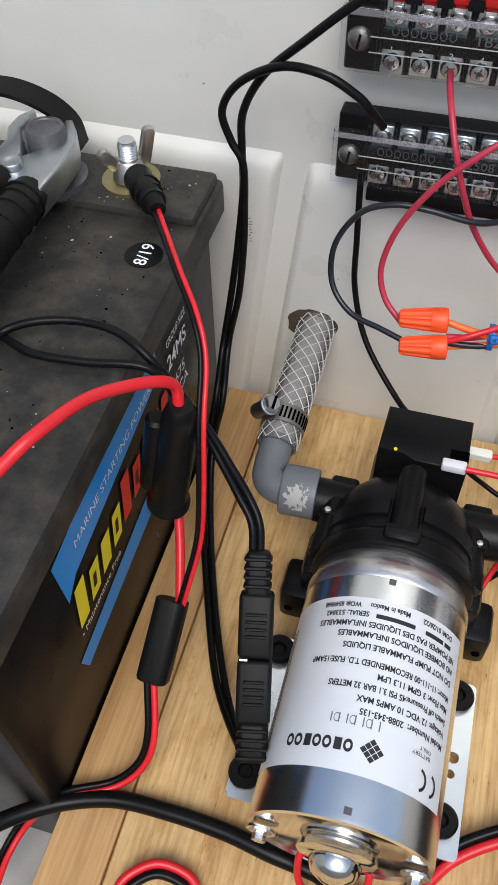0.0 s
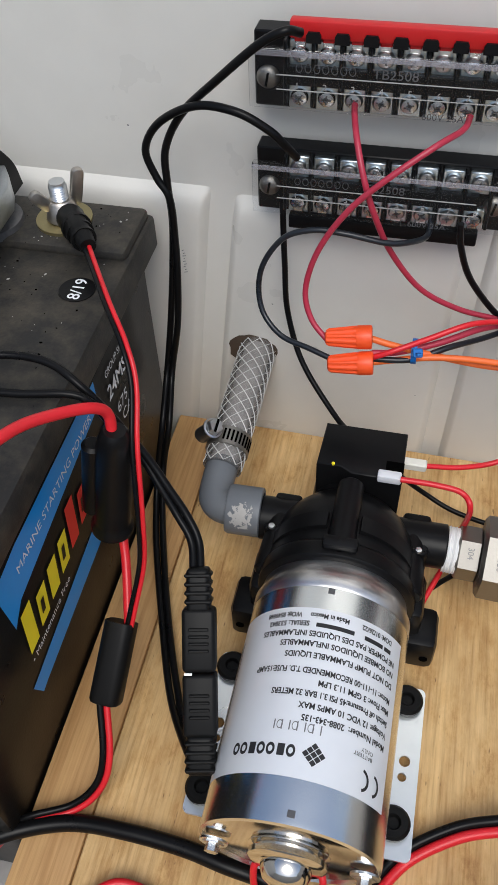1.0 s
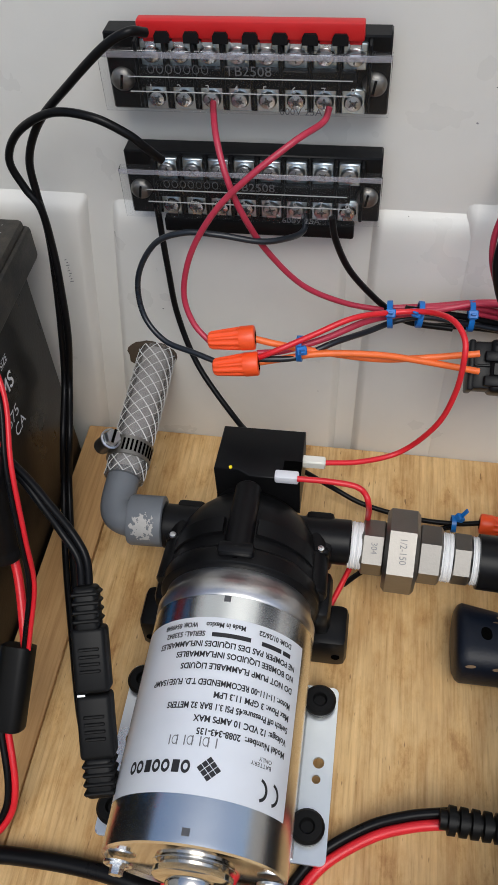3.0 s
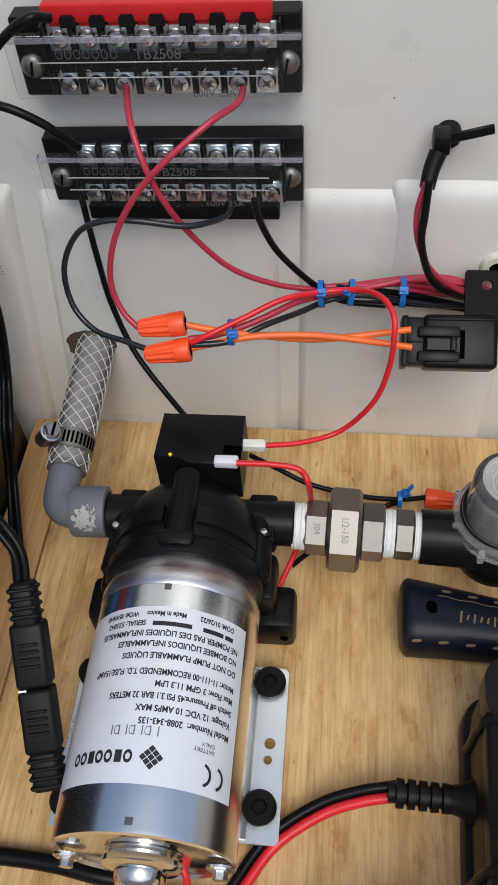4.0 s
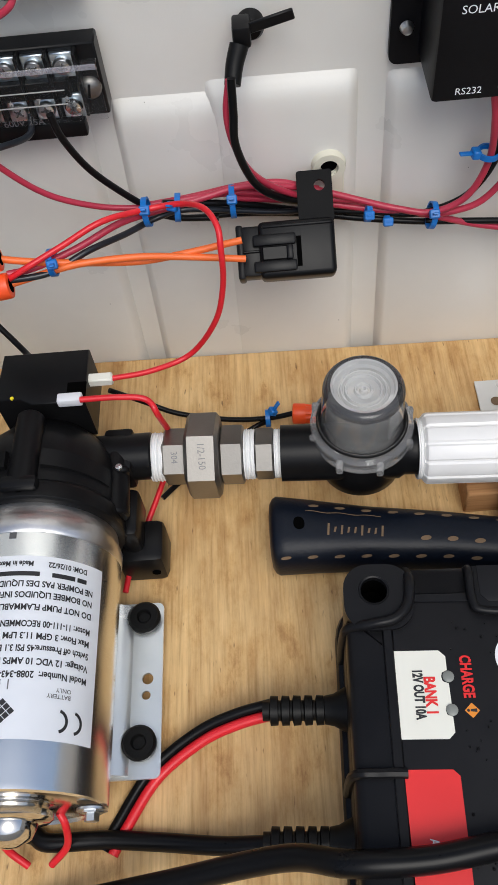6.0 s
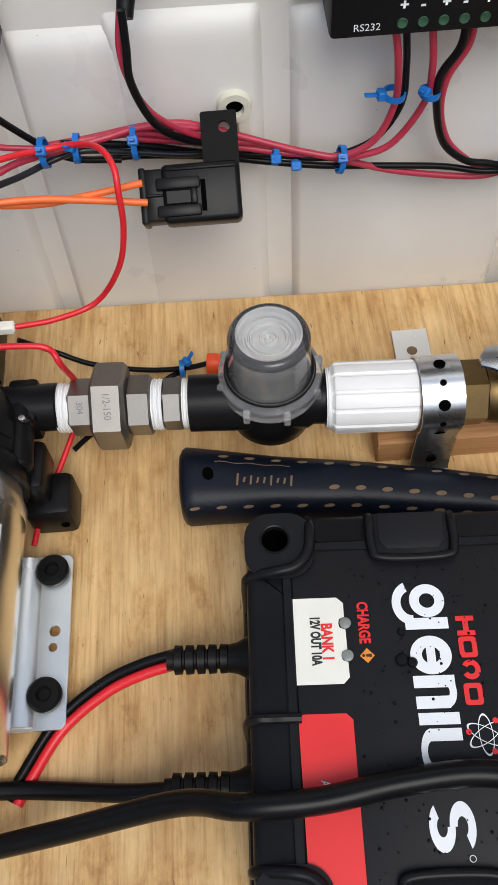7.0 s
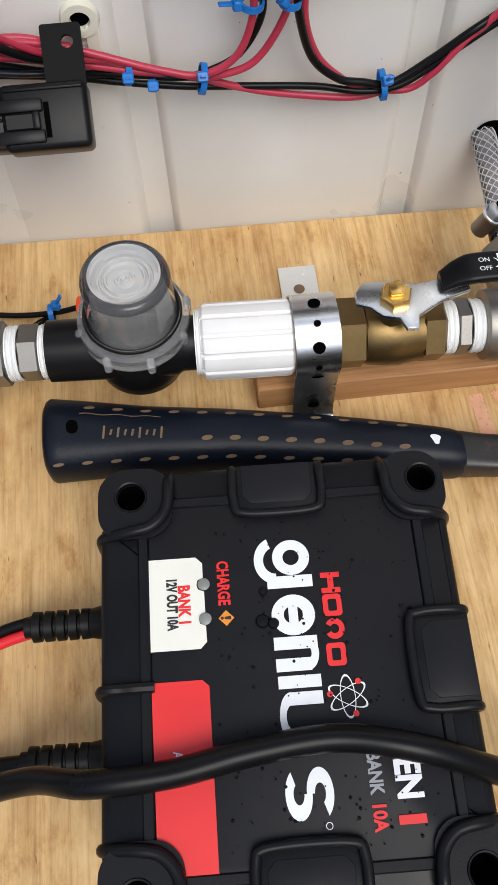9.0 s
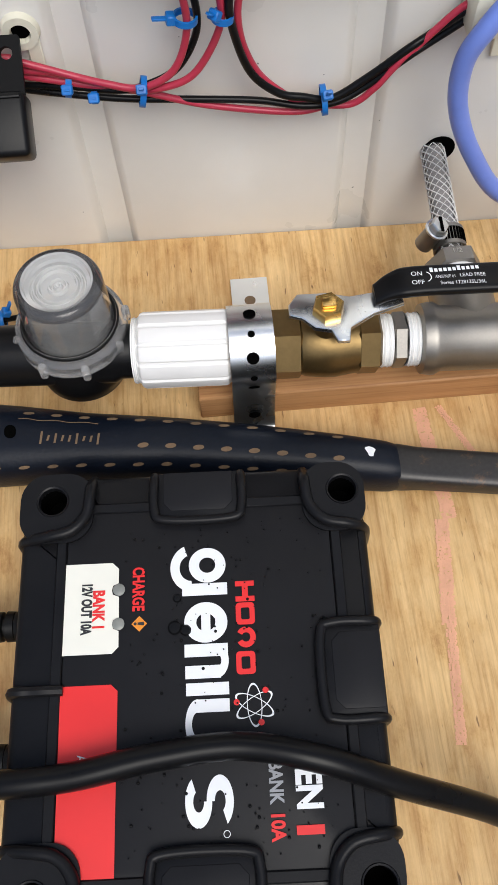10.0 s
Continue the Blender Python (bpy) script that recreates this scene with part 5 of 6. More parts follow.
    out = [(-0.0507, -0.0017), (-0.0325, -0.0017), (-0.0301, -0.0040), (-0.0300, -0.0635), (-0.0424, -0.0635), (-0.0462, -0.0590), (-0.0500, -0.0562)]
    flat_shape(out, lambda x, y: M @ Vector((x, y, z + 0.0001)), "print_panel", M_REDINK, e, "bright red printed panel")
    letters("BANK 1", 0.0060, turned_text(-0.0398, 0.0330), "writing", M_REDINK, e, bold=0.00026, length=0.0143)
    letters("12V OUT 10A", 0.0052, turned_text(-0.0440, 0.0359), "writing", M_INK, e, bold=0.00026, length=0.0196)
    letters("CHARGE", 0.0060, turned_text(-0.0250, 0.0412), "writing", M_REDINK, e, bold=0.00022, length=0.0168)
    letters("AC", 0.0046, turned_text(-0.0436, -0.0252), "writing", M_WHITEINK, e, bold=0.0001, length=0.0042)
    flat_shape([(-0.0226, 0.0226), (-0.0197, 0.0197), (-0.0226, 0.0168), (-0.0255, 0.0197)], lambda x, y: M @ Vector((x, y, z + 0.0001)), "warning_mark", M_AMBER, e, "amber warning diamond")
    flat_shape([(-0.0232, 0.0201), (-0.0208, 0.0204), (-0.0208, 0.0190), (-0.0232, 0.0193)], lambda x, y: M @ Vector((x, y, z + 0.0003)), "warning_stroke", M_INK, e)
    flat_shape(ngon(8, 0.0006), lambda x, y: M @ Vector((-0.0241 + x, 0.0197 + y, z + 0.0003)), "warning_stroke", M_INK, e)

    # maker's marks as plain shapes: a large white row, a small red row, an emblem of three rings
    def arc(cx, cy, rx, ry, w, a0=0, a1=360, m=M_WHITEINK, lift=0.0002):
        ring_shape(1 - w, 1.0, lambda a, c: M @ Vector((cx + a * rx, cy + c * ry, z + lift)), "brand_mark", m, e, seg=36, a0=a0, a1=a1)

    def bar(x0, x1, y0, y1, m=M_WHITEINK, lift=0.00024):
        flat_shape([(x0, y0), (x1, y0), (x1, y1), (x0, y1)], lambda x, y: M @ Vector((x, y, z + lift)), "brand_mark", m, e)

    def link(cx, cy, w, h, t, m=M_REDINK, gap=False):
        """A rounded link, open at its lower end where gap is set."""
        if gap:
            arc(cx, cy, w / 2, h / 2, 2 * t / w, -150, 150, m)
        else:
            outer, inner = rounded(w, h, 0.0014, 4, cx, cy), rounded(w - 2 * t, h - 2 * t, 0.0006, 4, cx, cy)
            b = bmesh.new()
            a, c = [[b.verts.new(M @ Vector((x, y, z + 0.0002))) for x, y in ring] for ring in (outer, inner)]
            for k in range(len(a)):
                n = (k + 1) % len(a)
                b.faces.new((a[k], a[n], c[n], c[k]))
            part("brand_mark", b, m, e)
    arc(0.0030, 0.0408, 0.0070, 0.0068, 0.56)
    arc(-0.0030, 0.0400, 0.0080, 0.0090, 0.44, 110, 270)
    bar(-0.0066, 0.0103, 0.0292, 0.0338)
    arc(0.0020, 0.0191, 0.0080, 0.0075, 0.56)
    bar(0.0003, 0.0037, 0.0140, 0.0240)
    bar(-0.0060, 0.0098, 0.0066, 0.0112)
    bar(-0.0058, 0.0070, -0.0011, 0.0035)
    arc(0.0055, 0.0051, 0.0045, 0.0062, 0.60, -90, 90)
    bar(-0.0056, 0.0098, -0.0070, -0.0026)
    bar(-0.0020, 0.0098, -0.0128, -0.0083)
    bar(-0.0056, 0.0098, -0.0254, -0.0209)
    arc(-0.0015, -0.0168, 0.0045, 0.0086, 0.52, 90, 270)
    arc(0.0055, -0.0417, 0.0046, 0.0083, 0.60, -60, 180)
    arc(-0.0018, -0.0417, 0.0046, 0.0083, 0.60, -240, 0, lift=0.00026)
    bar(0.0133, 0.0204, 0.0320, 0.0340, M_REDINK)
    bar(0.0133, 0.0204, 0.0262, 0.0282, M_REDINK)
    bar(0.0158, 0.0180, 0.0278, 0.0324, M_REDINK, 0.00028)
    link(0.0167, 0.0217, 0.0070, 0.0082, 0.0019)
    link(0.0166, 0.0130, 0.0072, 0.0076, 0.0020, gap=True)
    link(0.0162, 0.0038, 0.0070, 0.0082, 0.0019)
    for k in range(3):
        ring_shape(0.90, 1.0, lambda a, c, k=k: M @ (Vector((0.0186, -0.0110, z + 0.0002)) + Matrix.Rotation(radians(60 * k + 32), 3, "Z") @ Vector((a * 0.0076, c * 0.0027, 0))), "emblem_ring", M_WHITEINK, e, seg=32)
        a = radians(50 + 120 * k)
        flat_shape(ngon(12, 0.0011), lambda x, y, a=a: M @ Vector((0.0186 + 0.0064 * math.cos(a) + x, -0.0110 + 0.0064 * math.sin(a) + y, z + 0.0004)), "emblem_dot", M_REDINK, e)
    arc(0.0075, -0.0520, 0.0012, 0.0012, 0.2, lift=0.0002)
    letters("GEN", 0.0120, turned_text(0.0318, -0.0250), "writing", M_WHITEINK, e, bold=0.0005, length=0.0205)
    letters("1", 0.0120, turned_text(0.0314, -0.0482), "writing", M_REDINK, e, bold=0.0006, length=0.0052)
    letters("BANK", 0.0064, turned_text(0.0226, -0.0298), "writing", M_MIDINK, e, bold=0.00022, length=0.0140)
    letters("10A", 0.0064, turned_text(0.0226, -0.0458), "writing", M_REDINK, e, bold=0.00024, length=0.0094)
    # dried drops on the face
    rng = random.Random(11)
    b = bmesh.new()
    for i in range(230):
        x, y, r = rng.uniform(-0.028, 0.047), rng.uniform(-0.060, 0.060), rng.choice((0.0002, 0.0002, 0.0003, 0.0003, 0.0004, 0.0006))
        lathe([(0, z + 0.0009), (r * 0.7, z + 0.0007), (r, z + 0.0003)], pose(x, y, 0), 8, b)
    tagged(part("drops", put(b), M_BLACK, e, "dried dark drops"), kind="stuff")
    b = lathe([(0, z + 0.0012), (0.0020, z + 0.0010), (0.0026, z + 0.0003)], pose(-0.0095, 0.0175, 0), 14)
    lathe([(0, z + 0.0012), (0.0016, z + 0.0010), (0.0021, z + 0.0003)], pose(-0.0055, 0.0165, 0), 14, b)
    lathe([(0, z + 0.0012), (0.0012, z + 0.0010), (0.0016, z + 0.0003)], pose(-0.0085, 0.0285, 0), 14, b)
    part("water_drop", put(b), M_CABLE, e, "dark spilled drop")
    return e


charger()


# ---------- terminal strips ----------
def terminal_strip(zc, label, bar, bar_up):
    e = thing("terminal_strip", (0.0865, UPPER_Y, zc), label, "terminal strip", "terminal strips")
    x0, x1 = 0.0290, 0.1425
    b = box(x0, x1, UPPER_Y - 0.0100, UPPER_Y + 0.0005, zc - 0.0165, zc + 0.0165, 0.0007, 1)
    box(x0 + 0.004, x1 - 0.004, UPPER_Y, UPPER_Y + 0.0048, zc - 0.0150, zc + 0.0060, 0.0005, 1, b)
    box(x0 + 0.013, x1 - 0.013, UPPER_Y - 0.0150, UPPER_Y - 0.008, zc - 0.0040, zc + 0.0040, 0.0004, 1, b)
    base_ob = part("base", b, M_BLACK, e, "black phenolic base")
    for i in range(9):
        x = 0.0430 + i * 0.01143
        part("barrier", box(x - 0.0007, x + 0.0007, UPPER_Y - 0.0160, UPPER_Y - 0.008, zc - 0.0128, zc + 0.0155, 0.0003, 1), M_BLACK, base_ob)
    for k, s in ((0, 1), (1, -1)):
        for i in range(8):
            x = 0.0487 + i * 0.01143
            z = zc + (0.0090 if s > 0 else -0.0098)
            plate = part("contact_plate", box(x - 0.0047, x + 0.0047, UPPER_Y - 0.0118, UPPER_Y - 0.0098, z - 0.0056, z + 0.0052, 0.0004, 1), M_CONTACT, e, "nickel contact plate")
            m = pose(x, UPPER_Y - 0.0118, z, 90, 0, 0)
            part("screw", lathe([(0.0037, 0), (0.0038, 0.0012), (0.0031, 0.0022), (0.0012, 0.0026), (0.0008, 0.0018), (0, 0.0018)], m, 20), M_STEEL, plate)
            a = 37 * i + 50 * k
            bb = box(-0.0021, 0.0021, -0.00032, 0.00032, 0.0020, 0.0027)
            box(-0.00032, 0.00032, -0.0021, 0.0021, 0.0020, 0.0027, 0, 1, bb)
            bb.transform(m @ pose(0, 0, 0, 0, 0, a))
            part("screw_slot", bb, M_LEAD, plate)
    for x in (x0 + 0.0058, x1 - 0.0058):
        m = pose(x, UPPER_Y - 0.0100, zc - 0.0030, 90, 0, 0)
        part("mount_screw", lathe([(0.0050, 0), (0.0048, 0.0016), (0.0032, 0.0030), (0, 0.0034)], m, 24), M_STAINLESS, e, "round-head mounting screw")
        bb = box(-0.0030, 0.0030, -0.0005, 0.0005, 0.0028, 0.0036)
        bb.transform(m @ pose(0, 0, 0, 0, 0, 80))
        part("screw_slot", bb, M_SOCKET, e)
    # clear cover, a bent sheet with rounded lip
    cy = UPPER_Y - 0.0185
    b = box(x0 - 0.0005, x1 + 0.0005, cy - 0.0012, cy, zc - 0.0125, zc + 0.0130, 0.0004, 1)
    box(x0 - 0.0005, x1 + 0.0005, cy, cy + 0.0030, zc + 0.0117, zc + 0.0130, 0.0003, 1, b)
    cov = part("cover", b, M_CLEAR, e, "clear plastic cover")
    part("cover_lip", box(x0 - 0.0004, x1 + 0.0004, cy - 0.0018, cy - 0.0013, zc + 0.0106, zc + 0.0131, 0.0002, 1), M_LIP, cov, "hazy cover edge")
    # the cover's clear relief is drawn as flat grey lines and letters
    for zz in (zc - 0.0035, zc + 0.0028):
        part("cover_ridge", box(x0 + 0.011, x1 - 0.014, cy - 0.0016, cy - 0.0010, zz - 0.00012, zz + 0.00012), M_RELIEF, cov)
    for i in range(8):
        letters(str(i + 1), 0.0040, lambda gx, gy, i=i: Vector((0.0477 + i * 0.01143 + gx, cy - 0.0014, zc - 0.0028 + gy)), "writing", M_RELIEF, cov)
    letters("TB2508", 0.0058, lambda gx, gy: Vector((0.0790 + gx, cy - 0.0014, zc + 0.0040 + gy)), "writing", M_EMBOSS, cov)
    letters("600V 25A", 0.0042, lambda gx, gy: Vector((0.1000 + gx, cy - 0.0014, zc - 0.0120 + gy)), "writing", M_EMBOSS, cov)
    for i in range(7):
        ring_shape(0.0016, 0.0020, lambda a, c, i=i: Vector((0.0495 + i * 0.0036 + a * 0.7, cy - 0.0014, zc + 0.0062 + c)), "brand_mark", M_EMBOSS, cov, seg=12)
    # rounded tops of the barriers in front of the bridge
    if bar_up:
        for i in range(7):
            x = 0.0430 + (i + 1) * 0.01143
            sh = slab([(-0.0030, 0), (0.0030, 0), (0.0030, 0.0030), (0.0022, 0.0044), (-0.0022, 0.0044), (-0.0030, 0.0030)], 0.0, 0.0012, pose(x, UPPER_Y - 0.0152, zc + 0.0150, 90, 0, 0))
            part("barrier_top", sh, M_BLACK_MATT, base_ob)
    # comb bridge
    s = 1 if bar_up else -1
    z0 = zc + s * 0.0165
    b = box(0.0445, 0.1320, UPPER_Y - 0.0150, UPPER_Y - 0.0095, min(z0 - s * 0.0005, z0 + s * 0.0068), max(z0 - s * 0.0005, z0 + s * 0.0068), 0.0009, 2)
    comb = part("bridge_bar", b, bar, e, "red bridge bar" if bar is M_REDBAR else "black bridge bar")
    for i in range(8):
        x = 0.0487 + i * 0.01143
        part("bridge_tooth", box(x - 0.0024, x + 0.0024, UPPER_Y - 0.0135, UPPER_Y - 0.0115, min(zc + s * 0.0142, z0 + s * 0.003), max(zc + s * 0.0142, z0 + s * 0.003), 0.0003, 1), bar, comb)
        part("bridge_lug", box(x - 0.0022, x + 0.0022, UPPER_Y - 0.0131, UPPER_Y - 0.0119, min(zc + s * 0.0115, zc + s * 0.0146), max(zc + s * 0.0115, zc + s * 0.0146), 0.0002, 1), M_STEEL, comb, "steel bridge lug")
    settle(e, 0.0004, 0.0, -0.0008, 1.04, 0.0865)
    return e


terminal_strip(0.2457, "black eight-way terminal strip with red bridge bar on the wall", M_REDBAR, True)
terminal_strip(0.1925, "black eight-way terminal strip with black bridge bar on the wall", M_BLACK, False)


# ---------- fuse holder, charge controller, wall clips ----------
def fuse_holder():
    e = thing("fuse_holder", (0.222, 0.37, 0.11), "black waterproof blade fuse holder hanging on the wire bundle", "fuse holder")
    u, n = Vector((0, 0.80, 0.60)), Vector((0, -0.60, 0.80))
    m = Matrix.Translation((0, 0.3545, 0.1035)) @ Matrix((((1, 0, 0, 0)), (0, u.y, n.y, 0), (0, u.z, n.z, 0), (0, 0, 0, 1)))

    def put(b):
        b.transform(m)
        return b
    body = part("cap", put(box(0.2055, 0.2415, 0.0005, 0.0270, -0.012, 0.0042, 0.0026, 3)), M_BLACK, e)
    neck = part("neck", put(box(0.1965, 0.2070, 0.0020, 0.0255, -0.011, 0.0028, 0.0014, 2)), M_BLACK, e)
    part("collar", put(box(0.1952, 0.1985, 0.0010, 0.0262, -0.012, 0.0034, 0.0010, 2)), M_BLACK, e)
    part("neck_rib", put(box(0.1980, 0.2060, 0.0128, 0.0140, 0.0020, 0.0040, 0.0004, 1)), M_BLACK, neck)
    for y in (0.0058, 0.0180):
        part("latch_rail", put(box(0.2030, 0.2230, y - 0.0026, y + 0.0026, 0.0030, 0.0060, 0.0009, 2)), M_BLACK, body)
    part("latch", put(box(0.2070, 0.2200, 0.0086, 0.0152, 0.0034, 0.0050, 0.0006, 1)), M_BLACK, body)
    part("latch_tip", put(box(0.2185, 0.2215, 0.0084, 0.0154, 0.0040, 0.0066, 0.0008, 2)), M_BLACK, body)
    # black strip painted for the shade beside the latch
    part("latch_recess", put(box(0.2232, 0.2255, 0.0050, 0.0190, 0.0038, 0.00435)), M_SOCKET, body)
    part("ridge", put(box(0.2075, 0.2400, 0.0236, 0.0250, 0.0034, 0.0052, 0.0006, 2)), M_BLACK, body)
    out = rounded(0.0165, 0.0240, 0.0012, 3, 0.2335, 0.0370)
    part("tab", put(holed(out, [(0.2358, 0.0420, 0.0026)], -0.0006, 0.0018)), M_TAB, e, "flat mounting tab with a hole")
    settle(e, -0.0009, -0.0010, 0.0040)


fuse_holder()


def wire_nut(p, q, label):
    e = thing("wire_connector", p, label, "wire connector", "orange wire connectors")
    m, n = aim(p, q)
    b = bmesh.new()
    rows = []
    for h, r, fl in ((0.0, 0.0024, 0), (0.025, 0.0036, 0.3), (0.08, 0.0043, 1.0), (0.55, 0.0053, 1.3), (0.66, 0.0055, 0.5), (0.70, 0.0057, 0), (0.95, 0.0058, 0), (0.985, 0.0055, 0), (1.0, 0.0046, 0)):
        rows.append([b.verts.new(m @ Vector(((r - fl * 0.0006 * (i % 4 in (0, 1))) * math.cos(2 * math.pi * i / 40), (r - fl * 0.0006 * (i % 4 in (0, 1))) * math.sin(2 * math.pi * i / 40), h * n))) for i in range(40)])
    for a, c in zip(rows, rows[1:]):
        for i in range(40):
            j = (i + 1) % 40
            b.faces.new((a[i], c[i], c[j], a[j]))
    b.faces.new(rows[0]), b.faces.new(rows[-1])
    part("shell", b, M_ORANGE, e, "orange ribbed shell", 25)
    part("socket", lathe([(0, n * 1.001), (0.0034, n * 1.001)], m, 20), M_SOCKET, e)


wire_nut((0.0706, 0.3411, 0.1433), (0.0928, 0.3435, 0.1449), "orange twist-on wire connector joining red wires")
wire_nut((0.0731, 0.3347, 0.1322), (0.0949, 0.3373, 0.1342), "orange twist-on wire connector joining grey wires")
wire_nut((0.2372, 0.3393, 0.0147), (0.2155, 0.3415, 0.0147), "orange twist-on wire connector on the plywood")


def zip_tie(at, along_, r, tail, label="blue cable tie round the wires"):
    e = thing("cable_tie", at, label, "cable tie", "blue cable ties")
    m, _ = aim(at, Vector(at) + Vector(along_))
    part("loop", lathe([(r, -0.0013), (r + 0.0010, -0.0013), (r + 0.0010, 0.0013), (r, 0.0013)], m, 24), M_BLUE, e)
    t = Vector(tail)
    c = Vector(at) + t.normalized() * (r + 0.0015)
    b = box(-0.0024, 0.0024, -0.0021, 0.0021, -0.0015, 0.0022, 0.0005, 1)
    b.transform(aim(c, c + t)[0])
    part("lock", b, M_BLUE, e)
    b = box(-0.0012, 0.0012, -0.0005, 0.0005, 0.0018, 0.0018 + t.length, 0.0002, 1)
    b.transform(aim(c, c + t)[0])
    part("tail", b, M_BLUE, e)


for at, al, r, tail in (((0.1546, 0.3749, 0.1363), (1, 0, 0.1), 0.0058, (0.0, -0.003, 0.003)), ((0.1689, 0.3763, 0.1361), (1, 0, -0.1), 0.0056, (-0.001, -0.003, 0.003)), ((0.1941, 0.3828, 0.1315), (1, 0, 0), 0.0068, (0, -0.002, 0.002)),
                        ((0.1132, 0.3469, 0.1363), (1, 0, 0.05), 0.0052, (0.001, -0.004, 0.003)), ((0.2577, 0.3809, 0.1186), (1, 0, -0.2), 0.0028, (0, -0.0006, 0.0004)), ((0.2675, 0.3837, 0.1107), (1, 0, 0), 0.0017, (0, -0.0004, 0.0003)),
                        ((0.2889, 0.3833, 0.1124), (1, 0, -0.2), 0.0056, (0.0, -0.002, 0.002)), ((0.3102, 0.3823, 0.1469), (0.1, 0, 1), 0.0042, (-0.006, -0.001, 0.001)), ((0.3252, 0.3792, 0.1486), (0.1, 0, 1), 0.0036, (-0.002, -0.002, 0.002)),
                        ((0.3696, 0.3851, 0.0993), (1, 0, 0.1), 0.0058, (0.0005, -0.003, 0.004)), ((0.2016, 0.3422, 0.011), (1, 0, 0), 0.0040, (0.003, 0.001, 0.005))):
    zip_tie(at, al, r, tail)


def nylon_clip(at, label, r=0.0080):
    e = thing("cable_clip", at, label, "cable clip", "nylon wall clips")
    part("loop", lathe([(r * 0.50, 0.0), (r * 0.55, 0.0035), (r * 0.95, 0.0035), (r * 1.05, 0), (r * 0.50, 0)], pose(*at, 90, 0, 0), 32), M_NYLON, e)
    part("band", box(at[0] + 0.0012, at[0] + 0.0072, at[1] - 0.0028, at[1] - 0.0012, at[2] - 0.030, at[2] - 0.003, 0.0005, 1), M_NYLON, e)
    part("screw", lathe([(0, 0.0010), (r * 0.5, 0.0005)], pose(at[0], at[1], at[2], 90, 0, 0), 18), M_SOCKET, e)


nylon_clip((0.2405, along_wall(0.24), 0.1345), "off-white nylon cable clip screwed to the wall")


def tie_mount():
    e = thing("tie_mount", (0.2055, UPPER_Y, 0.2060), "black push-in tie mount with tail holding two wires", "cable mount")
    part("disc", lathe([(0.0056, -0.007), (0.0056, 0.002), (0.0042, 0.004), (0, 0.004)], pose(0.2075, UPPER_Y, 0.2045, 90, 0, 0), 24), M_BLACK, e)
    part("head", box(0.2000, 0.2075, UPPER_Y - 0.013, UPPER_Y - 0.002, 0.2020, 0.2110, 0.0012, 2), M_BLACK, e)
    b = box(0.0, 0.0195, -0.0030, -0.0014, -0.0022, 0.0022, 0.0004, 1)
    b.transform(pose(0.2060, UPPER_Y - 0.0075, 0.2085, 0, -14, 0))
    part("tail", b, M_BLACK, e)
    part("sleeve", tube([(0.2025, 0.3925, 0.2035), (0.2000, 0.3880, 0.1980), (0.1985, 0.3825, 0.1925)], lambda t: 0.0040 - 0.0006 * t, 14), M_RUBBER, e, "black heat-shrink sleeve")
    settle(e, 0.0011, -0.0010, -0.0008)


tie_mount()


def controller():
    e = thing("charge_controller", (0.34, UPPER_Y, 0.25), "black solar charge controller box on the wall", "charge controller")
    fy = 0.3695
    part("case", box(0.2780, 0.4000, fy, UPPER_Y + 0.004, 0.1850, 0.3150, 0.0020, 2), M_BLACK_MATT, e, "black metal case")
    part("flange", slab(rounded(0.030, 0.100, 0.004, 4), 0.0, 0.004, pose(0.2805, UPPER_Y + 0.0030, 0.2320, 90, 0, 0)), M_BLACK_MATT, e)
    part("flange_screw", lathe([(0, 0.003), (0.002, 0.0026), (0.003, 0.0)], pose(0.2720, UPPER_Y - 0.0025, 0.1990, 90, 0, 0), 16), M_STEEL, e)

    def front(x, z):
        return Vector((x, fy - 0.0003, z))
    letters("RS232", 0.0042, lambda gx, gy: front(0.2870 + gx, 0.1885 + gy), "writing", M_WHITEINK, e)
    letters("SOLAR CHARGE CONTROLLER", 0.0046, lambda gx, gy: front(0.2855 + gx, 0.2215 + gy), "writing", M_WHITEINK, e)
    for i in range(6):
        x = 0.3060 + i * 0.0080
        part("terminal_screw", lathe([(0.0023, -0.0005), (0.0019, 0.0006), (0.0010, 0.0002), (0, 0.0002)], pose(x, fy, 0.1905, 90, 0, 0), 16), M_DKGREEN, e, "dark green terminal screw")
        letters("+" if i % 2 == 0 else "-", 0.0058, lambda gx, gy, x=x: front(x - 0.0017 + gx, 0.1960 + gy), "writing", M_WHITEINK, e, bold=0.0002)
    for x in (0.3098, 0.3258):
        for i in range(3):
            for j in range(3):
                flat_shape([(0, 0), (0.0014, 0), (0.0014, 0.0014), (0, 0.0014)], lambda a, c, i=i, j=j, x=x: front(x + i * 0.0019 + j * 0.0004 + a, 0.2020 + j * 0.0019 + c), "panel_mark", M_WHITEINK, e)
    settle(e, 0.0005, -0.0012, -0.0011)


controller()

e = thing("blue_hose", (0.445, 0.37, 0.10), "coiled translucent blue hose hung on the wall", "hose")
part("tube", tube([(0.470, 0.378, 0.175), (0.4430, 0.370, 0.159), (0.4293, 0.366, 0.1440), (0.4238, 0.366, 0.1290), (0.4263, 0.366, 0.1060), (0.4390, 0.366, 0.0780), (0.4600, 0.366, 0.0500), (0.4950, 0.366, 0.036), (0.530, 0.372, 0.045)], 0.0044, 20, 8), M_BLUEHOSE, e)
nylon_clip((0.4440, along_wall(0.444), 0.1395), "off-white nylon clip for wires and blue hose", 0.0095)
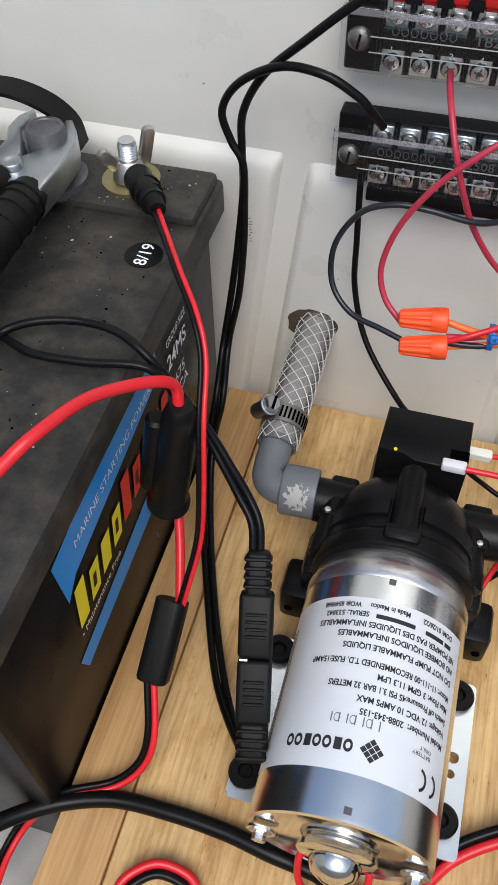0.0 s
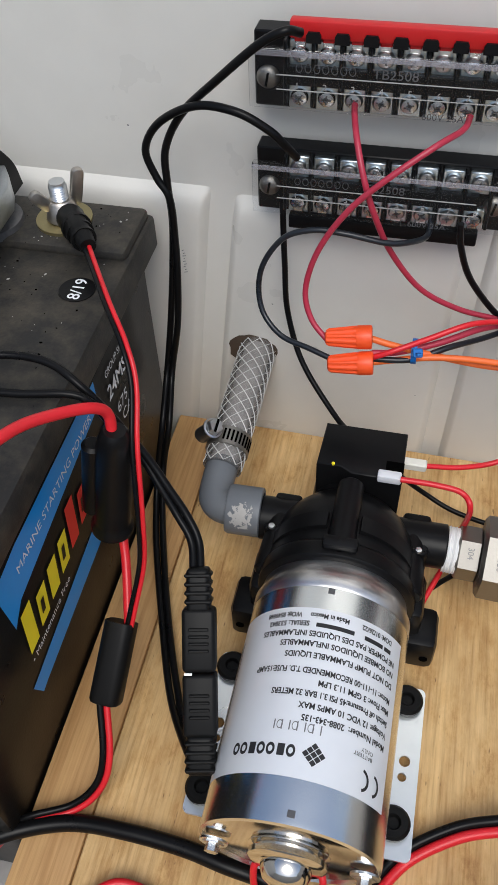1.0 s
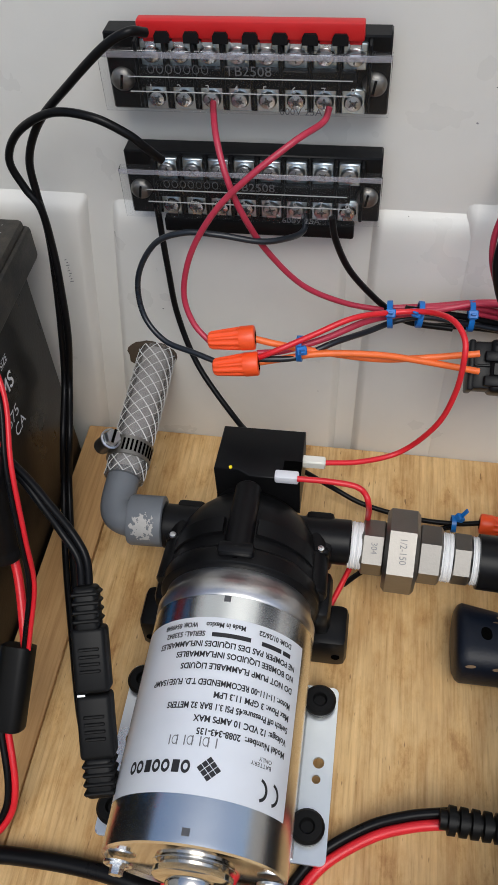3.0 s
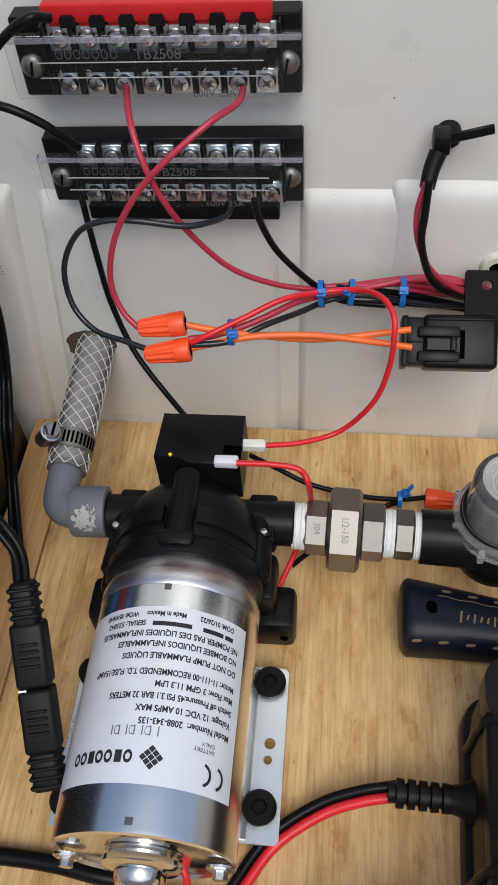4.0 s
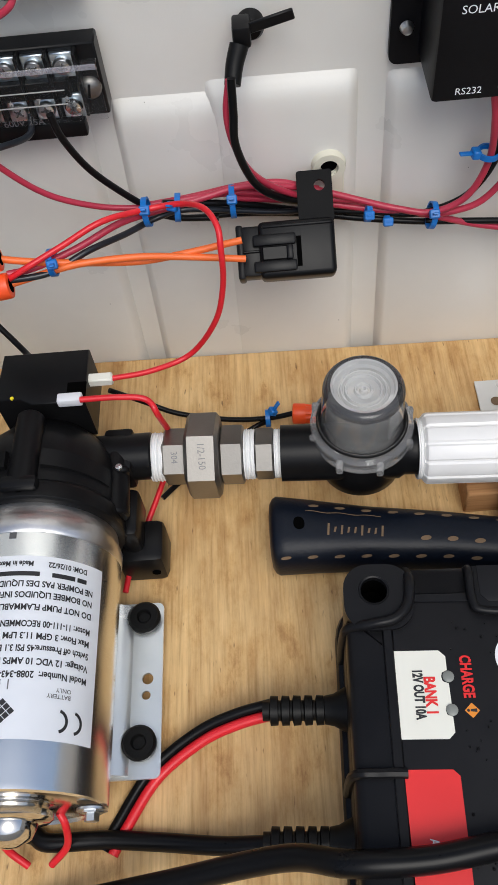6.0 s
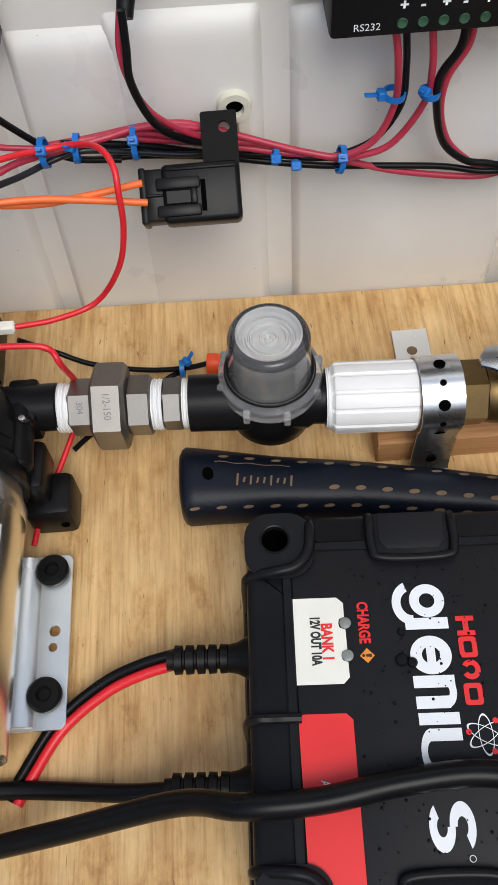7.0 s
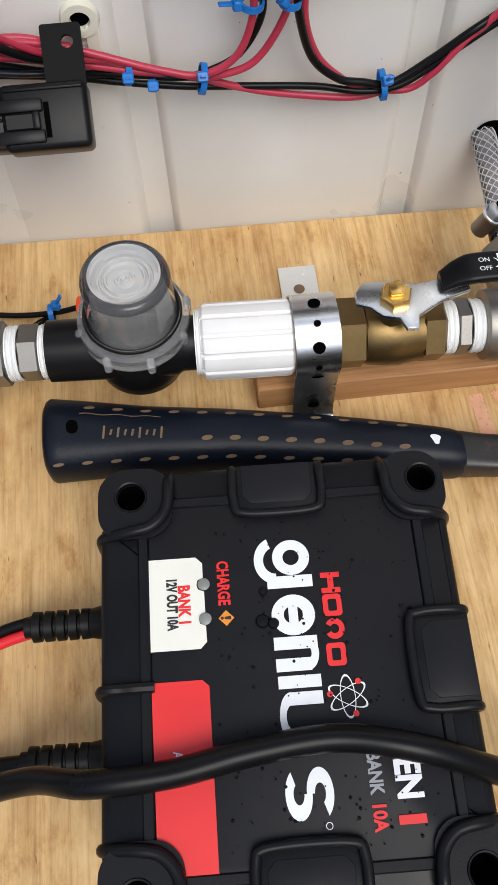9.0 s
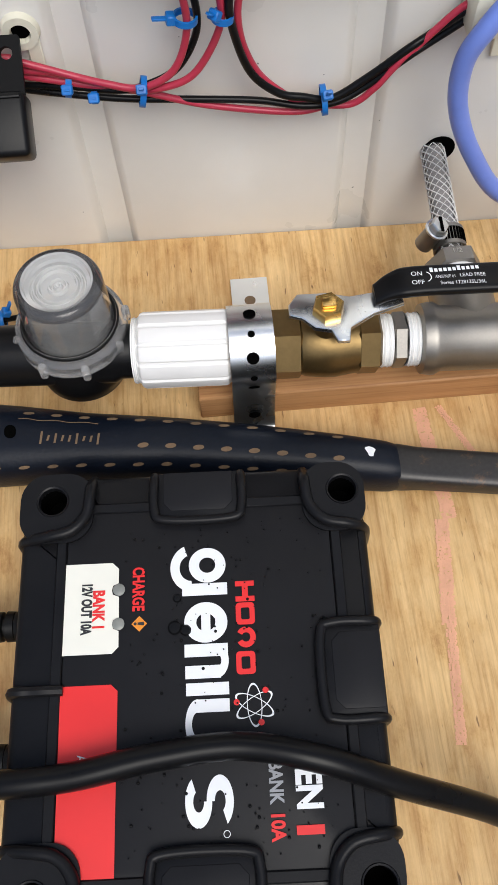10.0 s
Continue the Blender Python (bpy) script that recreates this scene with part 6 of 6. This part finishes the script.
part("clip_strap", box(0.4270, 0.4480, 0.3765, 0.397, 0.1300, 0.1500, 0.003, 2), M_NYLON, e, "off-white nylon strap")


# ---------- inline holders and loose connectors ----------
def trailer_plug():
    e = thing("two_pin_plug", (0.033, 0.22, 0.0), "black two-pin quick-connect plug pair lying by the pump", "plug")
    p, q = Vector((0.0352, 0.2252, 0.1078)), Vector((0.0500, 0.1585, 0.0545))
    d = (q - p)
    m = Matrix.Translation(p) @ d.to_track_quat("X", "Z").to_matrix().to_4x4()
    ln = d.length

    def put(b):
        b.transform(m)
        return b
    for a, c, w, nm in ((0.0, 0.019, 0.0050, "boot"), (0.017, 0.044, 0.0072, "socket_body"), (0.0445, 0.071, 0.0072, "plug_body"), (0.070, ln, 0.0058, "boot")):
        o = part(nm, put(box(a, c, -w, w, -0.0060, 0.0060, 0.0020, 3)), M_RUBBER, e)
        for i in range(4):
            if nm == "boot":
                x = a + 0.002 + i * 0.0037
                part("boot_ridge", put(box(x, x + 0.0022, -w - 0.0008, w + 0.0008, -0.0064, 0.0066, 0.0008, 1)), M_RUBBER, o)
            else:
                x = a + 0.008 + i * 0.0030
                part("finger_ridge", put(box(x, x + 0.0014, -w * 0.6, w * 0.6, 0.0054, 0.0067, 0.0004, 1)), M_RUBBER, o)
    part("contact", put(box(0.0439, 0.0447, -0.0062, -0.0030, 0.0000, 0.0058)), M_STEEL, e)
    settle(e, 0.0008, 0.0002, 0.0009)


trailer_plug()


def inline_fuse():
    e = thing("inline_fuse", (-0.01, 0.25, 0.09), "black inline fuse holder on the thick red battery wire", "fuse holder")
    p, q = Vector((-0.0040, 0.2525, 0.1590)), Vector((-0.0150, 0.2480, 0.0880))
    m, n = aim(p, q)
    part("barrel", lathe([(0, 0), (0.0048, 0), (0.0062, 0.002), (0.0072, 0.006), (0.0078, 0.010), (0.0084, 0.022), (0.0084, n - 0.012), (0.0088, n - 0.010), (0.0100, n - 0.008), (0.0100, n - 0.005), (0.008, n - 0.004), (0, n - 0.004)], m, 28), M_BLACK, e)
    b = rod(m @ Vector((0, 0, 0.010)) + Vector((-0.0095, 0, 0.0)), m @ Vector((0, 0, n - 0.016)) + Vector((-0.0095, 0, 0)), 0.0050, 20, 0.0015)
    part("hinge", b, M_BLACK, e)
    settle(e, 0.0009, 0.0000, -0.0002)


inline_fuse()


def splice():
    e = thing("wire_splice", (-0.005, 0.2, 0.045), "black ferrite sleeve joining battery wires", "wire sleeve")
    m, n = aim((-0.0038, 0.2137, 0.0630), (-0.0050, 0.1823, 0.0407))
    b = slab(rounded(0.0145, 0.0140, 0.0045, 5), 0.0, n, m, 0.0018)
    o = part("shell", b, M_RUBBER, e)
    for s in (-1, 1):
        b = box(s * 0.0040 - 0.0005, s * 0.0040 + 0.0005, -0.0076, -0.0068, n * 0.12, n * 0.9)
        b.transform(m)
        part("seam", b, M_RUBBER, o)
    settle(e, 0.0013, 0.0021, 0.0006)


splice()


def ring_boot():
    e = thing("terminal_boot", (-0.055, 0.352, 0.175), "black moulded boot on the battery stud", "wire terminal")
    part("shell", tube([(-0.0615, 0.3660, 0.1760), (-0.0560, 0.3580, 0.1790), (-0.0490, 0.3490, 0.1805), (-0.0425, 0.3405, 0.1800)], lambda t: 0.0072 - 0.0032 * t, 16), M_RUBBER, e)
    for k in (0.35, 0.55, 0.75):
        c = Vector((-0.0615, 0.3660, 0.1765)).lerp(Vector((-0.0425, 0.3405, 0.1803)), k)
        m = aim(c, c + Vector((0.0205, -0.022, 0.002)))[0]
        r = 0.0080 - 0.0032 * k
        part("rib", lathe([(r - 0.001, -0.0012), (r + 0.0006, -0.0012), (r + 0.0006, 0.0012), (r - 0.001, 0.0012)], m, 18), M_RUBBER, e)
    settle(e, 0.0001, 0.0005, 0.0010)


ring_boot()

# ---------- wiring ----------
wire([(0.0494, 0.3816, 0.2669), (0.0443, 0.3754, 0.2698), (0.0332, 0.3755, 0.2637), (0.014, 0.3784, 0.2462), (-0.0051, 0.3846, 0.2264), (-0.015, 0.3858, 0.2075), (-0.0158, 0.385, 0.1895), (-0.0156, 0.3853, 0.1676), (-0.0184, 0.3836, 0.1361), (-0.0222, 0.3803, 0.1024), (-0.0261, 0.375, 0.0707), (-0.023, 0.3472, 0.0526), (-0.0259, 0.336, 0.0229), (-0.0179, 0.2993, 0.0067), (0.001, 0.248, 0.0062), (0.0199, 0.2032, 0.0141), (0.0407, 0.1701, 0.0365), (0.0477, 0.1634, 0.0512)], 0.0019, M_CABLE, "thick black wire from the upper terminal strip")
wire([(0.0485, 0.3818, 0.2117), (0.0434, 0.376, 0.2213), (0.0373, 0.3739, 0.2283), (0.0232, 0.3738, 0.2354), (0.0039, 0.3784, 0.2342), (-0.0161, 0.3846, 0.2214), (-0.025, 0.3858, 0.2065), (-0.0209, 0.3849, 0.1925), (-0.0148, 0.383, 0.1825), (-0.0146, 0.3834, 0.1587), (-0.0144, 0.3795, 0.136), (-0.0173, 0.3782, 0.1043), (-0.0231, 0.375, 0.0707), (-0.019, 0.3472, 0.0526), (-0.0229, 0.337, 0.0229), (-0.0139, 0.3003, 0.0067), (0.0049, 0.2477, 0.0065), (0.0238, 0.2042, 0.0141), (0.0417, 0.1711, 0.0365), (0.0487, 0.1654, 0.0512)], 0.0019, M_CABLE, "thick black wire from the lower terminal strip")
wire([(-0.0843, 0.2445, 0.1733), (-0.0814, 0.2588, 0.1725), (-0.0695, 0.2659, 0.1751), (-0.0516, 0.2711, 0.1751), (-0.0346, 0.2699, 0.1743), (-0.0195, 0.2639, 0.1693), (-0.0074, 0.2622, 0.1543), (0.0067, 0.2575, 0.1375), (0.0168, 0.2514, 0.1263), (0.0258, 0.2456, 0.1163), (0.0328, 0.2377, 0.1094), (0.0368, 0.2247, 0.1044)], 0.0018, M_CABLE, "black battery lead looping over the battery")
wire([(-0.0933, 0.261, 0.1706), (-0.0823, 0.2599, 0.1696), (-0.0654, 0.2538, 0.17), (-0.0434, 0.2549, 0.1699), (-0.0185, 0.2588, 0.1692), (-0.0064, 0.2582, 0.1543), (0.0037, 0.2576, 0.1375), (0.0138, 0.2507, 0.1257), (0.0218, 0.2446, 0.1164), (0.0298, 0.2367, 0.1094), (0.0338, 0.2237, 0.1044)], 0.0018, M_CABLE, "black battery lead lying on the battery lid")
wire([(-0.0517, 0.176, 0.1784), (-0.0421, 0.1877, 0.1875), (-0.0344, 0.1999, 0.1925), (-0.0266, 0.2227, 0.1878), (-0.0165, 0.2391, 0.1807), (-0.0085, 0.2505, 0.173), (-0.0055, 0.2548, 0.165), (-0.0044, 0.252, 0.1552)], 0.0024, M_RED, "thick bright red battery wire")
wire([(-0.0099, 0.25, 0.0924), (-0.0049, 0.2372, 0.0804), (0.0021, 0.2126, 0.0645)], 0.0022, M_RED, "thick bright red wire below the fuse holder")
wire([(-0.065, 0.1013, 0.0122), (-0.0554, 0.1161, 0.0078), (-0.035, 0.1308, 0.0045), (-0.0105, 0.1395, 0.0047), (0.0161, 0.1409, 0.0056), (0.0436, 0.1397, 0.0057), (0.0652, 0.1366, 0.0056), (0.0868, 0.1348, 0.0033), (0.0957, 0.1308, 0.0041), (0.1204, 0.1309, 0.0033), (0.1463, 0.1286, 0.0047), (0.1712, 0.1257, 0.0072), (0.1922, 0.1247, 0.0108)], 0.004, M_CABLE, "thick black cable running to the charger")
wire([(0.0706, 0.0986, 0.002), (0.1016, 0.1054, 0.0098), (0.1518, 0.1105, 0.029), (0.1987, 0.1144, 0.0519), (0.2225, 0.1096, 0.0678), (0.2507, 0.1095, 0.0695), (0.2797, 0.1133, 0.07), (0.3086, 0.1143, 0.0705), (0.3363, 0.1075, 0.0708), (0.3622, 0.0986, 0.0586), (0.4005, 0.0875, 0.0331), (0.4181, 0.0774, 0.0123)], 0.0048, M_CABLE, "very thick black cable lying across the charger")
wire([(0.0718, 0.3917, 0.235), (0.0728, 0.3856, 0.2318), (0.0758, 0.3733, 0.2275), (0.0808, 0.3633, 0.2162), (0.0868, 0.3614, 0.2001), (0.0958, 0.3679, 0.1763), (0.1116, 0.3737, 0.1526), (0.1313, 0.3785, 0.1391), (0.1511, 0.3816, 0.133)], 0.0014, M_DARKRED, "crimson wire from the upper terminal strip")
wire([(0.1212, 0.3895, 0.2338), (0.1191, 0.3835, 0.2306), (0.1091, 0.3693, 0.2302), (0.0909, 0.3591, 0.2191), (0.0757, 0.3573, 0.2031), (0.0636, 0.3557, 0.1821), (0.0586, 0.353, 0.1612), (0.0626, 0.3482, 0.1473), (0.0726, 0.3422, 0.1392)], 0.0014, M_DARKRED, "crimson wire curving to an orange connector")
wire([(0.1118, 0.3908, 0.1806), (0.1108, 0.3828, 0.1765), (0.1029, 0.3698, 0.1813), (0.0928, 0.3637, 0.1842), (0.0747, 0.3617, 0.1882), (0.0596, 0.3617, 0.1883), (0.0455, 0.3619, 0.1814), (0.0355, 0.3602, 0.1635), (0.0366, 0.3544, 0.1455), (0.0476, 0.3464, 0.1364), (0.0636, 0.3403, 0.1353), (0.0755, 0.3362, 0.1341)], 0.0014, M_GREYWIRE, "dark grey wire looping to an orange connector")
wire([(0.0395, 0.3935, 0.1801), (0.0416, 0.389, 0.1451), (0.0436, 0.3875, 0.1154), (0.0545, 0.3769, 0.0885), (0.0773, 0.3561, 0.0711), (0.0882, 0.3408, 0.0766)], 0.0016, M_CABLE, "black wire hanging from the lower strip")
wire([(0.1248, 0.3736, 0.1915), (0.1267, 0.374, 0.1794), (0.1334, 0.3777, 0.1601), (0.1452, 0.3824, 0.1411), (0.156, 0.3837, 0.13), (0.1658, 0.3834, 0.1243), (0.1865, 0.3834, 0.122)], 0.0016, M_CABLE, "black wire from the lower strip into the bundle")
wire([(0.0925, 0.3393, 0.1348), (0.1045, 0.3407, 0.141), (0.1195, 0.3487, 0.144), (0.1373, 0.3579, 0.1476), (0.1551, 0.3701, 0.1417), (0.171, 0.3695, 0.1439), (0.1819, 0.3593, 0.1493), (0.1878, 0.3489, 0.1481), (0.1887, 0.3421, 0.1409), (0.1876, 0.3401, 0.1208), (0.1815, 0.3389, 0.0981), (0.1664, 0.34, 0.0744), (0.1467, 0.332, 0.0735), (0.1275, 0.3266, 0.0766)], 0.0014, M_RED, "bright red wire curving down to the pump switch")
wire([(0.0935, 0.3413, 0.1368), (0.1055, 0.3449, 0.1361), (0.1244, 0.3529, 0.1381), (0.1422, 0.3643, 0.1397), (0.1551, 0.3744, 0.1358), (0.1689, 0.3779, 0.1361), (0.1817, 0.3818, 0.1361), (0.1985, 0.3852, 0.1375), (0.2182, 0.3892, 0.1324), (0.2349, 0.3917, 0.1271)], 0.0016, M_DARKRED, "crimson wire in the tied bundle")
wire([(0.0905, 0.3393, 0.1348), (0.1114, 0.3429, 0.134), (0.1293, 0.3523, 0.1366), (0.1441, 0.3665, 0.1317), (0.158, 0.3766, 0.1308), (0.1719, 0.378, 0.1331), (0.1934, 0.3837, 0.1254), (0.2171, 0.3889, 0.1174), (0.2368, 0.3923, 0.115)], 0.0015, M_GREYWIRE, "dark grey wire in the tied bundle")
wire([(0.0896, 0.3451, 0.1431), (0.1035, 0.3448, 0.1401), (0.1243, 0.3473, 0.1345), (0.1501, 0.3515, 0.1283), (0.1709, 0.354, 0.1285), (0.1975, 0.3562, 0.1316)], 0.0016, M_ORANGEWIRE, "orange wire to the fuse holder")
wire([(0.0915, 0.3394, 0.1318), (0.1034, 0.342, 0.133), (0.1243, 0.3453, 0.1355), (0.1501, 0.3493, 0.1332), (0.1709, 0.352, 0.1284), (0.1984, 0.3536, 0.1225)], 0.0016, M_ORANGEWIRE, "orange wire to the fuse holder")
wire([(0.1985, 0.378, 0.1966), (0.1961, 0.3759, 0.1829), (0.1979, 0.3741, 0.1689), (0.2046, 0.3743, 0.1532), (0.2173, 0.383, 0.1353), (0.2319, 0.391, 0.122)], 0.0015, M_DARKRED, "crimson wire hanging from the tie mount")
wire([(0.1995, 0.3759, 0.1985), (0.1991, 0.3728, 0.1848), (0.1989, 0.37, 0.1707), (0.2055, 0.3725, 0.1491), (0.2172, 0.3822, 0.1313), (0.2319, 0.3911, 0.12)], 0.0018, M_CABLE, "black wire hanging from the tie mount")
wire([(0.1541, 0.3846, 0.132), (0.1739, 0.386, 0.1333), (0.1975, 0.3883, 0.1355), (0.2152, 0.3912, 0.1335), (0.228, 0.3916, 0.1291), (0.2468, 0.3899, 0.1229), (0.2675, 0.3871, 0.1167), (0.2894, 0.3854, 0.1104), (0.3182, 0.3863, 0.0998), (0.356, 0.3867, 0.0925), (0.374, 0.3867, 0.0953)], 0.0016, M_DARKRED, "crimson wire along the wall")
wire([(0.1689, 0.3798, 0.1372), (0.1975, 0.3864, 0.1335), (0.2279, 0.392, 0.1221), (0.2518, 0.39, 0.1198), (0.2725, 0.3851, 0.1166), (0.2884, 0.3821, 0.1154), (0.3034, 0.3812, 0.1238), (0.3106, 0.3804, 0.1438), (0.3089, 0.377, 0.167), (0.3063, 0.3771, 0.1811)], 0.0016, M_DARKRED, "crimson wire up to the controller")
wire([(0.162, 0.3778, 0.1382), (0.1964, 0.3857, 0.1274), (0.2279, 0.3935, 0.1131), (0.2577, 0.3894, 0.1127), (0.2784, 0.3863, 0.1116), (0.2914, 0.3852, 0.1144), (0.3054, 0.3854, 0.1219), (0.3146, 0.3847, 0.1398), (0.3138, 0.3817, 0.161), (0.3113, 0.3792, 0.1792)], 0.0016, M_CABLE, "black wire up to the controller")
wire([(0.1946, 0.3859, 0.1311), (0.2279, 0.3932, 0.1191), (0.2577, 0.3893, 0.1148), (0.2814, 0.3864, 0.1115), (0.2944, 0.3832, 0.1133), (0.3114, 0.3814, 0.1207), (0.3237, 0.3805, 0.1426), (0.3239, 0.3775, 0.1628), (0.3214, 0.3771, 0.1801)], 0.0016, M_DARKRED, "crimson wire up to the controller")
wire([(0.154, 0.3848, 0.1271), (0.1718, 0.3845, 0.1223), (0.1954, 0.3859, 0.1214), (0.2278, 0.3936, 0.1111), (0.2547, 0.3896, 0.1088), (0.2814, 0.3866, 0.1065), (0.3122, 0.3862, 0.1038), (0.3401, 0.3864, 0.1005), (0.3601, 0.3845, 0.0973), (0.3761, 0.3846, 0.0982), (0.3902, 0.3863, 0.1052), (0.4055, 0.3862, 0.1178), (0.4146, 0.3881, 0.1227), (0.4279, 0.3879, 0.1326), (0.4371, 0.3878, 0.1403)], 0.0016, M_CABLE, "black wire along the wall")
wire([(0.3346, 0.3773, 0.1848), (0.3341, 0.377, 0.1712), (0.3278, 0.3778, 0.1566), (0.3306, 0.3808, 0.1355), (0.3374, 0.3837, 0.1165), (0.3492, 0.3842, 0.1054), (0.3601, 0.3844, 0.1023), (0.3731, 0.3845, 0.1002), (0.3893, 0.3861, 0.1092), (0.4045, 0.386, 0.1218), (0.4137, 0.388, 0.1267), (0.4259, 0.3878, 0.1366), (0.4362, 0.3877, 0.1433)], 0.0018, M_CABLE, "black wire from the controller to the wall clip")
wire([(0.3382, 0.3789, 0.1841), (0.3381, 0.3794, 0.1702), (0.3318, 0.38, 0.1546), (0.3326, 0.3829, 0.1356), (0.3394, 0.3858, 0.1165), (0.3502, 0.3863, 0.1044), (0.3611, 0.3866, 0.0974), (0.382, 0.3868, 0.0942), (0.3922, 0.3853, 0.1032), (0.3973, 0.3854, 0.11), (0.4045, 0.3861, 0.1189), (0.4096, 0.3871, 0.1227), (0.4239, 0.3878, 0.1376), (0.4342, 0.3877, 0.1443)], 0.0016, M_DARKRED, "crimson wire from the controller to the wall clip")
wire([(0.116, 0.3079, 0.086), (0.1339, 0.3079, 0.0857), (0.1468, 0.3069, 0.0836), (0.1517, 0.302, 0.0766), (0.1513, 0.3168, 0.0324), (0.1463, 0.3032, 0.0223), (0.1284, 0.26, 0.0094), (0.1245, 0.2441, 0.0071)], 0.0015, M_RED, "bright red wire from the pump switch")
wire([(0.1157, 0.3531, 0.0334), (0.1314, 0.3555, 0.0177), (0.1512, 0.3497, 0.0114), (0.1798, 0.3448, 0.0089), (0.2026, 0.3427, 0.0105), (0.2184, 0.3425, 0.0142)], 0.0015, M_CABLE, "black wire along the plywood")
wire([(0.2026, 0.3407, 0.0104), (0.1937, 0.34, 0.0065), (0.1739, 0.3259, 0.0065), (0.1512, 0.3069, 0.0064), (0.1422, 0.2979, 0.0064)], 0.0015, M_CABLE, "black wire under the union")
pair([(-0.0439, 0.3423, 0.1807), (-0.0208, 0.3046, 0.1817), (-0.0067, 0.2842, 0.1773), (0.0005, 0.2711, 0.1672), (0.0047, 0.2521, 0.1512), (0.0079, 0.2367, 0.1216), (0.007, 0.2305, 0.0951), (0.0041, 0.2182, 0.0754), (0.0022, 0.2116, 0.0645)], 0.0011, "red and black twin wire from the battery stud", (M_RED, M_CABLE))
pair([(-0.0037, 0.1834, 0.0456), (0.0013, 0.1651, 0.0287), (-0.0017, 0.1548, 0.0148), (-0.0125, 0.1453, 0.0068), (-0.0341, 0.1345, 0.005), (-0.0527, 0.1253, -0.0198), (-0.0596, 0.1101, -0.0297), (-0.0624, 0.0969, -0.0402)], 0.0016, "red and black twin wire over the pine strip")
pair([(0.1215, 0.1259, 0.002), (0.1274, 0.1369, 0.002), (0.1413, 0.1566, 0.0043), (0.1622, 0.1702, 0.0104), (0.1801, 0.176, 0.0151), (0.197, 0.1788, 0.018)], 0.0024, "red and black twin cable into the charger", (M_CABLE, M_RED))
pair([(0.0065, 0.1, 0.0042), (0.0083, 0.1087, 0.0056), (0.0192, 0.117, 0.0076), (0.033, 0.1162, 0.0062), (0.0387, 0.1096, 0.0047)], 0.0021, "red and black twin wire loop on the plywood")
wire([(0.0800, 0.1385, 0.0280), (0.0780, 0.1340, 0.0240), (0.0800, 0.1280, 0.0120), (0.0880, 0.1220, 0.0050)], 0.0016, M_RED, "red motor lead below the pump end plate")
wire([(0.1060, 0.1385, 0.0280), (0.1080, 0.1340, 0.0240), (0.1060, 0.1280, 0.0120), (0.0980, 0.1220, 0.0050)], 0.0016, M_RED, "red motor lead below the pump end plate")
